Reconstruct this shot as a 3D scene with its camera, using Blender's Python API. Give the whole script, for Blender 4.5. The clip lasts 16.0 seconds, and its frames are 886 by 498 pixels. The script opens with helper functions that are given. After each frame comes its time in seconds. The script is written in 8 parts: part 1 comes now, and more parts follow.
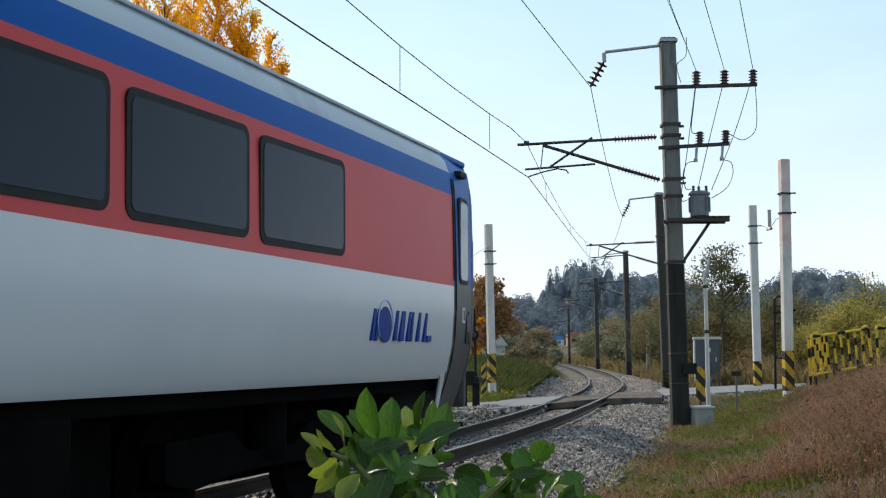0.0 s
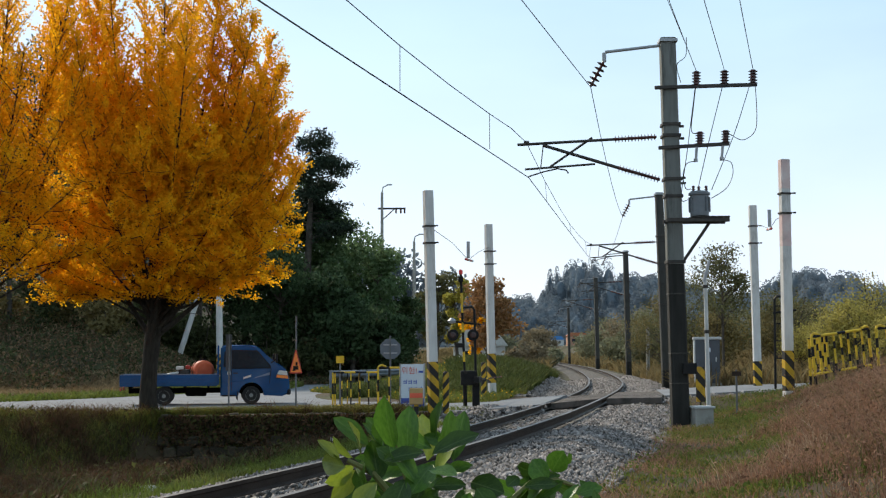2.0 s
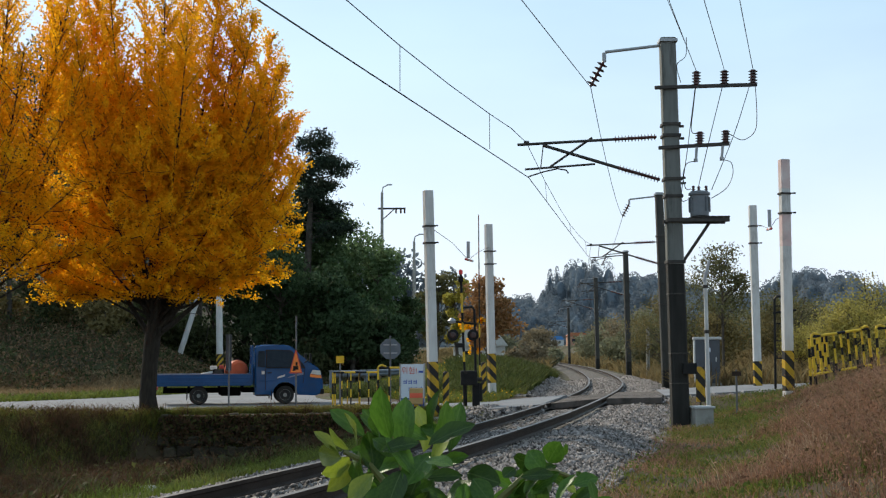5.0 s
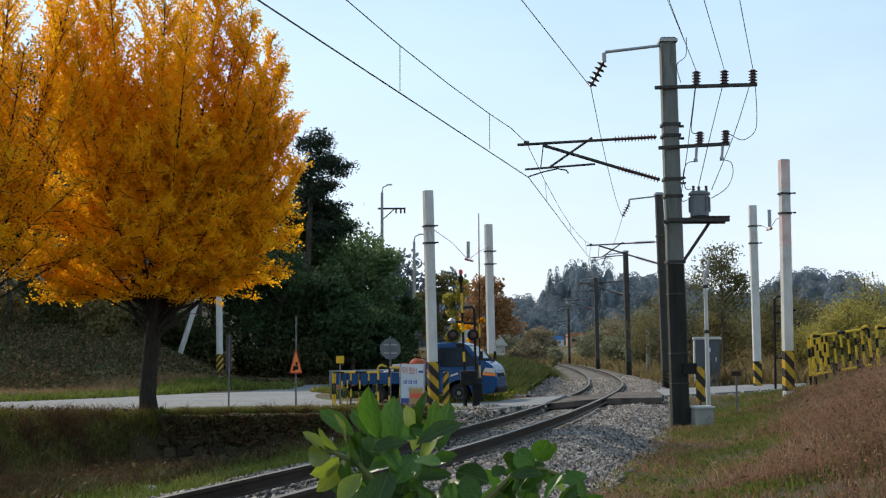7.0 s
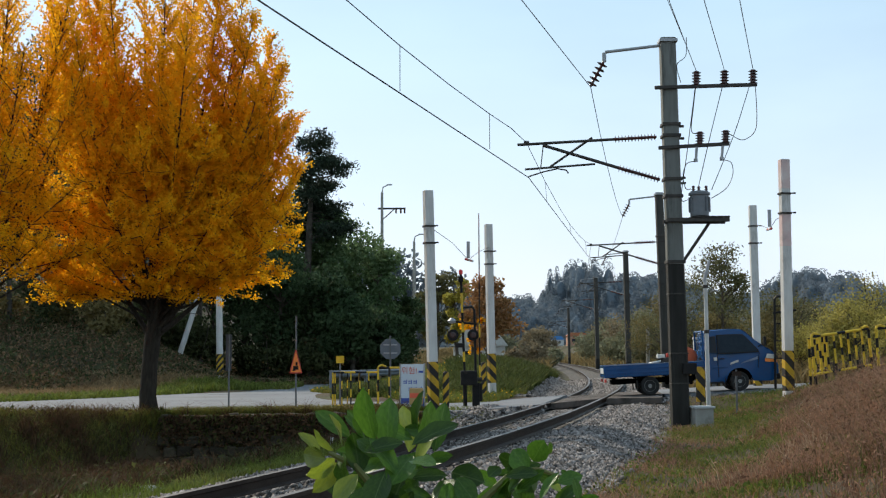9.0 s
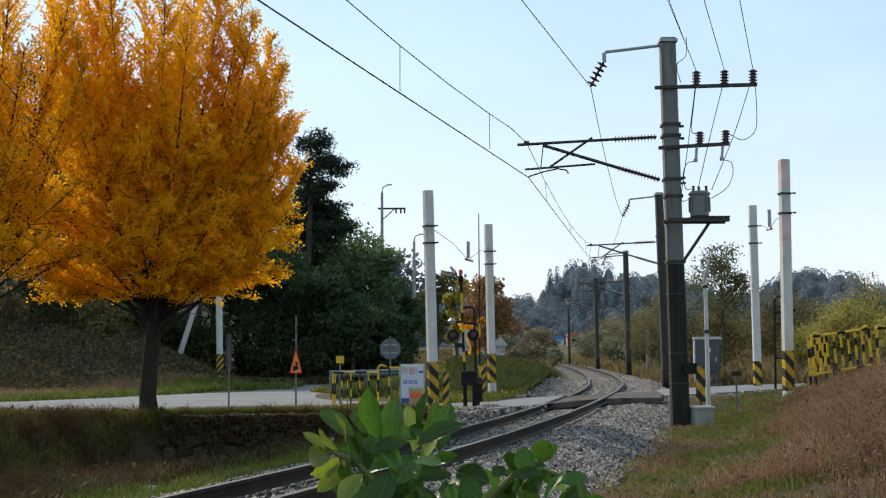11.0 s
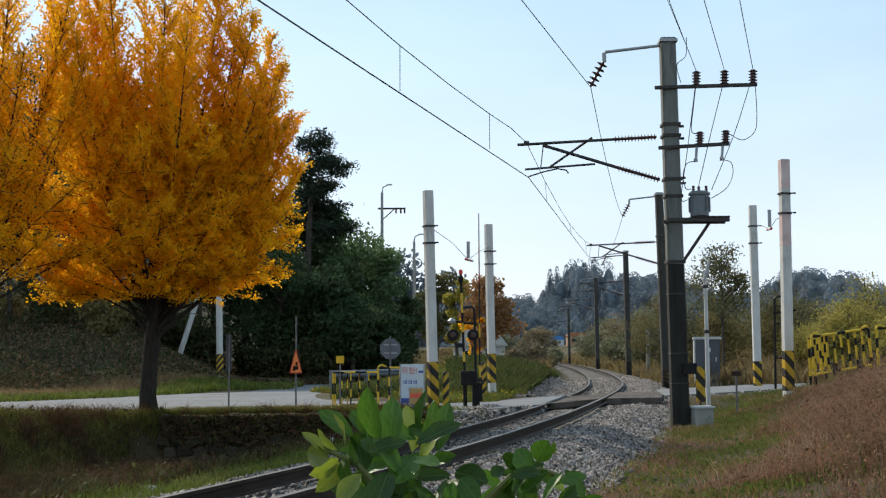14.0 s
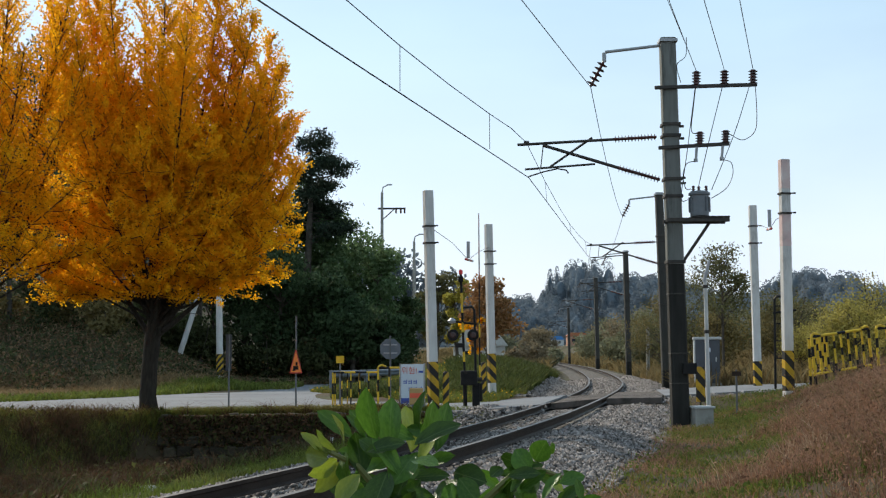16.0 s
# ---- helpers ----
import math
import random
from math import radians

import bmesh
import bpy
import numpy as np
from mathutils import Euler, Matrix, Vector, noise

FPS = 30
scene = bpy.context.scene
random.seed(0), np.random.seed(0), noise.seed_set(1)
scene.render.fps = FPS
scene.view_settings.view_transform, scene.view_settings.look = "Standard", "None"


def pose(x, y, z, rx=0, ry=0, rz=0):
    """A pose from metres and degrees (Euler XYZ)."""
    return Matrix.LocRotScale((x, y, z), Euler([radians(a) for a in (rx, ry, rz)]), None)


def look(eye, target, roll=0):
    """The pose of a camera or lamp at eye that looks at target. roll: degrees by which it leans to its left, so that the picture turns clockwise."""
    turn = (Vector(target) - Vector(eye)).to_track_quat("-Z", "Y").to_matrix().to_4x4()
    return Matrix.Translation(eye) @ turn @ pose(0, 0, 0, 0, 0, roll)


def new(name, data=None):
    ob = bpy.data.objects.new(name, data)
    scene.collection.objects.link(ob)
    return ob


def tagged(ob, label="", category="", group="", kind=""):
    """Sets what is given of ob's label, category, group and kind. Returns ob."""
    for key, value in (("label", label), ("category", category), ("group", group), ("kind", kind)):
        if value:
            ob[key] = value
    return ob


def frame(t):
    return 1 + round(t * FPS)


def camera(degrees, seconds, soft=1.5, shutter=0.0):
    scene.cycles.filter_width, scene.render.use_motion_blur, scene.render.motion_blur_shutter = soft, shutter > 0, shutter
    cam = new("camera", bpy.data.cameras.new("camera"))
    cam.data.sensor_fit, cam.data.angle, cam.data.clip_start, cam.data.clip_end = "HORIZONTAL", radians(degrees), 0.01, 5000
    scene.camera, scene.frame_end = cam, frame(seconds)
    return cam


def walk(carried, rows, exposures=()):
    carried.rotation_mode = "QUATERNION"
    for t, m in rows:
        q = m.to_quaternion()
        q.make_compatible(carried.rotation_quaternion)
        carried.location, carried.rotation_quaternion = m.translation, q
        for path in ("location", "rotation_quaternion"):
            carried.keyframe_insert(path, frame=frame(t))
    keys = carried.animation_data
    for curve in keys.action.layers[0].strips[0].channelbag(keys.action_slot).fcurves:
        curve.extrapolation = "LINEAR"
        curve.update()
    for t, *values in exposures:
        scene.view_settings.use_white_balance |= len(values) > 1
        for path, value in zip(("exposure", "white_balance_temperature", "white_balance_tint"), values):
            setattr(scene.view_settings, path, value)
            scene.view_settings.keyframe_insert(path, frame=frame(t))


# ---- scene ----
cam = camera(37.66, 16.0, soft=1.2)
EYE = 1.3
CAM_POSE = pose(0, 0, EYE) @ pose(0, 0, 0, 90 + 4.72, 0, 0) @ pose(0, 0, 0, 0, 0, -0.25)
walk(cam, [(0.0, CAM_POSE), (16.0, CAM_POSE)], [(0.0, 0.08), (1.5, 0.07), (3.5, 0.02), (6.5, -0.02), (16.0, -0.02)])

# ---- world, sun ----
SUN_AZ, SUN_EL = -38.0, 35.0          # degrees from +y towards +x; degrees up
world = bpy.data.worlds.new("sky")
scene.world = world
world.use_nodes = True
wn = world.node_tree.nodes
wl = world.node_tree.links
sky = wn.new("ShaderNodeTexSky")
sky.sky_type = "NISHITA"
sky.sun_disc = False
sky.sun_elevation = radians(SUN_EL)
sky.sun_rotation = radians(SUN_AZ)
sky.air_density, sky.dust_density, sky.ozone_density = 1.0, 1.0, 2.5
# thin bright haze and faint cirrus over the whole sky
tco = wn.new("ShaderNodeTexCoord")
wmap = wn.new("ShaderNodeMapping")
wmap.inputs["Scale"].default_value = (1.0, 1.0, 3.0)
wl.new(tco.outputs["Generated"], wmap.inputs[0])
cirrus = wn.new("ShaderNodeTexNoise")
cirrus.inputs["Scale"].default_value, cirrus.inputs["Detail"].default_value = 2.2, 5
wl.new(wmap.outputs[0], cirrus.inputs["Vector"])
veil = wn.new("ShaderNodeMapRange")
veil.inputs[1].default_value, veil.inputs[2].default_value, veil.inputs[3].default_value, veil.inputs[4].default_value = 0.35, 0.75, 0.42, 0.72
wl.new(cirrus.outputs[0], veil.inputs[0])
wsep = wn.new("ShaderNodeSeparateXYZ")
wl.new(tco.outputs["Generated"], wsep.inputs[0])
low_haze = wn.new("ShaderNodeMapRange")
low_haze.inputs[1].default_value, low_haze.inputs[2].default_value, low_haze.inputs[3].default_value, low_haze.inputs[4].default_value = 0.0, 0.30, 0.26, -0.10
wl.new(wsep.outputs["Z"], low_haze.inputs[0])
veil_sum = wn.new("ShaderNodeMath")
veil_sum.operation, veil_sum.use_clamp = "ADD", True
wl.new(veil.outputs[0], veil_sum.inputs[0])
wl.new(low_haze.outputs[0], veil_sum.inputs[1])
haze = wn.new("ShaderNodeMix")
haze.data_type = "RGBA"
wl.new(veil_sum.outputs[0], haze.inputs[0])
wl.new(sky.outputs[0], haze.inputs[6])
haze_tint = wn.new("ShaderNodeMix")
haze_tint.data_type = "RGBA"
tint_by = wn.new("ShaderNodeMapRange")
tint_by.inputs[1].default_value, tint_by.inputs[2].default_value = 0.0, 0.26
wl.new(wsep.outputs["Z"], tint_by.inputs[0])
wl.new(tint_by.outputs[0], haze_tint.inputs[0])
haze_tint.inputs[6].default_value = (9.1, 9.6, 11.0, 1)
haze_tint.inputs[7].default_value = (7.3, 9.9, 11.4, 1)
wl.new(haze_tint.outputs[2], haze.inputs[7])
wl.new(haze.outputs[2], wn["Background"].inputs[0])
wn["Background"].inputs[1].default_value = 0.114
sun_dir = Vector((math.sin(radians(SUN_AZ)) * math.cos(radians(SUN_EL)), math.cos(radians(SUN_AZ)) * math.cos(radians(SUN_EL)), math.sin(radians(SUN_EL))))
sun = new("sun", bpy.data.lights.new("sun", "SUN"))
sun.data.energy, sun.data.angle, sun.data.color = 4.2, radians(1.0), (1.0, 0.90, 0.74)
sun.matrix_world = look(sun_dir * 50, (0, 0, 0))


# ---- materials ----
def mat(name, c1, c2=None, rough=0.7, metal=0.0, scale=8.0, bump=0.0, fine=60.0, c3=None, wear=0.0, translucent=0.0, island=0.0, piece=0.0, spec=0.5, stretch=(1, 1, 1)):
    """Two-tone noise colour with an optional stain colour c3, fine bump and per-piece variation."""
    m = bpy.data.materials.new(name)
    m.use_nodes = True
    n, l = m.node_tree.nodes, m.node_tree.links
    b = n["Principled BSDF"]
    b.inputs["Roughness"].default_value = rough
    b.inputs["Metallic"].default_value = metal
    b.inputs["Specular IOR Level"].default_value = 0.2 if spec == 0.5 and rough >= 0.55 else spec
    c2 = c2 or tuple(v * 0.8 for v in c1)
    tc = n.new("ShaderNodeTexCoord")
    mp = n.new("ShaderNodeMapping")
    mp.inputs["Scale"].default_value = stretch
    l.new(tc.outputs["Object"], mp.inputs[0])
    t1 = n.new("ShaderNodeTexNoise")
    t1.inputs["Scale"].default_value, t1.inputs["Detail"].default_value = scale, 6
    l.new(mp.outputs[0], t1.inputs["Vector"])
    r1 = n.new("ShaderNodeValToRGB")
    r1.color_ramp.elements[0].position, r1.color_ramp.elements[1].position = 0.3, 0.7
    r1.color_ramp.elements[0].color, r1.color_ramp.elements[1].color = (*c1, 1), (*c2, 1)
    l.new(t1.outputs[0], r1.inputs[0])
    col = r1.outputs[0]
    t2 = n.new("ShaderNodeTexNoise")
    t2.inputs["Scale"].default_value, t2.inputs["Detail"].default_value = fine, 4
    l.new(mp.outputs[0], t2.inputs["Vector"])
    if c3:
        t3 = n.new("ShaderNodeTexNoise")
        t3.inputs["Scale"].default_value, t3.inputs["Detail"].default_value = scale * 0.35, 8
        t3.inputs["Roughness"].default_value = 0.7
        l.new(mp.outputs[0], t3.inputs["Vector"])
        r3 = n.new("ShaderNodeValToRGB")
        r3.color_ramp.elements[0].position, r3.color_ramp.elements[1].position = 0.62 - wear * 0.3, 0.75 - wear * 0.2
        l.new(t3.outputs[0], r3.inputs[0])
        mx = n.new("ShaderNodeMix")
        mx.data_type = "RGBA"
        l.new(r3.outputs[0], mx.inputs[0])
        l.new(col, mx.inputs[6])
        mx.inputs[7].default_value = (*c3, 1)
        col = mx.outputs[2]
    if island or piece:
        hv = n.new("ShaderNodeHueSaturation")
        if island:
            src = n.new("ShaderNodeNewGeometry").outputs["Random Per Island"]
        else:
            src = n.new("ShaderNodeObjectInfo").outputs["Random"]
        mr = n.new("ShaderNodeMapRange")
        amount = island or piece
        mr.inputs[3].default_value, mr.inputs[4].default_value = 1 - amount, 1 + amount
        l.new(src, mr.inputs[0])
        l.new(mr.outputs[0], hv.inputs["Value"])
        l.new(col, hv.inputs["Color"])
        col = hv.outputs[0]
    l.new(col, b.inputs["Base Color"])
    if bump:
        bp = n.new("ShaderNodeBump")
        bp.inputs["Strength"].default_value, bp.inputs["Distance"].default_value = bump, 0.02
        l.new(t2.outputs[0], bp.inputs["Height"])
        l.new(bp.outputs[0], b.inputs["Normal"])
    if translucent:
        tr = n.new("ShaderNodeBsdfTranslucent")
        l.new(col, tr.inputs[0])
        ms = n.new("ShaderNodeMixShader")
        ms.inputs[0].default_value = translucent
        l.new(b.outputs[0], ms.inputs[1])
        l.new(tr.outputs[0], ms.inputs[2])
        l.new(ms.outputs[0], n["Material Output"].inputs[0])
    return m


M_SOIL = mat("soil", (0.045, 0.032, 0.019), (0.08, 0.057, 0.033), 0.95, scale=0.6, bump=0.9, fine=14, c3=(0.055, 0.07, 0.02), wear=0.5)
M_ASPHALT = mat("concrete_road", (0.158, 0.164, 0.175), (0.21, 0.215, 0.225), 0.85, scale=0.5, bump=0.4, fine=40, c3=(0.16, 0.16, 0.155), wear=0.25)
M_BALLAST = mat("ballast_bed", (0.06, 0.052, 0.045), (0.15, 0.135, 0.12), 0.9, scale=9, bump=1.0, fine=22)
M_STONE = mat("ballast_stone", (0.125, 0.112, 0.104), (0.27, 0.245, 0.23), 0.9, scale=5, bump=0.3, fine=40, island=0.8, c3=(0.12, 0.09, 0.07), wear=0.35)
M_RAIL = mat("rail_steel", (0.028, 0.018, 0.013), (0.05, 0.034, 0.026), 0.6, 0.3, scale=3, bump=0.2)
M_RAILTOP = mat("rail_top", (0.10, 0.09, 0.085), (0.16, 0.15, 0.145), 0.55, 0.4, scale=2, spec=0.3)
M_SLEEPER = mat("sleeper", (0.24, 0.22, 0.19), (0.32, 0.30, 0.27), 0.9, scale=3, bump=0.4)
M_MASTMID = mat("dark_mast_concrete", (0.05, 0.048, 0.043), (0.075, 0.072, 0.065), 0.85, scale=2.0, bump=0.3, stretch=(4, 4, 0.6))
M_VERGE = mat("verge_green", (0.085, 0.125, 0.024), (0.135, 0.165, 0.034), 0.8, scale=0.6, island=0.5, translucent=0.4, c3=(0.17, 0.125, 0.055), wear=0.4)
M_MASTC = mat("mast_concrete", (0.15, 0.155, 0.14), (0.21, 0.215, 0.20), 0.85, scale=2.0, bump=0.3, c3=(0.07, 0.072, 0.065), wear=0.35, stretch=(4, 4, 0.6))
M_STEELD = mat("dark_steel", (0.045, 0.042, 0.04), (0.085, 0.075, 0.065), 0.6, 0.4, scale=12)
M_TRAFO = mat("transformer_grey", (0.12, 0.13, 0.14), (0.17, 0.18, 0.19), 0.5, scale=6)
M_GALV = mat("galvanised", (0.30, 0.31, 0.32), (0.40, 0.41, 0.42), 0.5, 0.5, scale=6)
M_RAILGREY = mat("dull_rail_grey", (0.12, 0.145, 0.17), (0.18, 0.20, 0.225), 0.6, 0.2, scale=4)
M_POLEGREY = mat("dull_pole_grey", (0.11, 0.115, 0.12), (0.17, 0.175, 0.18), 0.6, 0.2, scale=8)
M_INSUL = mat("brown_glaze", (0.06, 0.02, 0.018), (0.09, 0.03, 0.025), 0.25, scale=6)
M_WIRE = mat("wire", (0.05, 0.048, 0.05), (0.08, 0.075, 0.07), 0.6, 0.3)
M_WHITEP = mat("white_paint", (0.52, 0.51, 0.49), (0.64, 0.63, 0.60), 0.7, scale=3, bump=0.15, c3=(0.30, 0.28, 0.25), wear=0.28, stretch=(3, 3, 0.7))
M_PINKP = mat("pinkish_paint", (0.62, 0.42, 0.40), (0.70, 0.60, 0.56), 0.7, scale=3, c3=(0.40, 0.36, 0.33), wear=0.3)
M_YELLOW = mat("yellow_paint", (0.60, 0.38, 0.025), (0.70, 0.48, 0.045), 0.6, scale=6, c3=(0.24, 0.15, 0.05), wear=0.35)
M_BLACK = mat("black_paint", (0.010, 0.010, 0.011), (0.02, 0.019, 0.018), 0.6, scale=6, c3=(0.05, 0.043, 0.032), wear=0.12, spec=0.15)
M_RED = mat("red_paint", (0.45, 0.045, 0.03), (0.55, 0.07, 0.05), 0.5, scale=5)
M_DARKRED = mat("weathered_red", (0.16, 0.03, 0.025), (0.22, 0.05, 0.04), 0.6, scale=6)
M_REDBAND = mat("red_band", (0.75, 0.10, 0.045), (0.80, 0.14, 0.06), 0.5, scale=5)
M_GREYBOX = mat("grey_cabinet", (0.05, 0.057, 0.07), (0.075, 0.083, 0.098), 0.5, scale=2)
M_LIGHTGREY = mat("light_grey", (0.42, 0.43, 0.43), (0.52, 0.53, 0.53), 0.6, scale=4)
M_CONC = mat("concrete_block", (0.30, 0.29, 0.26), (0.40, 0.39, 0.35), 0.9, scale=4, bump=0.4, c3=(0.18, 0.17, 0.14), wear=0.3)
M_GINKGO = mat("ginkgo_leaf", (0.90, 0.47, 0.012), (0.92, 0.555, 0.018), 0.7, scale=0.5, translucent=0.63, island=0.09, c3=(0.86, 0.39, 0.010), wear=0.3, spec=0.06)
M_GBARK = mat("ginkgo_bark", (0.028, 0.023, 0.018), (0.055, 0.046, 0.036), 0.95, scale=5, bump=0.8, stretch=(4, 4, 0.8))
M_DKLEAF = mat("dark_green_leaf", (0.045, 0.077, 0.034), (0.083, 0.12, 0.052), 0.7, scale=0.3, translucent=0.34, island=0.4, spec=0.12)
# lighter leaf colour stands for sunlight on the upper slope trees
M_MIDLEAF = mat("sunlit_green_leaf", (0.095, 0.16, 0.07), (0.145, 0.205, 0.09), 0.7, scale=0.3, translucent=0.44, island=0.35, c3=(0.19, 0.18, 0.075), wear=0.1, spec=0.12)
M_PINE = mat("pine_needles", (0.018, 0.032, 0.018), (0.03, 0.045, 0.025), 0.7, scale=0.5, island=0.4)
M_OLIVE = mat("olive_leaf", (0.098, 0.10, 0.040), (0.142, 0.13, 0.055), 0.7, scale=0.4, translucent=0.35, island=0.4)
M_YELLOWLEAF = mat("yellow_green_leaf", (0.34, 0.30, 0.05), (0.45, 0.38, 0.07), 0.6, scale=0.4, translucent=0.4, island=0.35)
M_RUST = mat("rusty_leaf", (0.30, 0.16, 0.065), (0.38, 0.21, 0.09), 0.7, scale=0.4, translucent=0.35, island=0.35)
M_DRY = mat("dry_grass", (0.26, 0.138, 0.086), (0.36, 0.215, 0.142), 0.9, scale=0.5, island=0.45, translucent=0.3, c3=(0.20, 0.165, 0.07), wear=0.2)
M_GREENG = mat("green_grass", (0.095, 0.13, 0.022), (0.155, 0.18, 0.036), 0.8, scale=0.6, island=0.4, translucent=0.35, c3=(0.20, 0.16, 0.06), wear=0.3)
# distance haze is mixed into the base colours of far woods and ridge
M_FARLEAF = mat("haze_tinted_woods", (0.15, 0.185, 0.215), (0.175, 0.205, 0.235), 0.95, scale=0.02, island=0.04, translucent=0.5, spec=0.0)
M_FARHILL = mat("haze_tinted_hill", (0.135, 0.168, 0.195), (0.165, 0.195, 0.22), 0.95, scale=0.35, spec=0.0)
M_BARK = mat("bark", (0.06, 0.05, 0.04), (0.11, 0.095, 0.075), 0.95, scale=4, bump=0.6)
M_SHRUB = mat("shrub_leaf", (0.034, 0.088, 0.009), (0.068, 0.145, 0.016), 0.33, scale=9, translucent=0.36, piece=0.45, bump=0.15, fine=90, spec=0.35)
# bright yellow-green of backlit leaves, put into the base colour
M_SHRUBY = mat("backlit_shrub_leaf", (0.16, 0.22, 0.02), (0.24, 0.29, 0.03), 0.35, scale=9, translucent=0.4, piece=0.35, bump=0.15, fine=90)
M_STEM = mat("shrub_stem", (0.14, 0.16, 0.05), (0.20, 0.18, 0.07), 0.6, scale=20)


def veined(m):
    """A pale midrib and slanting side veins on a leaf that lies along y."""
    n, l = m.node_tree.nodes, m.node_tree.links
    b = n["Principled BSDF"]
    src = b.inputs["Base Color"].links[0].from_socket
    sp = n.new("ShaderNodeSeparateXYZ")
    l.new(n.new("ShaderNodeTexCoord").outputs["Object"], sp.inputs[0])

    def mth(op, a, c=None):
        k = n.new("ShaderNodeMath")
        k.operation = op
        for i, v in enumerate((a, c)):
            if v is None:
                continue
            if isinstance(v, (int, float)):
                k.inputs[i].default_value = v
            else:
                l.new(v, k.inputs[i])
        return k.outputs[0]
    ax = mth("ABSOLUTE", sp.outputs["X"])
    rib = mth("LESS_THAN", ax, 0.022)
    vein = mth("GREATER_THAN", mth("SINE", mth("MULTIPLY", mth("SUBTRACT", sp.outputs["Y"], mth("MULTIPLY", ax, 0.8)), 52.0)), 0.93)
    fac = mth("MAXIMUM", mth("MULTIPLY", rib, 0.30), mth("MULTIPLY", vein, 0.10))
    mx = n.new("ShaderNodeMix")
    mx.data_type = "RGBA"
    l.new(fac, mx.inputs[0])
    l.new(src, mx.inputs[6])
    mx.inputs[7].default_value = (0.22, 0.30, 0.10, 1)
    l.new(mx.outputs[2], b.inputs["Base Color"])


veined(M_SHRUB)
veined(M_SHRUBY)
# coach
M_CWHITE = mat("coach_white", (0.60, 0.625, 0.64), (0.65, 0.67, 0.68), 0.2, spec=0.35, scale=0.8, c3=(0.60, 0.62, 0.62), wear=0.1)
M_CRED = mat("coach_red", (0.62, 0.065, 0.07), (0.66, 0.08, 0.08), 0.35, spec=0.12, scale=0.8)
M_CBLUE = mat("coach_blue", (0.006, 0.095, 0.37), (0.009, 0.11, 0.41), 0.35, spec=0.06, scale=0.8)
M_CROOF = mat("coach_roof_grey", (0.42, 0.47, 0.52), (0.48, 0.52, 0.56), 0.4, scale=1.0, c3=(0.30, 0.33, 0.35), wear=0.2)
M_CGREY = mat("coach_grey", (0.062, 0.068, 0.073), (0.09, 0.096, 0.10), 0.4, spec=0.2, scale=2.0, c3=(0.07, 0.07, 0.065), wear=0.2)
# near-black, so that underside parts read as deep shade
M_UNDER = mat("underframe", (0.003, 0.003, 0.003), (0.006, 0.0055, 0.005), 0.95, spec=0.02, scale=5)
M_RUBBER = mat("rubber", (0.012, 0.012, 0.013), (0.022, 0.022, 0.022), 0.6, scale=10)
M_CGLASS = mat("coach_window", (0.014, 0.026, 0.044), (0.02, 0.034, 0.052), 0.12, scale=1.0, spec=0.11)
M_LOGO = mat("logo_blue", (0.008, 0.035, 0.22), (0.012, 0.045, 0.26), 0.4, spec=0.05)
M_LOGO2 = mat("logo_pale", (0.30, 0.45, 0.70), (0.35, 0.5, 0.75), 0.3)
# truck
M_TBLUE = mat("truck_blue", (0.004, 0.052, 0.165), (0.006, 0.068, 0.205), 0.25, spec=0.35, scale=2, c3=(0.015, 0.055, 0.13), wear=0.15)
M_TGLASS = mat("truck_glass", (0.012, 0.02, 0.03), (0.02, 0.03, 0.04), 0.08, spec=0.14)
M_DECK = mat("worn_deck", (0.085, 0.078, 0.07), (0.15, 0.12, 0.105), 0.9, scale=3, bump=0.5, c3=(0.04, 0.035, 0.03), wear=0.4, stretch=(1, 6, 1))
M_TYRE = mat("tyre", (0.02, 0.02, 0.02), (0.035, 0.034, 0.032), 0.85, scale=20)
M_RIM = mat("rim", (0.22, 0.22, 0.21), (0.32, 0.32, 0.31), 0.55, 0.0, scale=12)
M_TANK = mat("orange_tank", (0.46, 0.095, 0.04), (0.54, 0.13, 0.06), 0.55, scale=4)
M_DULLBLUE = mat("faded_blue_paint", (0.13, 0.18, 0.26), (0.20, 0.25, 0.32), 0.6, scale=5)
M_PALE = mat("pale_plastic", (0.55, 0.54, 0.50), (0.65, 0.64, 0.60), 0.6)
M_SIGNW = mat("sign_pale_blue", (0.55, 0.63, 0.72), (0.62, 0.70, 0.78), 0.5, scale=3)
M_SIGNB = mat("sign_blue", (0.03, 0.08, 0.40), (0.04, 0.10, 0.45), 0.5)
M_ORANGE = mat("sign_orange", (0.85, 0.22, 0.03), (0.90, 0.28, 0.05), 0.4)
M_ROOFB = mat("blue_roof", (0.05, 0.22, 0.55), (0.07, 0.27, 0.6), 0.5)
M_WALLW = mat("pale_wall", (0.6, 0.58, 0.54), (0.68, 0.66, 0.62), 0.8)


# ---- builders ----
def bm_box(bm, c, s, bevel=0.0, rot=None):
    """An oblong of full sizes s about c."""
    m = Matrix.Translation(c) @ (rot or Matrix()) @ Matrix.Diagonal((*s, 1))
    vs = bmesh.ops.create_cube(bm, size=1.0, matrix=m)["verts"]
    if bevel:
        es = list({e for v in vs for e in v.link_edges})
        bmesh.ops.bevel(bm, geom=es, offset=bevel, segments=2, affect="EDGES", profile=0.6)


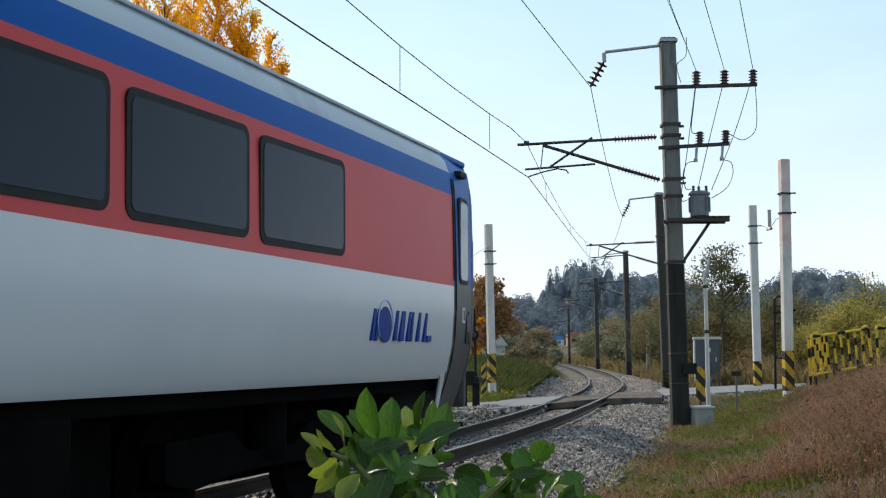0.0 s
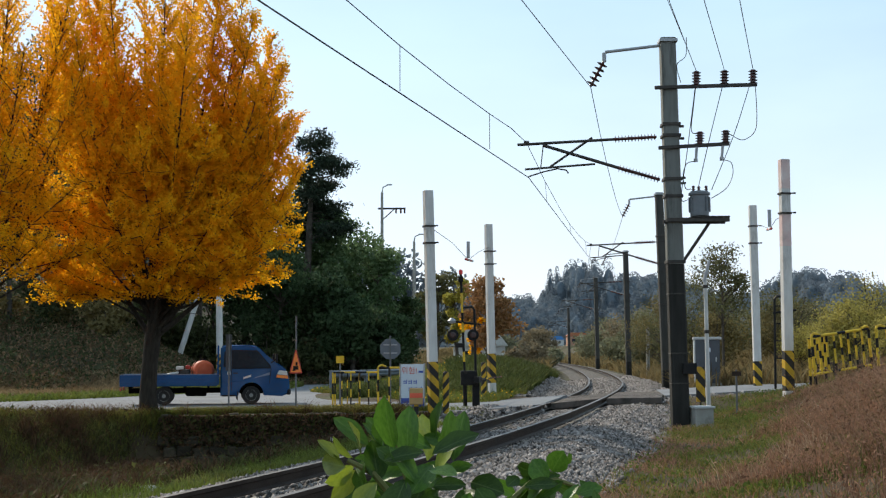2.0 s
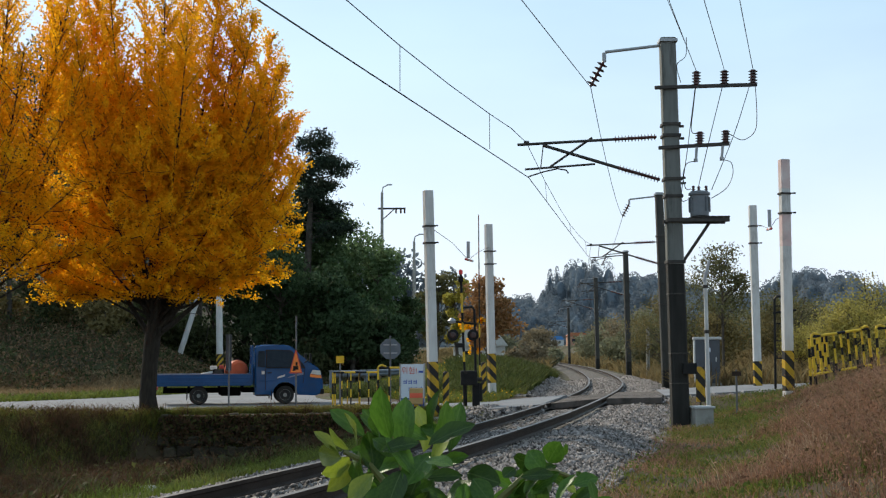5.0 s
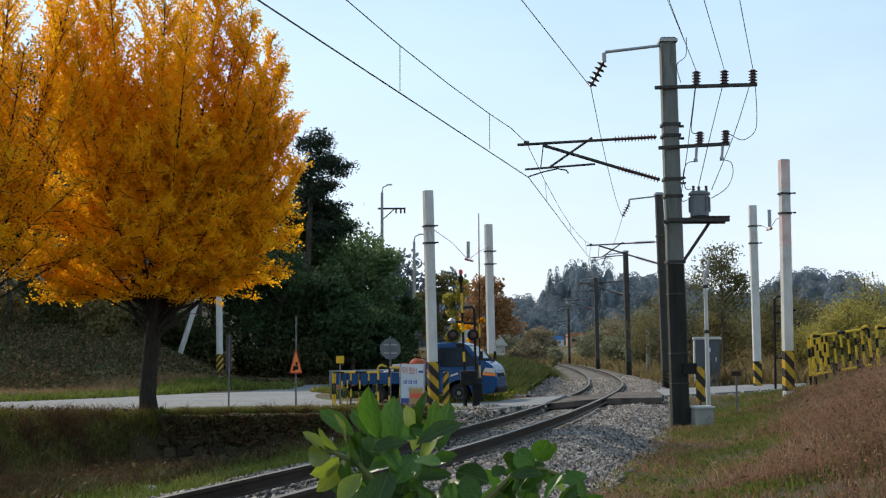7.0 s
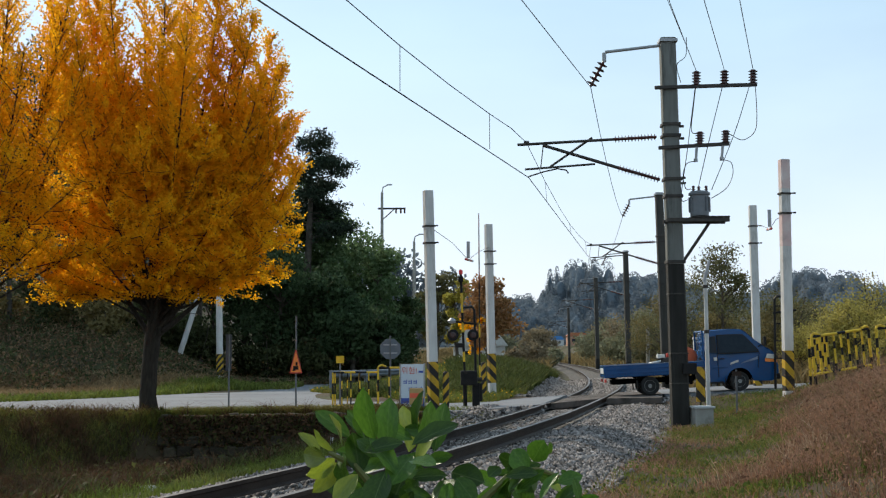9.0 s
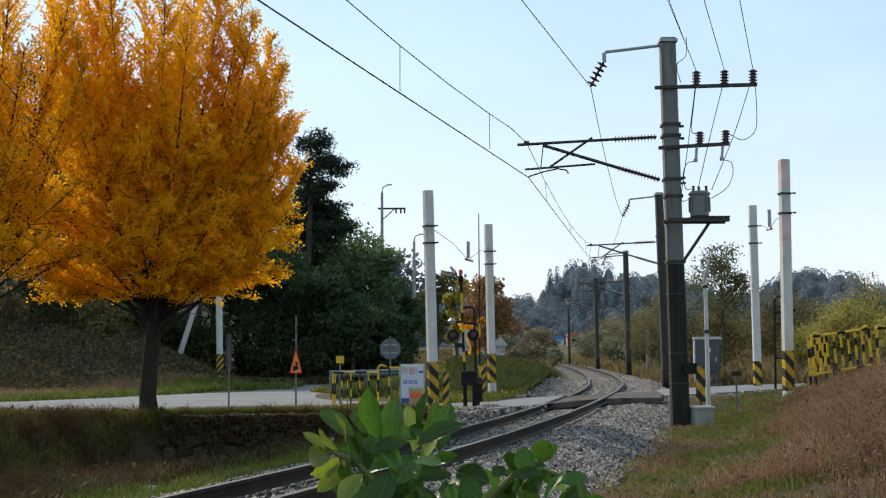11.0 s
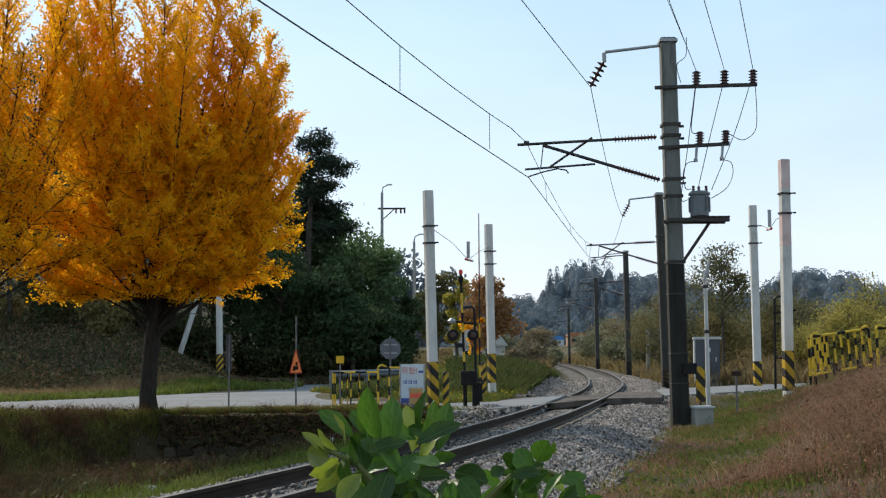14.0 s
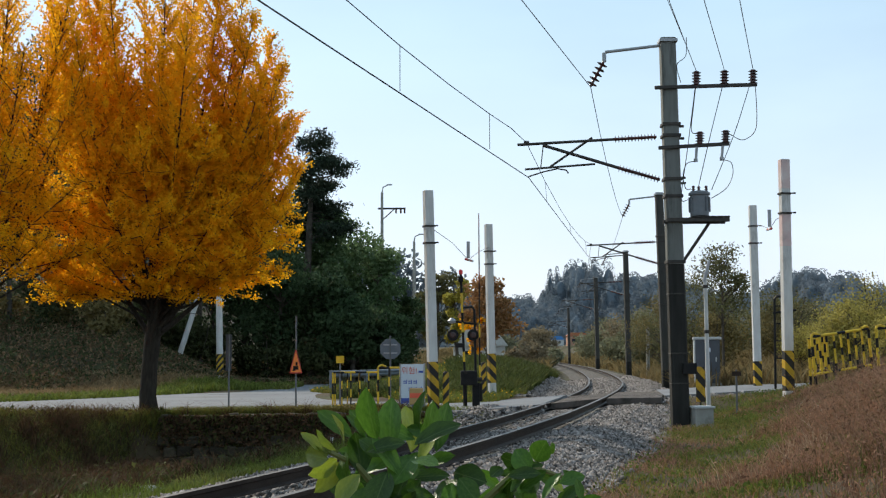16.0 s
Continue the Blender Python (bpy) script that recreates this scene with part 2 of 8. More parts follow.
def bm_tube(bm, a, b, r0, r1=None, seg=10, caps=True):
    """A round bar from a to b, tapering from r0 to r1."""
    a, b = Vector(a), Vector(b)
    r1 = r0 if r1 is None else r1
    d = b - a
    m = Matrix.Translation((a + b) / 2) @ d.to_track_quat("Z", "Y").to_matrix().to_4x4()
    bmesh.ops.create_cone(bm, cap_ends=caps, segments=seg, radius1=r0, radius2=r1, depth=d.length, matrix=m)


def bm_path(bm, pts, radii, seg=8):
    """A tube through points, one ring per point."""
    pts = [Vector(p) for p in pts]
    rings = []
    q, last = None, None
    for i, p in enumerate(pts):
        d = (pts[min(i + 1, len(pts) - 1)] - pts[max(i - 1, 0)]).normalized()
        q = d.to_track_quat("Z", "Y").to_matrix() if q is None else last.rotation_difference(d).to_matrix() @ q
        last = d
        r = radii[i] if isinstance(radii, (list, tuple)) else radii
        rings.append([bm.verts.new(p + q @ Vector((r * math.cos(2 * math.pi * k / seg), r * math.sin(2 * math.pi * k / seg), 0))) for k in range(seg)])
    for a, b in zip(rings, rings[1:]):
        for k in range(seg):
            bm.faces.new((a[k], a[(k + 1) % seg], b[(k + 1) % seg], b[k]))
    bm.faces.new(rings[0][::-1])
    bm.faces.new(rings[-1])


def bm_lathe(bm, prof, m=None, seg=16):
    """A turned form from (radius, height) pairs."""
    m = m or Matrix()
    rings = [[bm.verts.new(m @ Vector((r * math.cos(2 * math.pi * k / seg), r * math.sin(2 * math.pi * k / seg), z))) for k in range(seg)] for r, z in prof]
    for a, b in zip(rings, rings[1:]):
        for k in range(seg):
            bm.faces.new((a[k], a[(k + 1) % seg], b[(k + 1) % seg], b[k]))
    bm.faces.new(rings[0][::-1])
    bm.faces.new(rings[-1])


def bm_prism(bm, outline, y0, y1):
    """Extrudes an outline of (x, z) pairs from y0 to y1."""
    a = [bm.verts.new((x, y0, z)) for x, z in outline]
    b = [bm.verts.new((x, y1, z)) for x, z in outline]
    n = len(outline)
    for k in range(n):
        bm.faces.new((a[k], a[(k + 1) % n], b[(k + 1) % n], b[k]))
    bm.faces.new(a[::-1])
    bm.faces.new(b)


def mesh_of(name, bm, material, smooth=False):
    bmesh.ops.recalc_face_normals(bm, faces=bm.faces)
    me = bpy.data.meshes.new(name)
    bm.to_mesh(me)
    bm.free()
    for m in (material if isinstance(material, (list, tuple)) else (material,)):
        me.materials.append(m)
    if smooth:
        me.shade_smooth()
        me.set_sharp_from_angle(angle=radians(35))
    return me


def part(name, bm, material, parent, label="", smooth=False, at=None):
    ob = new(name, mesh_of(name, bm, material, smooth))
    ob.parent = parent
    if at is not None:
        ob.matrix_basis = at
    return tagged(ob, label)


def thing(name, m, label, category, group="", kind=""):
    ob = new(name)
    ob.empty_display_size = 0.2
    ob.matrix_basis = m
    return tagged(ob, label, category, group, kind)


def boxp(name, parent, material, c, s, bevel=0.0, label="", rot=None):
    bm = bmesh.new()
    bm_box(bm, c, s, bevel, rot)
    return part(name, bm, material, parent, label)


def tubep(name, parent, material, a, b, r0, r1=None, seg=12, label=""):
    bm = bmesh.new()
    bm_tube(bm, a, b, r0, r1, seg)
    return part(name, bm, material, parent, label, smooth=True)


def flat_mesh(name, verts, faces, material, smooth=False):
    me = bpy.data.meshes.new(name)
    me.from_pydata([tuple(v) for v in verts], [], [tuple(f) for f in faces])
    me.materials.append(material)
    if smooth:
        me.shade_smooth()
    return me


def upright(base, top, turn=0.0):
    """The pose of a post at base that leans so that its axis meets top."""
    d = (Vector(top) - Vector(base)).normalized()
    return Matrix.Translation(base) @ Vector((0, 0, 1)).rotation_difference(d).to_matrix().to_4x4() @ pose(0, 0, 0, 0, 0, turn)


# ---- the plan: track line and ground ----
SLOPE_Y = np.array([-330, 5, 12, 20, 30, 40, 50, 60, 80, 120, 200, 300, 800], float)
SLOPE_V = np.array([0.316, 0.316, 0.285, 0.245, 0.205, 0.185, 0.155, 0.12, 0.095, 0.075, 0.058, 0.05, 0.05], float)
TY = np.arange(-320, 700, 0.5)
TX = np.cumsum(np.interp(TY, SLOPE_Y, SLOPE_V)) * 0.5
TX += 2.0 - np.interp(28.0, TY, TX)


def track_x(y):
    return float(np.interp(y, TY, TX))


def track_slope(y):
    return float(np.interp(y, SLOPE_Y, SLOPE_V))


CANT = 0.14


def cant(y):
    return CANT * float(np.interp(y, [-15, 5, 60, 200], [0.3, 0.85, 1.0, 0.6]))


def smooth(a, b, v):
    t = np.clip((v - a) / (b - a), 0, 1)
    return t * t * (3 - 2 * t)


def road_z(x):
    return np.interp(x, [-60, -6, -1, 1, 2.5, 4, 7, 10, 40], [-0.2, -0.14, -0.12, -0.09, -0.02, 0.06, 0.16, 0.34, 0.7])


def ground_z(x, y):
    """Height of the ground sheet (arrays)."""
    x, y = np.asarray(x, float), np.asarray(y, float)
    tx = np.interp(y, TY, TX)
    sl = np.interp(y, SLOPE_Y, SLOPE_V)
    s = (x - tx) / np.sqrt(1 + sl * sl)
    lump = 0.05 * np.sin(x * 1.3 + y * 0.7) * np.sin(y * 0.9 - x * 0.4) + 0.03 * np.sin(x * 3.1 + 1) * np.sin(y * 2.3)
    # right of the track
    right = -0.25 + 1.0 * smooth(3.4, 7.5, s) * smooth(3.0, 15.0, y) + lump
    # left: narrow verge, ditch, then the road's bank
    verge = -0.42 - 0.95 * smooth(-3.4, -6.2, s)
    edge = 32.6 + 0.16 * (x + 6)
    steep = 0.35 + 3.2 * smooth(-6.6, -8.6, x)
    bank = smooth(edge - steep, edge - 0.05, y)
    left = verge * (1 - bank) + road_z(x) * bank - 0.03 + lump * 0.8
    z = np.where(s > 0, right, left)
    # road corridor over the crossing
    corridor = smooth(31.5, 33.5, y + 0.0 * x) * (1 - smooth(60, 75, y)) * (1 - smooth(-2.0, 1.0, x) * (1 - smooth(33.2, 36.2, y - 0.04 * np.maximum(x, 0)) * (1 - smooth(43, 47, y - 0.2 * np.maximum(x, 0)))))
    z = z * (1 - corridor) + (road_z(x) - 0.03) * corridor
    # bed of the track
    bed = 1 - smooth(2.0, 3.1, np.abs(s))
    ramp = 0.30 * smooth(29.5, 33.5, y - 0.15 * x) * (1 - smooth(43.5, 46, y)) * smooth(1.5, 2.1, np.abs(s))
    z = z * (1 - bed) + (-0.36 + ramp) * bed
    # slope and hill behind the road
    hill = smooth(-2, -26, x + 0.16 * (y - 60)) * smooth(56, 110, y - 0.55 * np.minimum(x, 0) * 0)
    z = z + 20 * hill * smooth(56, 150, y) + 2.6 * smooth(-6, -14, x + 0.25 * (y - 52)) * smooth(50, 64, y)
    # low mound between crossing and curve
    z = z + 1.1 * np.exp(-(((x - tx + 6.0) / 3.2) ** 2 + ((y - 60) / 11.0) ** 2))
    # far rise
    z = z + 0.010 * np.maximum(y - 60, 0) * (1 - bed) * smooth(4, 20, np.abs(s))
    return z


def build_ground():
    ys = np.concatenate([np.arange(-300, 0, 5.0), np.arange(0, 50, 0.4), np.arange(50, 130, 1.5), np.arange(130, 420, 8), np.arange(420, 4000, 200)])
    us = np.concatenate([-np.geomspace(0.3, 900, 110)[::-1], [0], np.geomspace(0.3, 900, 110)])
    ys2, us2 = np.meshgrid(ys, us, indexing="ij")
    xs = us2 + np.interp(ys2, TY, TX)
    z = ground_z(xs, ys2)
    n, m = xs.shape
    verts = np.stack([xs, ys2, z], -1).reshape(-1, 3)
    idx = np.arange(n * m).reshape(n, m)
    faces = np.stack([idx[:-1, :-1], idx[:-1, 1:], idx[1:, 1:], idx[1:, :-1]], -1).reshape(-1, 4)
    ob = new("ground", flat_mesh("ground", verts.tolist(), faces.tolist(), M_SOIL, True))
    tagged(ob, "uneven brown soil with patchy grass beside the railway", "ground", kind="structure")


def strip(name, pts_a, pts_b, material, lift=0.0, steps=40, label="", category="road"):
    """A thin slab between two edge lines that follows the road's level."""
    def along(pts, k):
        pts = np.array(pts, float)
        d = np.concatenate([[0], np.cumsum(np.hypot(*np.diff(pts, axis=0).T))])
        return np.stack([np.interp(np.linspace(0, d[-1], k), d, pts[:, i]) for i in (0, 1)], -1)
    a, b = along(pts_a, steps), along(pts_b, steps)
    verts, faces = [], []
    w = 8
    for i in range(steps):
        for k in range(w + 1):
            p = a[i] + (b[i] - a[i]) * k / w
            verts.append((p[0], p[1], float(road_z(p[0])) + 0.02 + lift))
    for i in range(steps - 1):
        for k in range(w):
            j = i * (w + 1) + k
            faces.append((j, j + 1, j + w + 2, j + w + 1))
    # edges go down into the ground
    rim = [i * (w + 1) for i in range(steps)] + [(steps - 1) * (w + 1) + k for k in range(1, w + 1)] + [i * (w + 1) + w for i in range(steps - 2, -1, -1)] + list(range(w - 1, 0, -1))
    n0 = len(verts)
    verts += [(verts[i][0], verts[i][1], verts[i][2] - 0.6) for i in rim]
    for k in range(len(rim)):
        k2 = (k + 1) % len(rim)
        faces.append((rim[k], rim[k2], n0 + k2, n0 + k))
    ob = new(name, flat_mesh(name, verts, faces, material))
    tagged(ob, label, category, kind="structure")
    return ob


def build_roads():
    strip("road", [(-60, 31.5), (-14, 34.2), (-9.5, 34.6), (-3.2, 34.0), (-1.4, 33.2), (0.2, 33.0)], [(-60, 40), (-14.6, 42.4), (-12, 51), (-7.6, 64), (-5.2, 53), (0.0, 38.6)], M_ASPHALT, 0.0, 60,
          "pale worn concrete country road", "road")
    strip("road", [(-9.4, 50.0), (-8.4, 62), (-4.5, 90), (2, 130)], [(-4.6, 50.0), (-4.0, 60), (-0.5, 90), (6, 130)], M_ASPHALT, 0.004, 30, "pale concrete side road beside the railway", "road")
    strip("road", [(0.2, 33.0), (2.6, 35.0)], [(0.0, 38.6), (3.9, 41.2)], M_ASPHALT, 0.0, 8, "concrete approach to the level crossing", "road")
    strip("road", [(6.3, 37.2), (8.5, 37.0), (14, 37.0), (60, 36.0)], [(7.0, 43.0), (9.4, 42.0), (14, 42.5), (60, 43)], M_ASPHALT, 0.0, 20, "pale concrete road beyond the level crossing", "road")


def rail_line(y0, y1, step, off):
    ys = np.arange(y0, y1, step)
    out = []
    for y in ys:
        s = track_slope(y)
        k = 1 / math.sqrt(1 + s * s)
        z = cant(y) * (off + 0.75) / 1.5
        out.append((Vector((track_x(y) + off * k, y - off * s * k, z)), Vector((k, -s * k, 0))))
    return out


def sweep(bm, line, prof, mat_top=None):
    rings = [[bm.verts.new(p + side * x + Vector((0, 0, z))) for x, z in prof] for p, side in line]
    n = len(prof)
    for a, b in zip(rings, rings[1:]):
        for k in range(n):
            f = bm.faces.new((a[k], a[(k + 1) % n], b[(k + 1) % n], b[k]))
            if mat_top is not None and k == mat_top:
                f.material_index = 1


RAIL_PROF = [(-0.036, 0.0), (0.036, 0.0), (0.036, -0.04), (0.010, -0.055), (0.010, -0.13), (0.070, -0.15), (0.070, -0.16), (-0.070, -0.16), (-0.070, -0.15), (-0.010, -0.13), (-0.010, -0.055), (-0.036, -0.04)]


def build_track():
    track = thing("railway_track", Matrix(), "single curved railway track on grey ballast", "railway track")
    for off in (-0.75, 0.75):
        bm = bmesh.new()
        sweep(bm, rail_line(-290, 420, 1.0, off), RAIL_PROF, 0)
        part("rail", bm, (M_RAIL, M_RAILTOP), track, "rusty steel rail with a polished top")
    # bed
    bm = bmesh.new()
    line = []
    for p, side in rail_line(-290, 420, 1.5, 0.0):
        line.append((p, side))
    rings = []
    prof = [(-3.0, -0.62), (-1.75, -0.27), (-1.2, -0.245), (0, -0.25), (1.2, -0.245), (1.85, -0.26), (3.4, -0.66)]
    for p, side in line:
        c = cant(p.y)
        rings.append([bm.verts.new(Vector((p.x, p.y, 0)) + side * x + Vector((0, 0, z + c * (np.clip(x, -1.8, 1.9) + 0.75) / 1.5 + 0.02 * noise.noise(Vector((p.x * 2 + x, p.y * 2, 0)))))) for x, z in prof])
    for a, b in zip(rings, rings[1:]):
        for k in range(len(prof) - 1):
            bm.faces.new((a[k], a[k + 1], b[k + 1], b[k]))
    part("ballast_bed", bm, M_BALLAST, track, "grey crushed stone ballast", smooth=True)
    return track


def put(x, y, lift=0.0):
    return float(ground_z(x, y)) + lift


def stripes(name, period, slope, axis="xz"):
    """Slanting yellow and black paint bands."""
    m = mat(name, (0.46, 0.27, 0.02), (0.60, 0.38, 0.035), 0.65, scale=6, c3=(0.17, 0.10, 0.045), wear=0.5)
    n, l = m.node_tree.nodes, m.node_tree.links
    b = n["Principled BSDF"]
    src = b.inputs["Base Color"].links[0].from_socket
    tc = n.new("ShaderNodeTexCoord")
    sp = n.new("ShaderNodeSeparateXYZ")
    l.new(tc.outputs["Object"], sp.inputs[0])
    add = n.new("ShaderNodeMath")
    add.operation = "MULTIPLY_ADD"
    l.new(sp.outputs["X"], add.inputs[0])
    add.inputs[1].default_value = slope
    l.new(sp.outputs["Z"], add.inputs[2])
    div = n.new("ShaderNodeMath")
    div.operation = "DIVIDE"
    l.new(add.outputs[0], div.inputs[0])
    div.inputs[1].default_value = period
    fr = n.new("ShaderNodeMath")
    fr.operation = "FRACT"
    l.new(div.outputs[0], fr.inputs[0])
    gt = n.new("ShaderNodeMath")
    gt.operation = "GREATER_THAN"
    l.new(fr.outputs[0], gt.inputs[0])
    gt.inputs[1].default_value = 0.5
    mx = n.new("ShaderNodeMix")
    mx.data_type = "RGBA"
    l.new(gt.outputs[0], mx.inputs[0])
    l.new(src, mx.inputs[6])
    mx.inputs[7].default_value = (0.03, 0.028, 0.026, 1)
    l.new(mx.outputs[2], b.inputs["Base Color"])
    return m


M_STRIPE = stripes("slanted_hazard_paint", 0.42, 1.1)
M_STRIPE2 = stripes("level_hazard_paint", 0.36, 0.0)
M_STRIPE3 = stripes("slanted_hazard_paint_small", 0.30, -1.2)


# ---- masts and overhead line ----
def ribbed(bm, a, b, core, disc, count):
    """An insulator: a core with discs along it."""
    a, b = Vector(a), Vector(b)
    d = b - a
    m = Matrix.Translation(a) @ d.to_track_quat("Z", "Y").to_matrix().to_4x4()
    prof, L = [(core, 0)], d.length
    for k in range(count):
        z = L * (k + 0.5) / count
        h = L / count * 0.22
        prof += [(core, z - h), (disc, z), (core, z + h)]
    prof.append((core, L))
    bm_lathe(bm, prof, m, 12)


def build_mast(m, lean, full):
    """A square concrete mast with a hinged cantilever; x to the right of the track, z up."""
    mast = thing("catenary_mast", m, "weathered grey concrete railway mast with steel cantilever arms" if not full else "tall grey concrete mast carrying cantilever, crossarms and transformer", "mast", "masts along the railway")
    bm = bmesh.new()
    lx = lean
    for k in range(1):
        w0, w1 = 0.185, 0.165
        lo = [bm.verts.new((x * w0, y * w0, -0.4)) for x, y in ((-1, -.8), (-.8, -1), (.8, -1), (1, -.8), (1, .8), (.8, 1), (-.8, 1), (-1, .8))]
        hi = [bm.verts.new((lx + x * w1, y * w1, 8.55)) for x, y in ((-1, -.8), (-.8, -1), (.8, -1), (1, -.8), (1, .8), (.8, 1), (-.8, 1), (-1, .8))]
        for i in range(8):
            bm.faces.new((lo[i], lo[(i + 1) % 8], hi[(i + 1) % 8], hi[i]))
        bm.faces.new(hi)
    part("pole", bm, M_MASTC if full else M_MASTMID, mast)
    # lower shaft in a darker concrete colour
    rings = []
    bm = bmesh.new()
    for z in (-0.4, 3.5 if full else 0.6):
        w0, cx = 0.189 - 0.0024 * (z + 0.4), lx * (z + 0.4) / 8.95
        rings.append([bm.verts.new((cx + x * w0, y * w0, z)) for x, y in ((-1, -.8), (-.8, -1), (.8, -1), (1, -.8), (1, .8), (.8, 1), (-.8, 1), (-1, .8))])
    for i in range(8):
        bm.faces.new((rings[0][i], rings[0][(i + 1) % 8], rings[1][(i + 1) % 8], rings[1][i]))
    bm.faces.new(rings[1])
    part("lower_shaft", bm, M_MASTDARK, mast, "darker lower shaft")
    for z in (8.48, 6.60, 6.35, 5.38, 5.0, 4.45, 3.55, 2.85, 1.55, 0.9):
        w = 0.40 if z > 3 else 0.385
        boxp("collar", mast, M_STEELD if z < 6.7 else M_GALV, (lx * z / 8.55, 0, z), (w, w, 0.07 if z > 3 else 0.03), 0.008)
    for z in (6.57, 6.30, 5.42, 5.30):
        boxp("bolt", mast, M_STEELD, (0.24 + lx * z / 8.55, 0, z), (0.12, 0.06, 0.05), 0.01)
    # earth-wire arm at the top
    tubep("top_arm", mast, M_GALV, (-0.25, 0, 8.40), (-1.53, 0, 8.25), 0.035)
    boxp("hanger", mast, M_GALV, (-1.55, 0, 8.13), (0.09, 0.05, 0.22), 0.01)
    bm = bmesh.new()
    ribbed(bm, (-1.57, 0, 8.02), (-1.86, 0, 7.48), 0.03, 0.125, 5)
    part("disc_insulator", bm, M_INSUL, mast, "brown ribbed disc insulator", smooth=True)
    # cantilever
    cant_p = tubep("cantilever_tube", mast, M_STEELD, (-3.50, 0, 6.17), (-1.36, 0, 6.285), 0.032)
    bm = bmesh.new()
    ribbed(bm, (-1.36, 0, 6.285), (-0.42, 0, 6.335), 0.032, 0.08, 13)
    part("rod_insulator", bm, M_INSUL, mast, "brown ribbed rod insulator", smooth=True)
    tubep("bracket_tube", mast, M_STEELD, (-2.94, 0, 6.16), (-1.28, 0, 5.65), 0.036)
    bm = bmesh.new()
    ribbed(bm, (-1.28, 0, 5.65), (-0.36, 0, 5.38), 0.034, 0.085, 13)
    part("rod_insulator", bm, M_INSUL, mast, "brown ribbed rod insulator", smooth=True)
    tubep("stay_tube", mast, M_STEELD, (-1.84, 0.03, 6.33), (-2.78, 0.03, 5.68), 0.026)
    tubep("registration_tube", mast, M_STEELD, (-3.34, 0, 5.62), (-1.79, 0, 5.735), 0.024)
    bm = bmesh.new()
    bm_path(bm, [(-3.26, 0, 5.46), (-2.95, 0, 5.56), (-2.62, 0, 5.635), (-2.42, 0, 5.60), (-2.38, 0, 5.53)], 0.016)
    part("steady_arm", bm, M_STEELD, mast, smooth=True)
    tubep("hanger_rod", mast, M_STEELD, (-2.93, 0, 6.14), (-2.99, 0, 5.66), 0.012)
    boxp("wire_clamp", mast, M_STEELD, (-3.30, 0, 6.21), (0.12, 0.08, 0.10), 0.02)
    if not full:
        return mast
    # crossarms to the right with upright insulators
    boxp("crossarm", mast, M_STEELD, (0.66, -0.20, 7.43), (2.26, 0.09, 0.075), 0.01, "rusty steel crossarm", pose(0, 0, 0, 0, -1.5, 0))
    boxp("crossarm", mast, M_STEELD, (0.37, -0.20, 6.10), (1.56, 0.09, 0.075), 0.01, "rusty steel crossarm", pose(0, 0, 0, 0, -3.1, 0))
    for x, z, h in ((0.45, 7.47, 0.29), (1.07, 7.49, 0.29), (1.70, 7.50, 0.29), (0.50, 6.16, 0.25), (1.07, 6.19, 0.25)):
        bm = bmesh.new()
        ribbed(bm, (x, -0.20, z - 0.04), (x + 0.01, -0.20, z + h), 0.06, 0.105, 5)
        part("pin_insulator", bm, M_INSUL, mast, "dark brown pin insulator", smooth=True)
    for x, z in ((0.43, 6.07), (1.0, 6.10)):
        bm = bmesh.new()
        bm_tube(bm, (x, -0.22, z), (x - 0.03, -0.22, z - 0.30), 0.03)
        bm_tube(bm, (x - 0.03, -0.22, z - 0.26), (x - 0.03, -0.22, z - 0.33), 0.045)
        part("cutout_fuse", bm, M_GALV, mast, "pale hanging fuse", smooth=True)
    # transformer on its platform
    bm = bmesh.new()
    bm_box(bm, (0.36, -0.10, 4.43), (1.36, 0.07, 0.09), 0.01)
    bm_box(bm, (0.36, -0.55, 4.43), (1.36, 0.07, 0.09), 0.01)
    for k in range(6):
        bm_box(bm, (0.28 + k * 0.14, -0.33, 4.495), (0.12, 0.55, 0.03), 0.005)
    part("platform", bm, M_STEELD, mast, "dark steel platform")
    tubep("platform_brace", mast, M_STEELD, (0.66, -0.33, 4.40), (0.10, -0.1, 3.55), 0.035)
    bm = bmesh.new()
    bm_lathe(bm, [(0.10, 4.52), (0.20, 4.53), (0.205, 4.6), (0.20, 4.62), (0.20, 4.98), (0.235, 4.99), (0.235, 5.03), (0.19, 5.07), (0.05, 5.09)], Matrix.Translation((0.44, -0.33, 0)), 20)
    for a in range(-60, 240, 30):
        bm_box(bm, (0.44 + 0.215 * math.cos(radians(a)), -0.33 + 0.215 * math.sin(radians(a)), 4.78), (0.05, 0.012, 0.32), 0, pose(0, 0, 0, 0, 0, a))
    part("transformer", bm, M_TRAFO, mast, "grey finned pole transformer", smooth=True)
    for x, y in ((0.30, -0.40), (0.44, -0.28), (0.58, -0.40)):
        bm = bmesh.new()
        ribbed(bm, (x, y, 5.02), (x, y, 5.19), 0.025, 0.045, 3)
        part("bushing", bm, M_INSUL, mast, "", smooth=True)
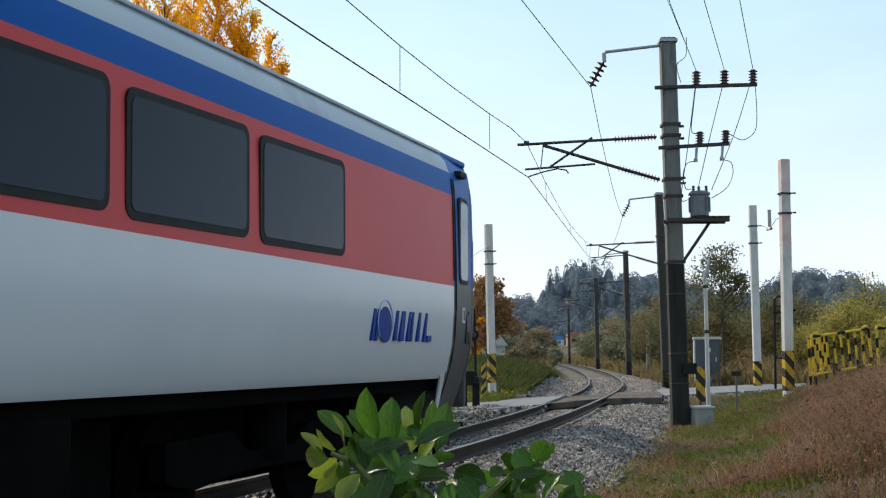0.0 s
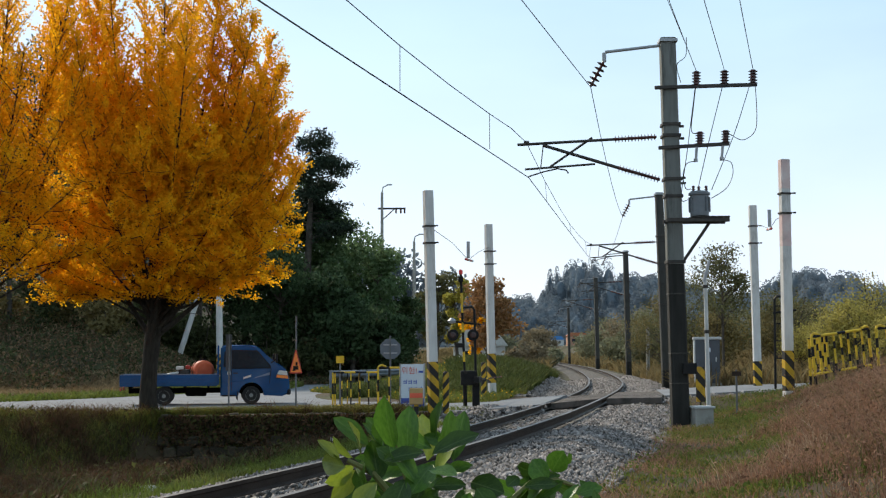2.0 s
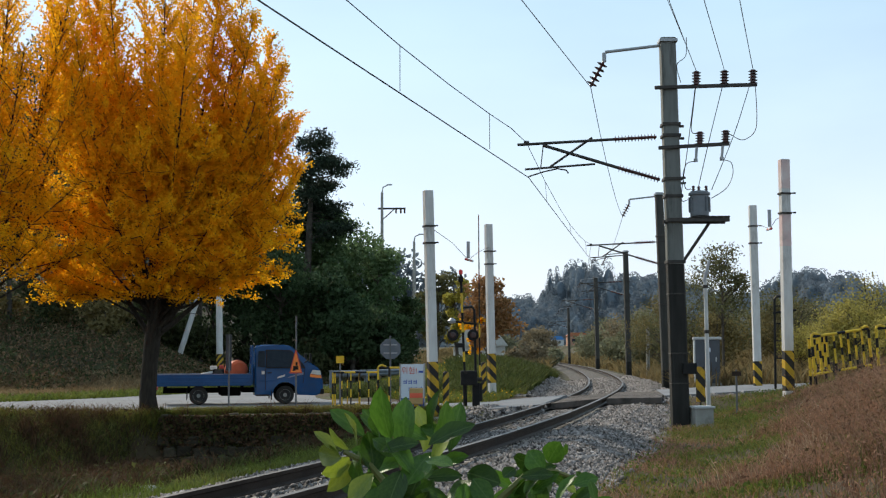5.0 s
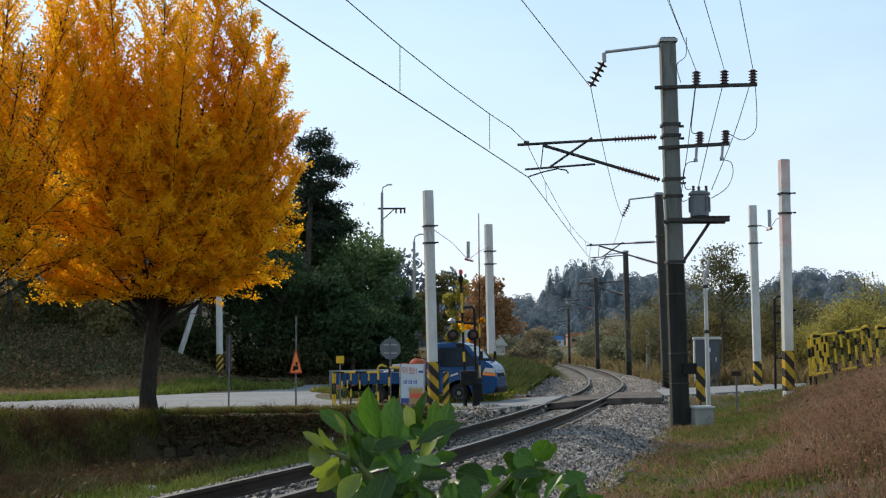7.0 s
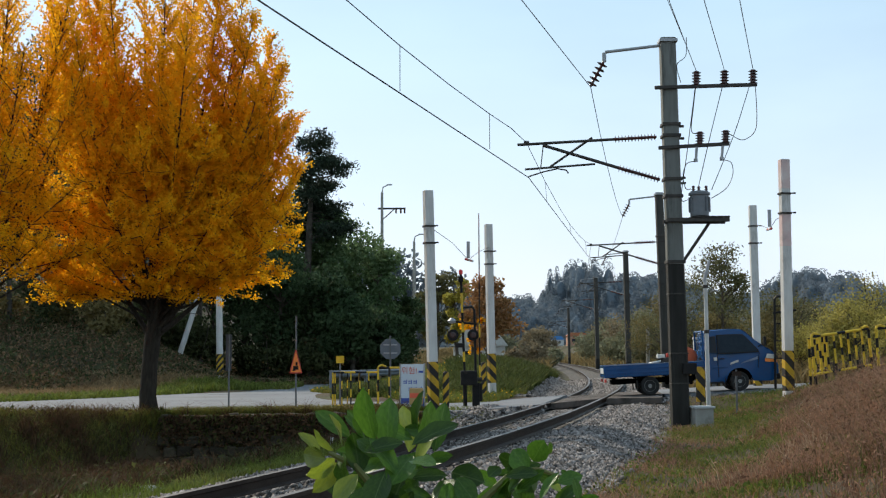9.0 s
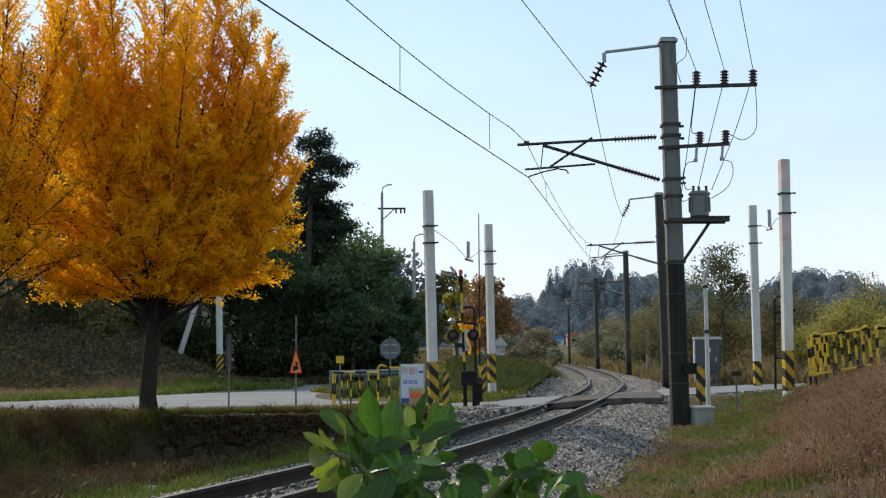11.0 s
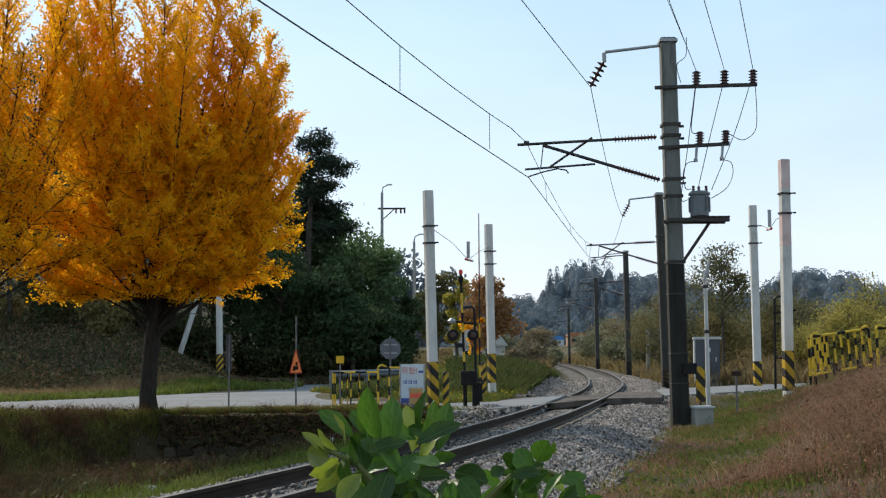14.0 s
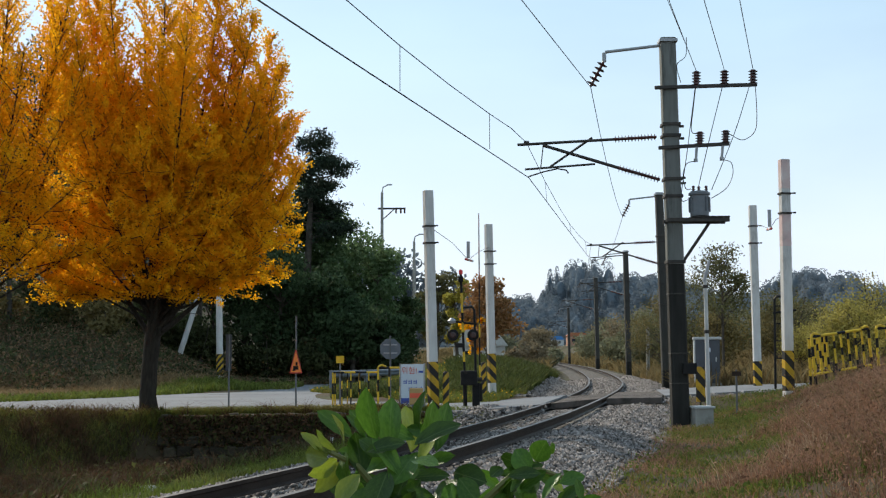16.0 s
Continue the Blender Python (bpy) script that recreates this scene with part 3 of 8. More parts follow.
    # jumper leads
    for pts in ([(0.43, 7.43), (0.36, 6.9), (0.31, 6.45), (0.40, 6.36), (0.50, 6.40)],
                [(1.02, 7.43), (0.72, 6.3), (0.44, 5.18)],
                [(1.62, 7.45), (1.25, 6.35), (0.73, 5.12)],
                [(1.74, 7.47), (1.76, 6.75), (1.70, 6.40), (1.45, 6.22), (1.2, 6.32), (1.08, 6.42)],
                [(0.97, 5.78), (1.17, 5.72), (1.20, 5.45), (1.05, 5.15), (0.72, 4.93)],
                [(0.40, 5.75), (0.20, 5.7), (0.11, 5.45), (0.16, 5.15), (0.28, 5.14)],
                [(0.42, 7.43), (0.20, 5.9), (0.06, 4.95), (0.2, 4.9)],
                [(0.24, 8.52), (0.22, 8.1), (0.02, 7.9), (0.1, 7.5)]):
        bm = bmesh.new()
        v = [Vector((x, -0.25, z)) for x, z in pts]
        fine = []
        for i in range(len(v) - 1):
            p0, p1, p2, p3 = v[max(i - 1, 0)], v[i], v[i + 1], v[min(i + 2, len(v) - 1)]
            for k in range(5):
                t = k / 5
                fine.append(0.5 * ((2 * p1) + (p2 - p0) * t + (2 * p0 - 5 * p1 + 4 * p2 - p3) * t * t + (3 * p1 - p0 - 3 * p2 + p3) * t ** 3))
        fine.append(v[-1])
        bm_path(bm, fine, 0.009, 5)
        part("jumper_lead", bm, M_WIRE, mast, "", smooth=True)
    # small box low on the shaft
    boxp("junction_box", mast, M_BLACK, (0.17, -0.22, 1.22), (0.30, 0.16, 0.24), 0.01)
    return mast


MAST_AT = [(5.16, 28.5, -0.21, -0.14, 0), (9.91, 58.0, 0.03, -0.20, 3), (13.21, 93.0, 0.25, -0.11, 5), (14.9, 126.0, 0.40, -0.10, 6), (19.81, 205.0, 0.40, -0.1, 8)]


def wire(name, pts, r, label, parent=None):
    bm = bmesh.new()
    bm_path(bm, pts, r, 6)
    ob = new(name, mesh_of(name, bm, M_WIRE, True))
    return tagged(ob, label, "wire", "overhead wires")


def build_overhead():
    masts = []
    for i, (x, y, z, lean, turn) in enumerate(MAST_AT):
        masts.append(build_mast(pose(x, y, z, 0, 0, turn), lean, i == 0))
    at = lambda i, p: masts[i].matrix_basis @ Vector(p)
    n = len(masts)
    contact, catenary, feeder = [], [], []
    for y, z in ((-40, 6.0), (-10, 5.3), (14.1, 5.25)):
        contact.append((1.98 - 0.28 * (28.5 - y), y, z))
    for y, z in ((-40, 7.4), (-10, 7.0), (5, 6.45), (12, 6.10), (16.7, 6.05), (19.2, 5.97), (22, 5.94), (24.7, 5.96), (26.6, 6.0)):
        catenary.append((1.95 - 0.28 * (28.5 - y), y, z))
    for y, z in ((-40, 7.7), (0, 7.25), (21.1, 7.27)):
        feeder.append((3.32 - 0.28 * (28.5 - y), y, z))
    for i in range(n):
        c, d, f = at(i, (-3.26, 0, 5.44)), at(i, (-3.30, 0, 6.22)), at(i, (-1.86, 0, 7.46))
        contact.append(c), catenary.append(d), feeder.append(f)
        if i + 1 < n:
            c2, d2, f2 = at(i + 1, (-3.26, 0, 5.44)), at(i + 1, (-3.30, 0, 6.22)), at(i + 1, (-1.86, 0, 7.46))
            for k in range(1, 6):
                t = k / 6
                sag = 4 * t * (1 - t)
                catenary.append(d.lerp(d2, t) - Vector((0, 0, 0.45 * sag)))
                feeder.append(f.lerp(f2, t) - Vector((0, 0, 0.4 * sag)))
                contact.append(c.lerp(c2, t))
                if k % 2:
                    p, q = d.lerp(d2, t) - Vector((0, 0, 0.45 * sag)), c.lerp(c2, t)
                    wire("dropper_wire", [p, q], 0.006, "thin vertical dropper between overhead wires")
    wire("contact_wire", contact, 0.0105, "dark taut contact wire over the track")
    wire("messenger_wire", catenary, 0.008, "dark sagging messenger wire over the track")
    wire("feeder_wire", feeder, 0.009, "thin dark feeder wire along the masts")
    for y, za, zb in ((24.7, 5.96, 5.26), (19.2, 5.97, 5.255)):
        x = 1.97 - 0.28 * (28.5 - y)
        wire("dropper_wire", [(x, y, za), (x, y, zb)], 0.006, "thin vertical dropper between overhead wires")
    for x0, zt in ((0.46, 7.76), (1.08, 7.78), (1.71, 7.80)):
        p = at(0, (x0, -0.2, zt))
        wire("power_line", [(p.x - 0.28 * 70, p.y - 70, p.z + 1.4), (p.x - 0.28 * 5, p.y - 5, p.z + 0.02), p], 0.008, "thin dark power line to the mast")
    p = at(0, (0.24, 0, 8.5))
    wire("power_line", [(p.x - 0.28 * 60, p.y - 60, p.z - 0.5), p], 0.006, "thin dark earth wire to the mast top")


# ---- crossing posts, signs and gates ----
def build_gauge_post(m, h, turn, pink=0.0, collars=(0.84, 0.765), white_foot=0.0, foot=1.38):
    post = thing("gauge_post", m, "tall white concrete post with a yellow and black striped foot" if not pink else "tall white post with faded pink paint and a striped foot", "post", "height gauge posts at the crossing")
    def seg(name, z0, z1, w, material, label=""):
        bm = bmesh.new()
        bm_box(bm, (0, 0, (z0 + z1) / 2), (w, w * 0.75, z1 - z0), 0.012, pose(0, 0, 0, 0, 0, turn))
        return part(name, bm, material, post, label)
    seg("shaft", foot, h, 0.235, M_WHITEP)
    if pink:
        seg("faded_band", h * 0.62, h * 0.76, 0.239, M_PINKP, "faded pink band")
        seg("faded_band", h * 0.87, h * 0.998, 0.239, M_PINKP, "faded pink band")
    seg("striped_foot", white_foot, foot, 0.245, M_STRIPE, "yellow and black striped foot")
    seg("base", -0.5, white_foot + 0.001 if white_foot else 0.0, 0.237, M_WHITEP)
    for c in collars:
        seg("collar", h * c - 0.025, h * c + 0.025, 0.29, M_STEELD, "black steel collar")
        bm = bmesh.new()
        bm_tube(bm, (0.16, -0.12, h * c), (0.24, -0.12, h * c), 0.02)
        part("bolt", bm, M_STEELD, post)
    return post


def build_gauge_bar(a, b, lo, hang, name_label):
    """The wire between two posts and the red and white bar that hangs from it."""
    bar = thing("gauge_bar", Matrix.Translation(lo), name_label, "height gauge")
    a, b = Vector(a) - Vector(lo), Vector(b) - Vector(lo)
    bm = bmesh.new()
    bm_path(bm, [a, (a * 0.45) + Vector((0, 0, 0.1)), (0, 0, 0.0), (b * 0.5) + Vector((0, 0, 0.05)), b], 0.008, 5)
    part("span_wire", bm, M_WIRE, bar)
    d = (b - a).normalized()
    for k in range(4):
        p = d * (-0.5 + k * 0.33) * hang
        q = d * (-0.5 + (k + 1) * 0.33) * hang
        bm = bmesh.new()
        bm_tube(bm, p, q, 0.035)
        part("bar_section", bm, M_RED if k % 2 == 0 else M_WHITEP, bar)
    boxp("hanging_plate", bar, M_GALV, (0.0, 0, 0.30), (0.10, 0.03, 0.5), 0.01)
    return bar


def build_signal(m, label, flip=1):
    s = thing("crossing_signal", m, label, "crossing signal", "crossing signals")
    for k in range(10):
        z0 = 0.9 + k * 0.27
        tubep("pole_band", s, M_YELLOW if k in (1, 4, 6, 7) else M_BLACK, (-0.22 * flip - 0.018 * k * flip * 0.5, 0, z0), (-0.22 * flip - 0.018 * (k + 1) * flip * 0.5, 0, z0 + 0.27), 0.034)
    tubep("pole", s, M_BLACK, (-0.20 * flip, 0, -0.3), (-0.22 * flip, 0, 0.9), 0.055)
    boxp("bell_housing", s, M_BLACK, (-0.31 * flip, 0, 3.45), (0.14, 0.14, 0.16), 0.02)
    bm = bmesh.new()
    bm_lathe(bm, [(0.04, 0), (0.055, 0.02), (0.055, 0.10), (0.04, 0.13), (0.01, 0.14)], Matrix.Translation((-0.31 * flip, 0, 3.58)), 14)
    part("top_lamp", bm, M_REDLAMP, s, "small red lamp", smooth=True)
    tubep("lamp_neck", s, M_BLACK, (-0.31 * flip, 0, 3.3), (-0.31 * flip, 0, 3.58), 0.035)
    bm = bmesh.new()
    bm_path(bm, [(-0.25 * flip, 0, 2.66), (0.0, 0, 2.68), (0.06 * flip, 0, 2.6), (0.07 * flip, 0, 1.9), (0.09 * flip, 0, 0.5), (0.10 * flip, 0, -0.3)], 0.035)
    part("bent_pipe", bm, M_BLACK, s, smooth=True)
    tubep("lamp_bar", s, M_BLACK, (-0.55 * flip, 0, 2.28), (0.12 * flip, 0, 2.20), 0.03)
    if flip < 0:
        for z in (0.9, 1.4, 1.9, 2.4):
            tubep("rung", s, M_BLACK, (0.22, 0, z), (-0.08, 0, z), 0.018)
        return s
    for x in (-0.54 * flip, 0.02 * flip):
        lamp = boxp("lamp_housing", s, M_BLACK, (x, -0.02, 1.93), (0.10, 0.12, 0.16), 0.02)
        bm = bmesh.new()
        bm_lathe(bm, [(0.02, -0.012), (0.155, -0.012), (0.16, 0), (0.155, 0.012), (0.02, 0.014)], pose(x, -0.10, 1.90, 90, 0, 0), 24)
        part("lamp_disc", bm, M_BLACK, s, "round black lamp shield", smooth=True)
        bm = bmesh.new()
        bm_lathe(bm, [(0.02, 0), (0.085, 0.01), (0.09, 0.03), (0.05, 0.06)], pose(x, -0.11, 1.90, 90, 0, 0), 16)
        part("lens", bm, M_DARKLENS, s, "unlit dark red lens", smooth=True)
    bm = bmesh.new()
    bm_lathe(bm, [(0.03, 0), (0.11, 0.03), (0.12, 0.08), (0.03, 0.16)], pose(-0.56 * flip, 0, 2.22, 0, 0, 0), 16)
    part("warning_bell", bm, M_GALV, s, "grey warning bell", smooth=True)
    boxp("side_box", s, M_BLACK, (-0.35 * flip, 0, 1.62), (0.22, 0.2, 0.12), 0.03)
    return s


def octagon(r, cx=0.0, cz=0.0, n=8, turn=22.5):
    return [(cx + r * math.cos(radians(turn + 360 / n * k)), cz + r * math.sin(radians(turn + 360 / n * k))) for k in range(n)]


def build_road_sign(m, kind, pole_h, label, plate_z):
    s = thing("road_sign", m, label, "road sign")
    tubep("pole", s, M_POLEGREY, (0, 0, -0.3), (0, 0, pole_h), 0.025)
    bm = bmesh.new()
    if kind == "octagon":
        bm_prism(bm, octagon(0.32, 0, plate_z), 0.05, 0.065)
        part("plate", bm, M_RAILGREY, s, "bare metal back of an octagonal sign")
        for dz in (-0.12, 0.12):
            boxp("bracket", s, M_GALV, (0, 0.035, plate_z + dz), (0.4, 0.03, 0.04), 0.005)
    elif kind == "triangle":
        def tri(r):
            return [(-r * 0.30, plate_z - r * 0.52), (r * 0.30, plate_z - r * 0.52), (r * 0.03, plate_z + r * 0.54), (-r * 0.03, plate_z + r * 0.54)]
        bm_prism(bm, tri(0.60), -0.055, -0.04)
        part("border", bm, M_RED, s, "red triangular border")
        bm = bmesh.new()
        bm_prism(bm, [(-0.145, plate_z - 0.28), (0.145, plate_z - 0.28), (0.01, plate_z + 0.26), (-0.01, plate_z + 0.26)], -0.062, -0.054)
        part("face", bm, M_ORANGE, s, "bright orange sign face")
        bm = bmesh.new()
        bm_box(bm, (0, -0.066, plate_z - 0.16), (0.14, 0.006, 0.10))
        bm_box(bm, (0.02, -0.066, plate_z - 0.05), (0.055, 0.006, 0.10))
        bm_box(bm, (-0.05, -0.066, plate_z - 0.225), (0.08, 0.006, 0.03))
        part("pictogram", bm, M_BLACK, s, "small black train pictogram")
    elif kind == "back":
        bm_prism(bm, [(-0.10, plate_z - 0.5), (0.06, plate_z - 0.5), (0.06, plate_z + 0.5), (-0.10, plate_z + 0.5)], 0.035, 0.05)
        part("plate", bm, M_GREYBOX, s, "narrow dark plate seen edge-on")
    elif kind == "yellow":
        bm_prism(bm, [(-0.11, plate_z - 0.10), (0.11, plate_z - 0.10), (0.11, plate_z + 0.10), (-0.11, plate_z + 0.10)], -0.05, -0.035)
        part("plate", bm, M_YELLOW, s, "small yellow plate")
    elif kind == "square":
        bm_prism(bm, [(-0.11, plate_z - 0.05), (0.11, plate_z - 0.05), (0.11, plate_z + 0.06), (-0.11, plate_z + 0.06)], -0.05, -0.03)
        part("plate", bm, M_RAIL, s, "rusty brown plate")
    return s


def build_warning_board(m):
    s = thing("warning_board", m, "pale blue warning board with red and blue writing", "warning board")
    W, H0, H1 = 0.62, 0.05, 1.30
    for x in (-W / 2, W / 2):
        tubep("leg", s, M_GALV, (x, 0, -0.4), (x, 0, H1 + 0.02), 0.022)
    boxp("board", s, M_SIGNW, (0, 0, (H0 + H1) / 2), (W, 0.02, H1 - H0), 0.005)
    boxp("lower_panel", s, M_SIGNB, (0, -0.013, H0 + 0.19), (W - 0.02, 0.006, 0.36), 0.002, "deep blue lower panel")
    cu = bpy.data.curves.new("heading", "FONT")
    cu.body = "위험!"
    cu.size, cu.align_x, cu.extrude = 0.20, "CENTER", 0.002
    txt = new("heading", cu)
    txt.parent = s
    txt.matrix_basis = pose(-0.08, -0.014, 1.06, 90, 0, 0)
    cu.materials.append(M_RED)
    tagged(txt, "red heading")
    for x, z, w, h in ((0.22, 1.10, 0.12, 0.05),):
        boxp("writing_bar", s, M_SIGNB, (x, -0.013, z), (w, 0.005, h))
    for row, (z, xs) in enumerate(((0.86, (-0.19, -0.06, 0.07)), (0.68, (-0.06, 0.07, 0.20)))):
        for x in xs:
            boxp("writing_bar", s, M_SIGNB, (x, -0.013, z), (0.095, 0.005, 0.022))
            boxp("writing_bar", s, M_SIGNB, (x, -0.013, z - 0.05), (0.095, 0.005, 0.022))
            boxp("writing_bar", s, M_SIGNB, (x + 0.035, -0.0135, z - 0.02), (0.02, 0.005, 0.11))
    for x in (-0.18, -0.06):
        boxp("writing_bar", s, M_SIGNW, (x, -0.018, 0.24), (0.09, 0.005, 0.10))
    return s


def build_alarm_post(m):
    s = thing("emergency_post", m, "yellow post with an orange banded emergency box", "emergency post")
    tubep("post", s, M_STRIPE2, (0, 0, -0.3), (0, 0, 0.40), 0.05)
    boxp("box", s, M_TANBOX, (0, 0, 0.58), (0.30, 0.22, 0.36), 0.03, "ochre metal box")
    boxp("band", s, M_REDBAND, (0, -0.113, 0.60), (0.28, 0.01, 0.10), 0.003, "orange-red reflective band")
    return s


def striped_bar(parent, name, a, b, r, n, first=0, golden=False):
    a, b = Vector(a), Vector(b)
    for k in range(n):
        bm = bmesh.new()
        bm_tube(bm, a.lerp(b, k / n), a.lerp(b, (k + 1) / n), r, None, 8)
        part(name, bm, M_YELLOW if (k + first) % (3 if golden else 2) else M_BLACK, parent, smooth=True)


def build_railing(m, length, height, posts, label, r=0.035, rounded=False):
    f = thing("safety_railing", m, label, "safety railing", "striped safety railings")
    n = max(2, int(length / 0.28))
    golden = "bank" in label
    striped_bar(f, "top_rail", (0, 0, height), (length, 0, height), r, n, 0, golden)
    striped_bar(f, "bottom_rail", (0, 0, 0.12), (length, 0, 0.12), r * 0.9, n, 1, golden)
    for k in range(posts):
        x = length * k / (posts - 1)
        end = k in (0, posts - 1)
        striped_bar(f, "end_post" if end else "baluster", (x, 0, -0.15 if end else 0.12), (x, 0, height), r if end else r * 0.8, max(3, int(height / (0.17 if golden else 0.24))), k, golden)
    if rounded:
        for x, sg in ((0, 1), (length, -1)):
            bm = bmesh.new()
            bm_path(bm, [(x, 0, height - 0.02), (x + sg * 0.03, 0, height + 0.05), (x + sg * 0.12, 0, height + 0.07), (x + sg * 0.25, 0, height + 0.03)], r)
            part("bend", bm, M_YELLOW, f, smooth=True)
    return f


M_MASTDARK = mat("dark_shaft_concrete", (0.02, 0.0195, 0.017), (0.036, 0.034, 0.03), 0.85, scale=2.0, bump=0.3, stretch=(4, 4, 0.6))
M_REDLAMP = mat("red_lamp_glass", (0.62, 0.03, 0.03), (0.7, 0.05, 0.04), 0.25, translucent=0.3)
M_DARKLENS = mat("dark_lens", (0.035, 0.012, 0.012), (0.05, 0.018, 0.015), 0.3)
M_TANBOX = mat("ochre_box", (0.42, 0.26, 0.10), (0.50, 0.32, 0.13), 0.6)


def build_crossing():
    deck = thing("crossing_deck", Matrix(), "worn pale crossing slabs between and beside the rails", "crossing deck")
    y0, y1 = 36.0, 42.0
    for a, b in ((-2.35, -0.87), (-0.66, 0.0), (0.012, 0.66), (0.87, 2.35)):
        n = 10
        for k in range(n):
            bm = bmesh.new()
            ya, yb = y0 + (y1 - y0) * k / n + 0.012, y0 + (y1 - y0) * (k + 1) / n - 0.012
            vs = []
            for yy in (ya, yb):
                for off in (a, b):
                    s = track_slope(yy)
                    kk = 1 / math.sqrt(1 + s * s)
                    z = cant(yy) * (np.clip(off, -1.2, 1.2) + 0.75) / 1.5 - 0.012 + random.uniform(-0.006, 0.006)
                    vs.append((track_x(yy) + off * kk, yy - off * s * kk, z))
            top = [bm.verts.new(v) for v in vs]
            low = [bm.verts.new((v[0], v[1], v[2] - 0.16)) for v in vs]
            for q in ((top[0], top[1], top[3], top[2]), (low[0], low[2], low[3], low[1]), (top[0], low[0], low[1], top[1]), (top[1], low[1], low[3], top[3]), (top[3], low[3], low[2], top[2]), (top[2], low[2], low[0], top[0])):
                bm.faces.new(q)
            part("slab", bm, M_DECK, deck)
    # gauge posts
    build_gauge_post(upright((-0.25, 33.0, -0.22), (-0.38, 33.0, 5.53)), 5.75, 24)
    build_gauge_post(upright((1.60, 43.0, 0.0), (1.51, 43.0, 5.67)), 5.67, 24, white_foot=0.42)
    build_gauge_post(upright((9.87, 41.0, 0.28), (9.83, 41.0, 6.03)), 5.75, 0, collars=(0.885, 0.79), foot=0.82)
    build_gauge_post(upright((8.45, 32.0, 0.42), (8.48, 32.0, 6.14)), 5.72, 12, pink=1, collars=(0.85, 0.765), foot=0.98)
    build_gauge_bar((-0.35, 33.0, 4.6), (1.52, 43.0, 4.9), (0.75, 38.5, 4.15), 0.95, "red and white height bar hung between two posts")
    build_gauge_bar((8.48, 32.0, 4.75), (9.84, 41.0, 5.4), (9.25, 36.6, 4.85), 0.95, "red and white height bar on a wire between posts")
    build_signal(pose(0.80, 36.0, -0.02), "black and yellow level crossing signal with twin round lamps")
    build_signal(pose(9.60, 37.4, 0.30), "dark level crossing signal behind a white post", -1)
    for x, y, z in ((0.06, 32.9, -0.2), (1.25, 40.6, 0.0)):
        b = thing("bollard", pose(x, y, z), "short yellow and black striped bollard", "bollard", "crossing bollards")
        bm = bmesh.new()
        bm_lathe(bm, [(0.08, -0.2), (0.08, 1.05), (0.072, 1.09), (0.04, 1.12)], Matrix(), 16)
        part("post", bm, M_STRIPE3, b, smooth=True)
    build_warning_board(pose(-0.81, 33.9, -0.20))
    build_alarm_post(pose(-0.60, 28.6, -0.15))
    build_road_sign(pose(-4.07, 36.0, -0.12), "triangle", 2.55, "orange triangular railway warning sign on a thin pole", 1.28)
    build_road_sign(pose(-5.92, 36.0, -0.12), "back", 2.05, "thin pole with a narrow dark sign plate", 1.55)
    build_road_sign(pose(-1.55, 38.0, -0.08), "octagon", 1.98, "metal back of an octagonal stop sign", 1.60)
    build_road_sign(pose(-2.90, 36.6, -0.1), "yellow", 1.35, "small yellow marker on a short pole", 1.32)
    build_road_sign(pose(7.02, 31.3, 0.0), "square", 0.95, "small rusty brown plate on a stake", 0.85)
    build_railing(pose(-2.95, 34.8, -0.12, 0, 0, 10), 1.20, 1.0, 6, "yellow and black striped railing beside the road", 0.024)
    build_railing(pose(-1.75, 34.9, -0.12, 0, 0, 35), 1.05, 1.12, 4, "striped railing with a rounded top beside the road", 0.028, True)
    build_railing(pose(-2.9, 34.9, -0.12, 0, 0, 70), 1.6, 1.0, 3, "yellow and black striped railing beside the road", 0.022)
    # railings on the bank
    build_railing(pose(8.72, 30.6, 0.72, 0, -6, 32), 2.0, 1.0, 9, "yellow and black striped safety fence on a grassy bank", 0.034, True)
    build_railing(pose(10.45, 31.3, 0.92, 0, -3, 20), 2.4, 1.0, 9, "yellow and black striped safety fence on a grassy bank", 0.034, True)
    build_railing(pose(8.80, 31.3, 0.72, 0, -4, 62), 1.8, 0.95, 7, "yellow and black striped safety fence on a grassy bank", 0.034)
    # equipment by the mast
    c = thing("equipment_cabinet", pose(9.0, 44.5, 0.30, 0, 0, -8), "dark grey steel cabinet with a pale sloping cap", "cabinet")
    boxp("body", c, M_GREYBOX, (0, 0, 0.78), (0.82, 0.6, 1.5), 0.02)
    boxp("cap", c, M_LIGHTGREY, (0, 0, 1.57), (0.94, 0.72, 0.09), 0.02, "pale grey cap")
    boxp("plinth", c, M_CONC, (0, 0, 0.0), (0.9, 0.7, 0.1), 0.01)
    boxp("side_panel", c, M_LIGHTGREY, (-0.43, -0.05, 0.78), (0.05, 0.5, 1.45), 0.01, "pale side panel")
    boxp("door", c, M_GREYBOX, (0.06, -0.305, 0.78), (0.62, 0.02, 1.35), 0.01)
    boxp("handle", c, M_LIGHTGREY, (0.28, -0.33, 0.85), (0.04, 0.04, 0.16), 0.01)
    boxp("notice", c, M_SIGNW, (0.05, -0.318, 1.18), (0.10, 0.006, 0.14))
    b = thing("cable_box", pose(5.58, 28.3, -0.22, 0, 0, 8), "weathered concrete cable box beside the mast", "concrete box")
    boxp("body", b, M_CONC, (0, 0, 0.17), (0.40, 0.42, 0.42), 0.02)
    boxp("lid", b, M_LIGHTGREY, (0, 0, 0.40), (0.46, 0.48, 0.05), 0.01, "pale concrete lid")
    p = thing("white_pole", upright((6.12, 30.2, -0.05), (6.10, 30.2, 3.3)), "slender white pole with a small angled head", "pole")
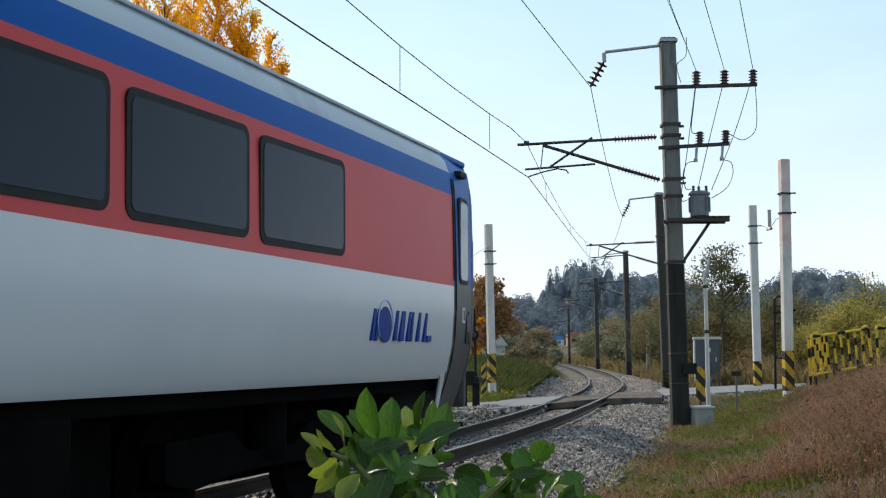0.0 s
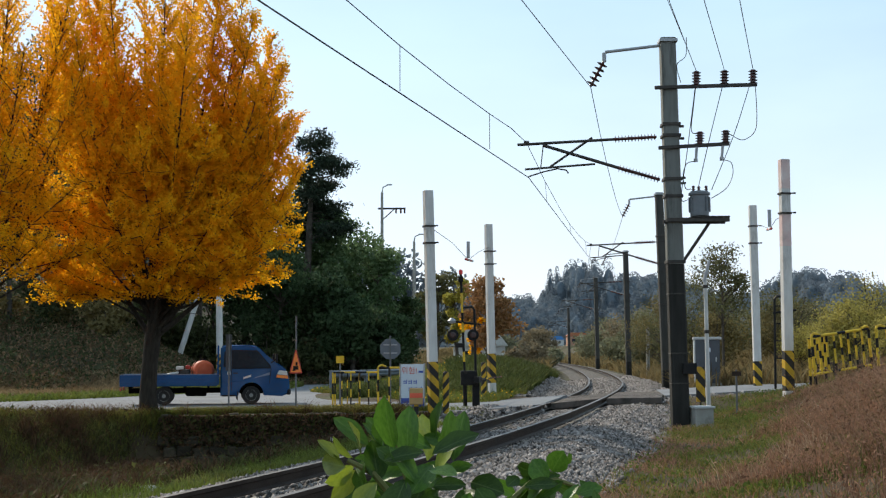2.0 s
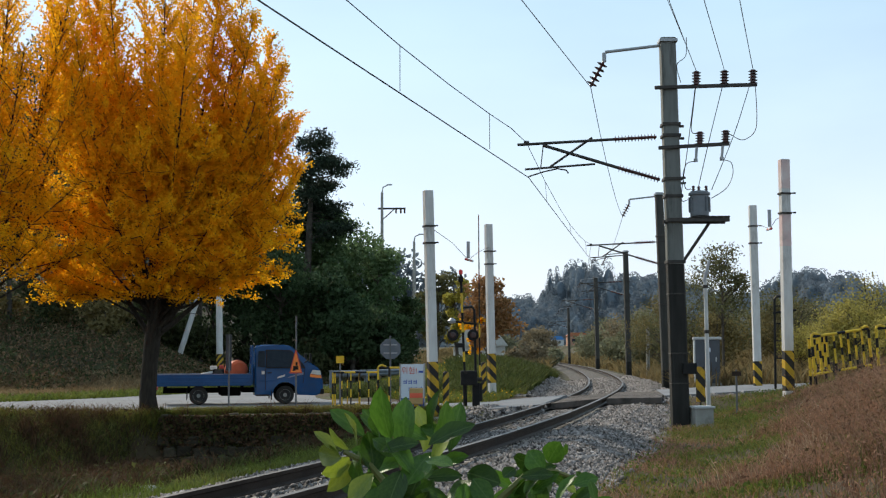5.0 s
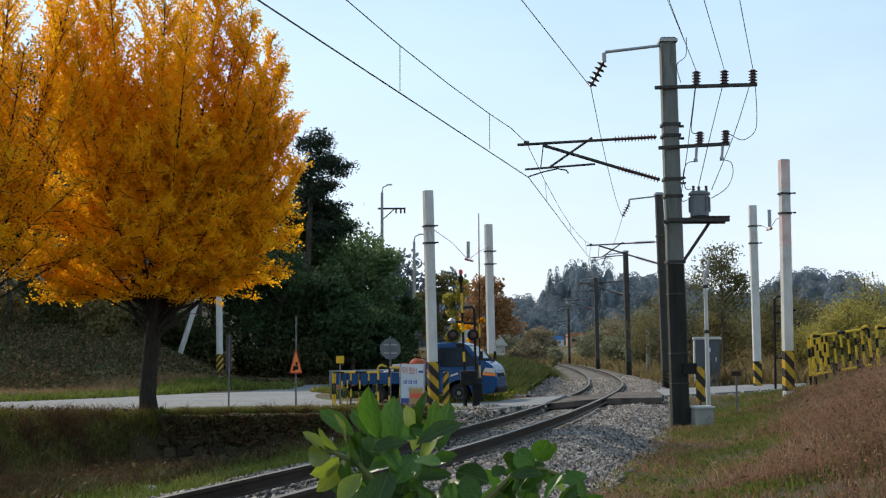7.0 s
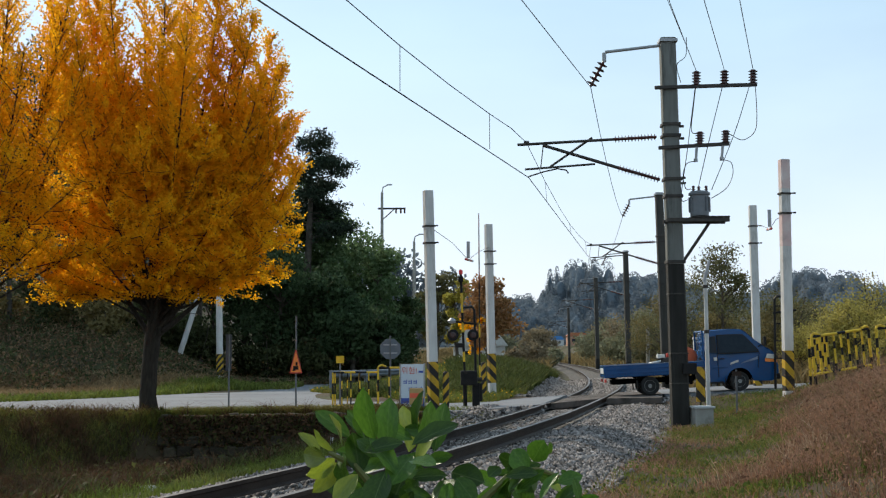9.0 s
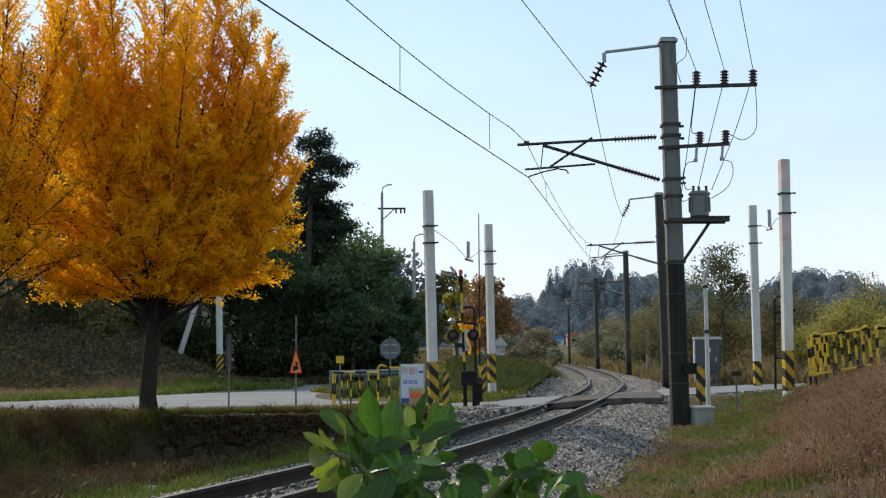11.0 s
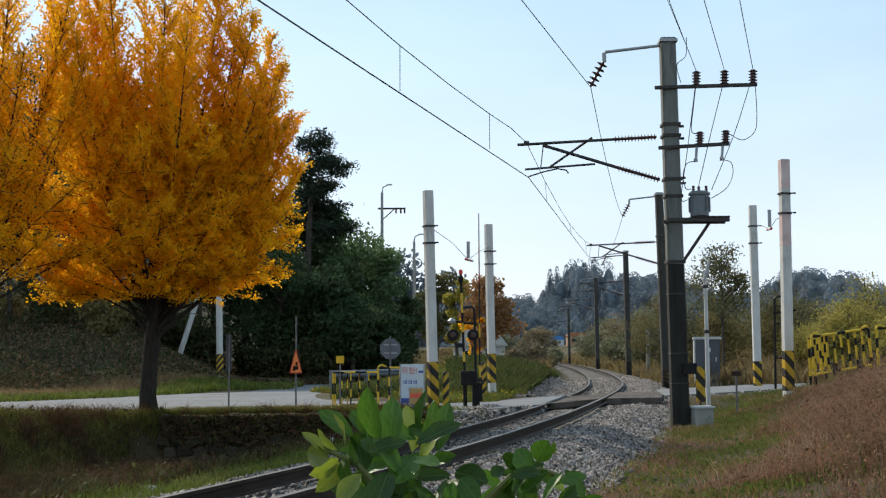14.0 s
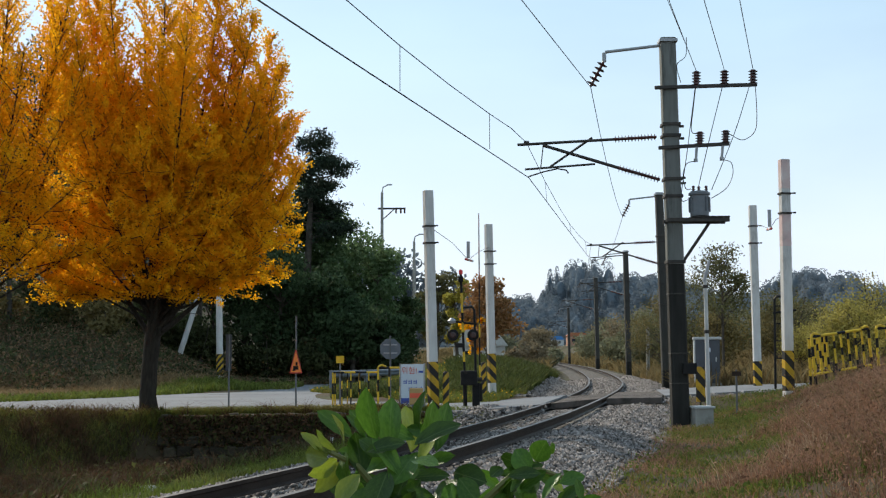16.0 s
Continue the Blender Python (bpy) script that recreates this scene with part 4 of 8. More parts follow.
    tubep("shaft", p, M_WHITEP, (0, 0, -0.4), (0, 0, 3.1), 0.055, 0.045)
    tubep("head", p, M_GALV, (-0.03, 0, 3.05), (0.10, 0, 3.55), 0.05, 0.035)
    tubep("arm", p, M_GALV, (-0.22, 0, 3.35), (0.06, 0, 3.22), 0.02)
    for z in (1.85, 2.9):
        tubep("clamp", p, M_STEELD, (0, 0, z), (0, 0, z + 0.08), 0.062)
    k = thing("striped_marker", pose(6.02, 30.6, 0.0), "narrow yellow and black striped marker plate", "marker plate")
    boxp("plate", k, M_STRIPE, (0, 0, 0.62), (0.21, 0.03, 0.82), 0.005)
    tubep("stake", k, M_STEELD, (0, 0.03, -0.3), (0, 0.03, 0.9), 0.025)
    for x, y, h in ((10.9, 62.0, 3.3), (13.5, 86.0, 3.0)):
        q = thing("short_post", pose(x, y, 0.2), "short pale concrete post beside the masts", "post")
        tubep("shaft", q, M_CONC, (0, 0, -0.4), (0, 0, h), 0.13, 0.10)


def build_lit_poles():
    # utility pole with a striped band, and a leaning one, behind the road
    p = thing("utility_pole", upright((-10.62, 62.0, 0.35), (-10.8, 62.0, 9.0)), "pale concrete utility pole with a striped band", "utility pole")
    tubep("shaft", p, M_WHITEP, (0, 0, -0.5), (0, 0, 9.0), 0.17, 0.12)
    tubep("striped_band", p, M_STRIPE3, (0, 0, 0.1), (0, 0, 1.1), 0.176, label="yellow and black striped band")
    p = thing("utility_pole", upright((-13.4, 66.0, 1.3), (-11.4, 66.0, 7.7)), "pale concrete pole leaning against the slope", "utility pole")
    tubep("shaft", p, M_WHITEP, (0, 0, -1.0), (0, 0, 6.5), 0.15, 0.11)
    # distant street lamps with a crossarm
    for x, y, zt, arm in ((-5.65, 120.0, 16.5, True), (-2.9, 130.0, 12.8, False)):
        q = thing("lamp_post", pose(x, y, 0), "distant grey concrete lamp post" + (" with a crossarm" if arm else ""), "lamp post")
        tubep("shaft", q, M_CONC, (0, 0, 0), (0, 0, zt), 0.22, 0.12)
        bm = bmesh.new()
        bm_path(bm, [(0, 0, zt), (0.1, 0, zt + 0.5), (0.6, 0, zt + 0.75)], 0.06)
        part("lamp_arm", bm, M_GALV, q)
        boxp("lamp_head", q, M_GALV, (0.7, 0, zt + 0.73), (0.5, 0.2, 0.12), 0.03)
        if arm:
            boxp("crossarm", q, M_STEELD, (0.9, 0, zt - 1.5), (2.6, 0.15, 0.16), 0.02)
            tubep("brace", q, M_STEELD, (1.2, 0, zt - 1.5), (0.1, 0, zt - 2.5), 0.05)
            for dx in (1.3, 1.75, 2.1):
                tubep("insulator", q, M_INSUL, (dx, 0, zt - 1.95), (dx, 0, zt - 1.5), 0.08)
    # guard rail along the side road
    g = thing("guard_rail", pose(-4.35, 50.5, -0.05, 0, 0, 0), "grey steel guard rail along the side road", "guard rail")
    pts = [(0, 0), (1.2, 2.5), (2.6, 6.5), (4.4, 12), (7.0, 20)]
    for z in (0.62, 0.74):
        bm = bmesh.new()
        bm_path(bm, [(x, y, z) for x, y in pts], 0.075, 8)
        part("beam", bm, M_RAILGREY, g, smooth=True)
    for x, y in pts:
        tubep("post", g, M_RAILGREY, (x, y, -0.3), (x, y, 0.82), 0.07)


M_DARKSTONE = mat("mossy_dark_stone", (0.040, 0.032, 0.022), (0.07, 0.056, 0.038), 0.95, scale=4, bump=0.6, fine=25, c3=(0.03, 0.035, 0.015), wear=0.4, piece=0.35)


def build_retaining_wall():
    """Rough dark stones that hold up the road beside the ditch."""
    wall = thing("retaining_wall", pose(-6.9, 32.02, -0.17, 0, 0, 9.0), "rough dark mossy stone wall below the road edge", "retaining wall", kind="structure")
    rng = random.Random(9)
    boxp("backing", wall, M_SOIL, (3.2, 0.40, -0.75), (6.6, 0.5, 1.5), 0.03)
    kinds = []
    for k in range(6):
        bm = bmesh.new()
        bmesh.ops.create_cube(bm, size=1.0)
        for v in bm.verts:
            v.co += Vector((rng.uniform(-0.1, 0.1), rng.uniform(-0.15, 0.15), rng.uniform(-0.1, 0.1)))
        bmesh.ops.bevel(bm, geom=bm.edges[:], offset=0.12, segments=1, affect="EDGES")
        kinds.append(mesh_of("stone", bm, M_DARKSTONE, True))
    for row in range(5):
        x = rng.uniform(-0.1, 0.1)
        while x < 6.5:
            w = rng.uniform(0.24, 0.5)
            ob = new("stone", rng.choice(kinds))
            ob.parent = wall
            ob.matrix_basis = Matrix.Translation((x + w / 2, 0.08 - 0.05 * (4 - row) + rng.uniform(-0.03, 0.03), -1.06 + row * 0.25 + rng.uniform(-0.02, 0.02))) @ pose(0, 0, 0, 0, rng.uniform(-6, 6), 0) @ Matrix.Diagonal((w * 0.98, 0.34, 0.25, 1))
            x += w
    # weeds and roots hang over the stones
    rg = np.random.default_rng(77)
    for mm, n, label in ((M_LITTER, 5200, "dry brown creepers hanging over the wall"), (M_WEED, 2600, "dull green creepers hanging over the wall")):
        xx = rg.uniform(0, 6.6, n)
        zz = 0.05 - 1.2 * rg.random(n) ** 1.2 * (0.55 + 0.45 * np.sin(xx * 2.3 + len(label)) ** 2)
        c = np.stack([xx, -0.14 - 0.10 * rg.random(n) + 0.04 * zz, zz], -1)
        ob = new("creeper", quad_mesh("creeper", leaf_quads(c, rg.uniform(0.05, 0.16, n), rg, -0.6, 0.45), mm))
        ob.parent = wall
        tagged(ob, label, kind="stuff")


# ---- railway coach ----
def rounded(w, h, r, n=5):
    out = []
    for cx, cz, a0 in ((w / 2 - r, h / 2 - r, 0), (-w / 2 + r, h / 2 - r, 90), (-w / 2 + r, -h / 2 + r, 180), (w / 2 - r, -h / 2 + r, 270)):
        for k in range(n + 1):
            a = radians(a0 + 90 * k / n)
            out.append((cx + r * math.cos(a), cz + r * math.sin(a)))
    return out


COACH_BANDS = [(1.02, 1.32), (1.09, 1.37), (1.35, 1.425), (1.70, 1.45), (1.945, 1.45), (2.45, 1.445), (2.87, 1.435), (2.99, 1.425), (3.10, 1.405), (3.22, 1.36), (3.31, 1.28), (3.42, 1.10), (3.52, 0.75), (3.57, 0.35), (3.58, 0.0)]


def side_x(z):
    return float(np.interp(z, [b[0] for b in COACH_BANDS], [b[1] for b in COACH_BANDS]))


def build_coach():
    L = 22.0
    coach = thing("railway_coach", Matrix(), "red, white and blue passenger railway coach", "railway coach")
    bm = bmesh.new()
    half = COACH_BANDS
    prof = [(x, z) for z, x in half] + [(-x, z) for z, x in half[-2::-1]]
    ys = [-L, -L * 0.75, -L * 0.5, -L * 0.25, -3, 0]
    rings = [[bm.verts.new((x, y, z)) for x, z in prof] for y in ys]
    n = len(prof)
    for a, b in zip(rings, rings[1:]):
        for k in range(n):
            f = bm.faces.new((a[k], a[(k + 1) % n], b[(k + 1) % n], b[k]))
            z = (prof[k][1] + prof[(k + 1) % n][1]) / 2
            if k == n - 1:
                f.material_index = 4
            elif z < 2.0:
                f.material_index = 0
            elif z < 2.87:
                f.material_index = 1
            elif z < 3.10:
                f.material_index = 2
            else:
                f.material_index = 3
    bm.faces.new(rings[0][::-1])
    bm.faces.new(rings[-1])
    part("body", bm, (M_CWHITE, M_CRED, M_CBLUE, M_CROOF, M_UNDER), coach, "glossy white body with red and blue bands", smooth=True)
    # gutter line and rivet marks on the roof edge
    bm = bmesh.new()
    for sgn in (1, -1):
        bm_box(bm, (sgn * 1.30, -L / 2, 3.315), (0.03, L, 0.025), 0.005)
    part("gutter", bm, M_CROOF, coach)
    # tapered door end
    bm = bmesh.new()
    rings = []
    for y, inset in ((0.002, 0.0), (0.12, 0.01), (0.5, 0.045), (1.02, 0.095)):
        low = 0.62 if y < 0.8 else 0.70
        pr = [(max(x - inset * (0.75 if z > 3.2 else 1), 0), z) for z, x in [(low, 1.20)] + half[1:]]
        pr = pr + [(-x, z) for x, z in pr[-2::-1]]
        rings.append([bm.verts.new((x, y, z)) for x, z in pr])
    n = len(rings[0])
    for a, b in zip(rings, rings[1:]):
        for k in range(n):
            f = bm.faces.new((a[k], a[(k + 1) % n], b[(k + 1) % n], b[k]))
            z = sum(v.co.z for v in f.verts) / 4
            f.material_index = 0 if z < 2.0 else 1
    bm.faces.new(rings[0][::-1])
    bm.faces.new(rings[-1]).material_index = 0
    part("vestibule", bm, (M_CGREY, M_CBLUE), coach, "tapered vestibule end, blue above grey", smooth=True)
    # sloping white edge beside the vestibule
    for sgn in (1, -1):
        bm = bmesh.new()
        o = [(-0.30, 1.12), (0.0, 1.12), (0.0, 0.60), (-0.06, 0.60), (-0.12, 1.02)]
        a = [bm.verts.new((sgn * (1.365 - (1.12 - z) * 0.22), y, z)) for y, z in o]
        b = [bm.verts.new((sgn * (1.345 - (1.12 - z) * 0.22), y, z)) for y, z in o]
        bm.faces.new(a), bm.faces.new(b[::-1])
        for k in range(5):
            bm.faces.new((a[k], a[(k + 1) % 5], b[(k + 1) % 5], b[k]))
        part("corner_skirt", bm, M_CWHITE, coach)
    # plug doors that follow the tapered sides
    def vest_x(y, z):
        low = float(np.interp(z, [0.62, 1.09], [1.20, 1.37])) if z < 1.09 else side_x(z)
        return low - 0.094 * y
    zs = [0.72, 0.95, 1.2, 1.45, 1.75, 2.0, 2.35, 2.7, 2.95, 3.04]
    for sgn in (1, -1):
        bm = bmesh.new()
        grid = [[[bm.verts.new((sgn * (vest_x(y, z) + o), y, z)) for z in zs] for y in (0.10, 0.34, 0.60, 0.86)] for o in (0.014, -0.03)]
        for k in range(3):
            for i in range(len(zs) - 1):
                for g in (0, 1):
                    f = bm.faces.new((grid[g][k][i], grid[g][k + 1][i], grid[g][k + 1][i + 1], grid[g][k][i + 1]))
                    f.material_index = 1 if zs[i] >= 2.0 else 0
        for k in (0, 3):
            for i in range(len(zs) - 1):
                bm.faces.new((grid[0][k][i], grid[0][k][i + 1], grid[1][k][i + 1], grid[1][k][i]))
        door = part("door", bm, (M_CGREY, M_CBLUE), coach, "plug door, blue above and grey below", smooth=True)
        for yy in (0.085, 0.875):
            bm = bmesh.new()
            bm_path(bm, [(sgn * (vest_x(yy, z) + 0.004), yy, z) for z in zs], 0.012, 6)
            part("door_gap", bm, M_RUBBER, door, "black door seam")
        bm = bmesh.new()
        bm_path(bm, [(sgn * (vest_x(0.0, z) + 0.003), 0.006, z) for z in [2.0] + zs[6:]], 0.010, 6)
        part("end_seam", bm, M_RUBBER, door)
        x0, tilt = vest_x(0.44, 2.43), sgn * 5.4
        bm = bmesh.new()
        bm_prism(bm, rounded(0.46, 0.90, 0.10), -0.012, 0.012)
        part("door_seal", bm, M_RUBBER, door, "black rubber seal", at=pose(sgn * (x0 + 0.016), 0.42, 2.43, 0, 0, 90 + tilt))
        bm = bmesh.new()
        bm_prism(bm, rounded(0.37, 0.81, 0.07), -0.018, 0.018)
        part("door_window", bm, M_DOORGLASS, door, "pale reflecting door window", at=pose(sgn * (x0 + 0.016), 0.42, 2.43, 0, 0, 90 + tilt))
        x1 = vest_x(0.4, 1.66)
        boxp("number_plate", door, M_PALE, (sgn * (x1 + 0.018), 0.40, 1.66), (0.012, 0.09, 0.16), 0.003)
        boxp("number_bar", door, M_BLACK, (sgn * (x1 + 0.026), 0.40, 1.66), (0.004, 0.022, 0.10))
        x1 = vest_x(0.64, 1.52)
        boxp("handle_recess", door, M_RUBBER, (sgn * (x1 + 0.018), 0.64, 1.54), (0.012, 0.14, 0.34), 0.005)
        boxp("handle", door, M_CGREY, (sgn * (x1 + 0.026), 0.64, 1.58), (0.012, 0.09, 0.18), 0.004)
        boxp("door_lamp", door, M_RUBBER, (sgn * (vest_x(0.4, 3.12) + 0.03), 0.42, 3.13), (0.09, 0.22, 0.07), 0.02)
    # end frame, gangway and grab rail
    bm = bmesh.new()
    bm_box(bm, (0, 1.16, 2.0), (1.5, 0.28, 2.5), 0.08)
    part("gangway", bm, M_RUBBER, coach, "black rubber gangway bellows")
    bm = bmesh.new()
    bm_box(bm, (0, 1.05, 2.0), (2.5, 0.10, 2.62), 0.05)
    part("end_frame", bm, M_CGREY, coach, "dark end frame")
    for sgn in (1, -1):
        tubep("grab_rail", coach, M_STEELD, (sgn * 1.30, 1.14, 1.5), (sgn * 1.30, 1.14, 2.5), 0.02)
        tubep("grab_bracket", coach, M_STEELD, (sgn * 1.22, 1.04, 2.5), (sgn * 1.30, 1.14, 2.5), 0.02)
        tubep("grab_bracket", coach, M_STEELD, (sgn * 1.22, 1.04, 1.5), (sgn * 1.30, 1.14, 1.5), 0.02)
        boxp("foot_step", coach, M_UNDER, (sgn * 1.12, 0.45, 0.52), (0.34, 0.75, 0.05), 0.01)
        boxp("step_hanger", coach, M_UNDER, (sgn * 1.0, 0.15, 0.40), (0.05, 0.06, 0.45), 0.005)
        boxp("step_hanger", coach, M_UNDER, (sgn * 1.0, 0.75, 0.40), (0.05, 0.06, 0.45), 0.005)
        boxp("roof_cap", coach, M_CBLUE, (sgn * 1.22, 0.50, 3.32), (0.10, 1.02, 0.06), 0.02)
    # windows
    y = -3.69
    while y > -L + 1.5:
        for sgn in (1, -1):
            x = side_x(2.44)
            bm = bmesh.new()
            bm_prism(bm, rounded(1.54, 0.76, 0.09), -0.012, 0.012)
            frame_ob = part("window_frame", bm, M_RUBBER, coach, at=pose(sgn * x, y, 2.405, 0, -sgn * 0.8, 90))
            bm = bmesh.new()
            bm_prism(bm, rounded(1.44, 0.66, 0.06), -0.016, 0.016)
            part("pane", bm, M_CGLASS, frame_ob, "dark tinted window pane")
        y -= 1.71
    # plain emblem: a globe and slanted bars
    for sgn in (1,):
        e = None
        bm = bmesh.new()
        bm_lathe(bm, [(0.01, -0.004), (0.155, -0.004), (0.155, 0.004), (0.01, 0.005)], pose(0, 0, 0, 0, 90, 0) , 28)
        e = part("emblem", bm, M_LOGO, coach, "blue round emblem with slanted blue bars", at=pose(1.448, -1.98, 1.515))
        bm = bmesh.new()
        bm_path(bm, [(0.004, 0.185 * math.cos(radians(a)), 0.02 + 0.19 * math.sin(radians(a))) for a in range(-20, 221, 12)], 0.007, 6)
        part("emblem_ring", bm, M_LOGO2, e, "pale ring")
        for y0, w in ((-0.34, 0.06), (-0.25, 0.05), (0.22, 0.06), (0.36, 0.10), (0.56, 0.05), (0.64, 0.05), (0.83, 0.06), (1.02, 0.06), (1.12, 0.12)):
            bm = bmesh.new()
            h = 0.27 if y0 < 1.1 else 0.06
            z0 = -0.14
            o = [(y0, z0), (y0 + w, z0), (y0 + w + h * 0.28, z0 + h), (y0 + h * 0.28, z0 + h)]
            a = [bm.verts.new((0.004, yy, zz)) for yy, zz in o]
            b = [bm.verts.new((-0.02, yy, zz)) for yy, zz in o]
            bm.faces.new(a), bm.faces.new(b[::-1])
            for k in range(4):
                bm.faces.new((a[k], a[(k + 1) % 4], b[(k + 1) % 4], b[k]))
            part("emblem_bar", bm, M_LOGO, e)
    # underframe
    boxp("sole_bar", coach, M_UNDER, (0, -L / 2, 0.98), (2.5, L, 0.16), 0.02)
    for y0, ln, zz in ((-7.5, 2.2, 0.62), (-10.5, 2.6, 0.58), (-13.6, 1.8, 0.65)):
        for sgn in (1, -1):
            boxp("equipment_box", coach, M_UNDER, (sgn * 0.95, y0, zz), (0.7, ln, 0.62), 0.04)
    # boxes added to close off the bright view under the coach
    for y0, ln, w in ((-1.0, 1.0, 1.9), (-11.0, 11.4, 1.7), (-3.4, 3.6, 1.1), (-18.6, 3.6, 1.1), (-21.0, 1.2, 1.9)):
        boxp("underfloor_filler", coach, M_UNDER, (0, y0, 0.62), (w, ln, 0.66), 0.03)
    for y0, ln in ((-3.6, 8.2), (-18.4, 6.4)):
        boxp("low_filler", coach, M_UNDER, (-0.35, y0, 0.44), (0.30, ln, 0.66), 0.03)
    for yc in (-3.4, -18.6):
        bg = new("bogie")
        bg.parent = coach
        bg.matrix_basis = pose(0, yc, 0)
        tagged(bg, "black two-axle bogie")
        for sgn in (1, -1):
            bm = bmesh.new()
            bm_prism(bm, [(-1.6, 0.42), (-1.2, 0.35), (-0.5, 0.42), (0.5, 0.42), (1.2, 0.35), (1.6, 0.42), (1.6, 0.68), (0.7, 0.72), (0.4, 0.55), (-0.4, 0.55), (-0.7, 0.72), (-1.6, 0.68)], -0.06, 0.06)
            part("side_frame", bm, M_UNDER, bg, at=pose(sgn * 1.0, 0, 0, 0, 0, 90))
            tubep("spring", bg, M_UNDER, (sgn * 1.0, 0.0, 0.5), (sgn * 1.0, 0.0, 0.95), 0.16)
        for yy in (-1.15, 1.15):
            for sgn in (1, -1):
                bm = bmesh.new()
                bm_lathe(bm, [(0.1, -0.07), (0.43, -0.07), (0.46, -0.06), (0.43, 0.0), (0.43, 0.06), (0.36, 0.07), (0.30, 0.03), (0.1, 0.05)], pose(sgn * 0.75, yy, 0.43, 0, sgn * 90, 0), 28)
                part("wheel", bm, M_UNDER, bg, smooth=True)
            tubep("axle", bg, M_RAIL, (-0.75, yy, 0.43), (0.75, yy, 0.43), 0.08)
    boxp("coupler", coach, M_UNDER, (0, 1.1, 0.85), (0.3, 0.7, 0.28), 0.04)
    return coach


M_DOORGLASS = mat("door_glass", (0.14, 0.19, 0.24), (0.20, 0.26, 0.31), 0.1, scale=1.0, spec=0.4)


# ---- pickup truck ----
def build_truck():
    t = thing("pickup_truck", Matrix(), "blue flatbed pickup truck carrying an orange tank", "truck")

    def w(z):
        return float(np.interp(z, [0.2, 0.45, 0.85, 1.08, 1.72, 1.80], [0.76, 0.80, 0.825, 0.82, 0.70, 0.62]))

    def half(x, z):
        return w(z) - 0.16 * max(0.0, (x - 2.05) / 0.5) ** 1.6
    # cab, drawn as a side outline, narrowed towards the roof and rounded at the nose
    arch = [(1.37 + 0.37 * math.cos(radians(a)), 0.29 + 0.37 * math.sin(radians(a))) for a in range(172, 4, -14)]
    out = [(0.46, 0.26), (0.98, 0.25)] + arch + [(1.76, 0.27), (2.30, 0.24), (2.48, 0.30), (2.53, 0.42), (2.52, 0.66), (2.47, 0.92), (2.38, 1.08), (2.24, 1.18), (2.02, 1.26), (1.80, 1.50), (1.62, 1.69), (1.50, 1.76), (1.30, 1.785), (0.66, 1.79), (0.52, 1.765), (0.46, 1.68)]
    n = len(out)
    bm = bmesh.new()
    a = [bm.verts.new((x, -half(x, z), z)) for x, z in out]
    b = [bm.verts.new((x, half(x, z), z)) for x, z in out]
    for k in range(n):
        bm.faces.new((a[k], a[(k + 1) % n], b[(k + 1) % n], b[k]))
    fa, fb = bm.faces.new(a[::-1]), bm.faces.new(b)
    es = list(set(fa.edges) | set(fb.edges))
    bmesh.ops.bevel(bm, geom=[e for e in es if max(e.verts[0].co.z, e.verts[1].co.z) > 0.95 or min(e.verts[0].co.x, e.verts[1].co.x) > 1.8], offset=0.05, segments=3, affect="EDGES")
    bmesh.ops.triangulate(bm, faces=[f for f in bm.faces if len(f.verts) > 4])
    cab = part("cab", bm, M_TBLUE, t, "blue painted cab with a short sloping nose", smooth=True)

    def plate(name, outline, sgn, proud, material, label="", thick=0.03):
        """A piece that lies on the cab's side; outline of (x, z)."""
        bm = bmesh.new()
        v0 = [bm.verts.new((x, sgn * (half(x, z) + proud), z)) for x, z in outline]
        v1 = [bm.verts.new((x, sgn * (half(x, z) + proud - thick), z)) for x, z in outline]
        bm.faces.new(v0), bm.faces.new(v1[::-1])
        k2 = len(outline)
        for k in range(k2):
            bm.faces.new((v0[k], v0[(k + 1) % k2], v1[(k + 1) % k2], v1[k]))
        return part(name, bm, material, cab, label)
    # windscreen and its black surround
    for name, mm, grow, lift, label in (("screen_seal", M_RUBBER, 0.03, 0.008, "black rubber seal"), ("windscreen", M_TGLASS, 0.0, 0.014, "dark windscreen")):
        bm = bmesh.new()
        d = Vector((-0.40, 0, 0.43)).normalized()
        nrm = Vector((0.43, 0, 0.40)).normalized()
        lo, hi = Vector((1.985, 0, 1.30)) - d * grow, Vector((1.645, 0, 1.665)) + d * grow
        vs = [lo + Vector((0, 0.70 + grow, 0)), lo - Vector((0, 0.70 + grow, 0)), hi - Vector((0, 0.60 + grow, 0)), hi + Vector((0, 0.60 + grow, 0))]
        top = [bm.verts.new(v + nrm * lift) for v in vs]
        low = [bm.verts.new(v - nrm * 0.03) for v in vs]
        bm.faces.new(top), bm.faces.new(low[::-1])
        for k in range(4):
            bm.faces.new((top[k], top[(k + 1) % 4], low[(k + 1) % 4], low[k]))
        part(name, bm, mm, cab, label)
    for sgn in (1, -1):
        plate("window_seal", [(0.79, 1.075), (1.97, 1.075), (1.94, 1.16), (1.60, 1.57), (1.53, 1.62), (0.79, 1.64)], sgn, 0.004, M_RUBBER, "black rubber seal")
        plate("side_window", [(0.82, 1.105), (1.92, 1.105), (1.90, 1.16), (1.58, 1.54), (1.51, 1.59), (0.82, 1.61)], sgn, 0.010, M_TGLASS, "dark side window")
        plate("quarter_window", [(0.54, 1.13), (0.76, 1.105), (0.76, 1.60), (0.57, 1.59)], sgn, 0.008, M_TGLASS, "dark quarter window")
        plate("door_seam", [(0.77, 0.42), (0.785, 0.42), (0.785, 1.07), (0.77, 1.07)], sgn, 0.003, M_RUBBER, thick=0.02)
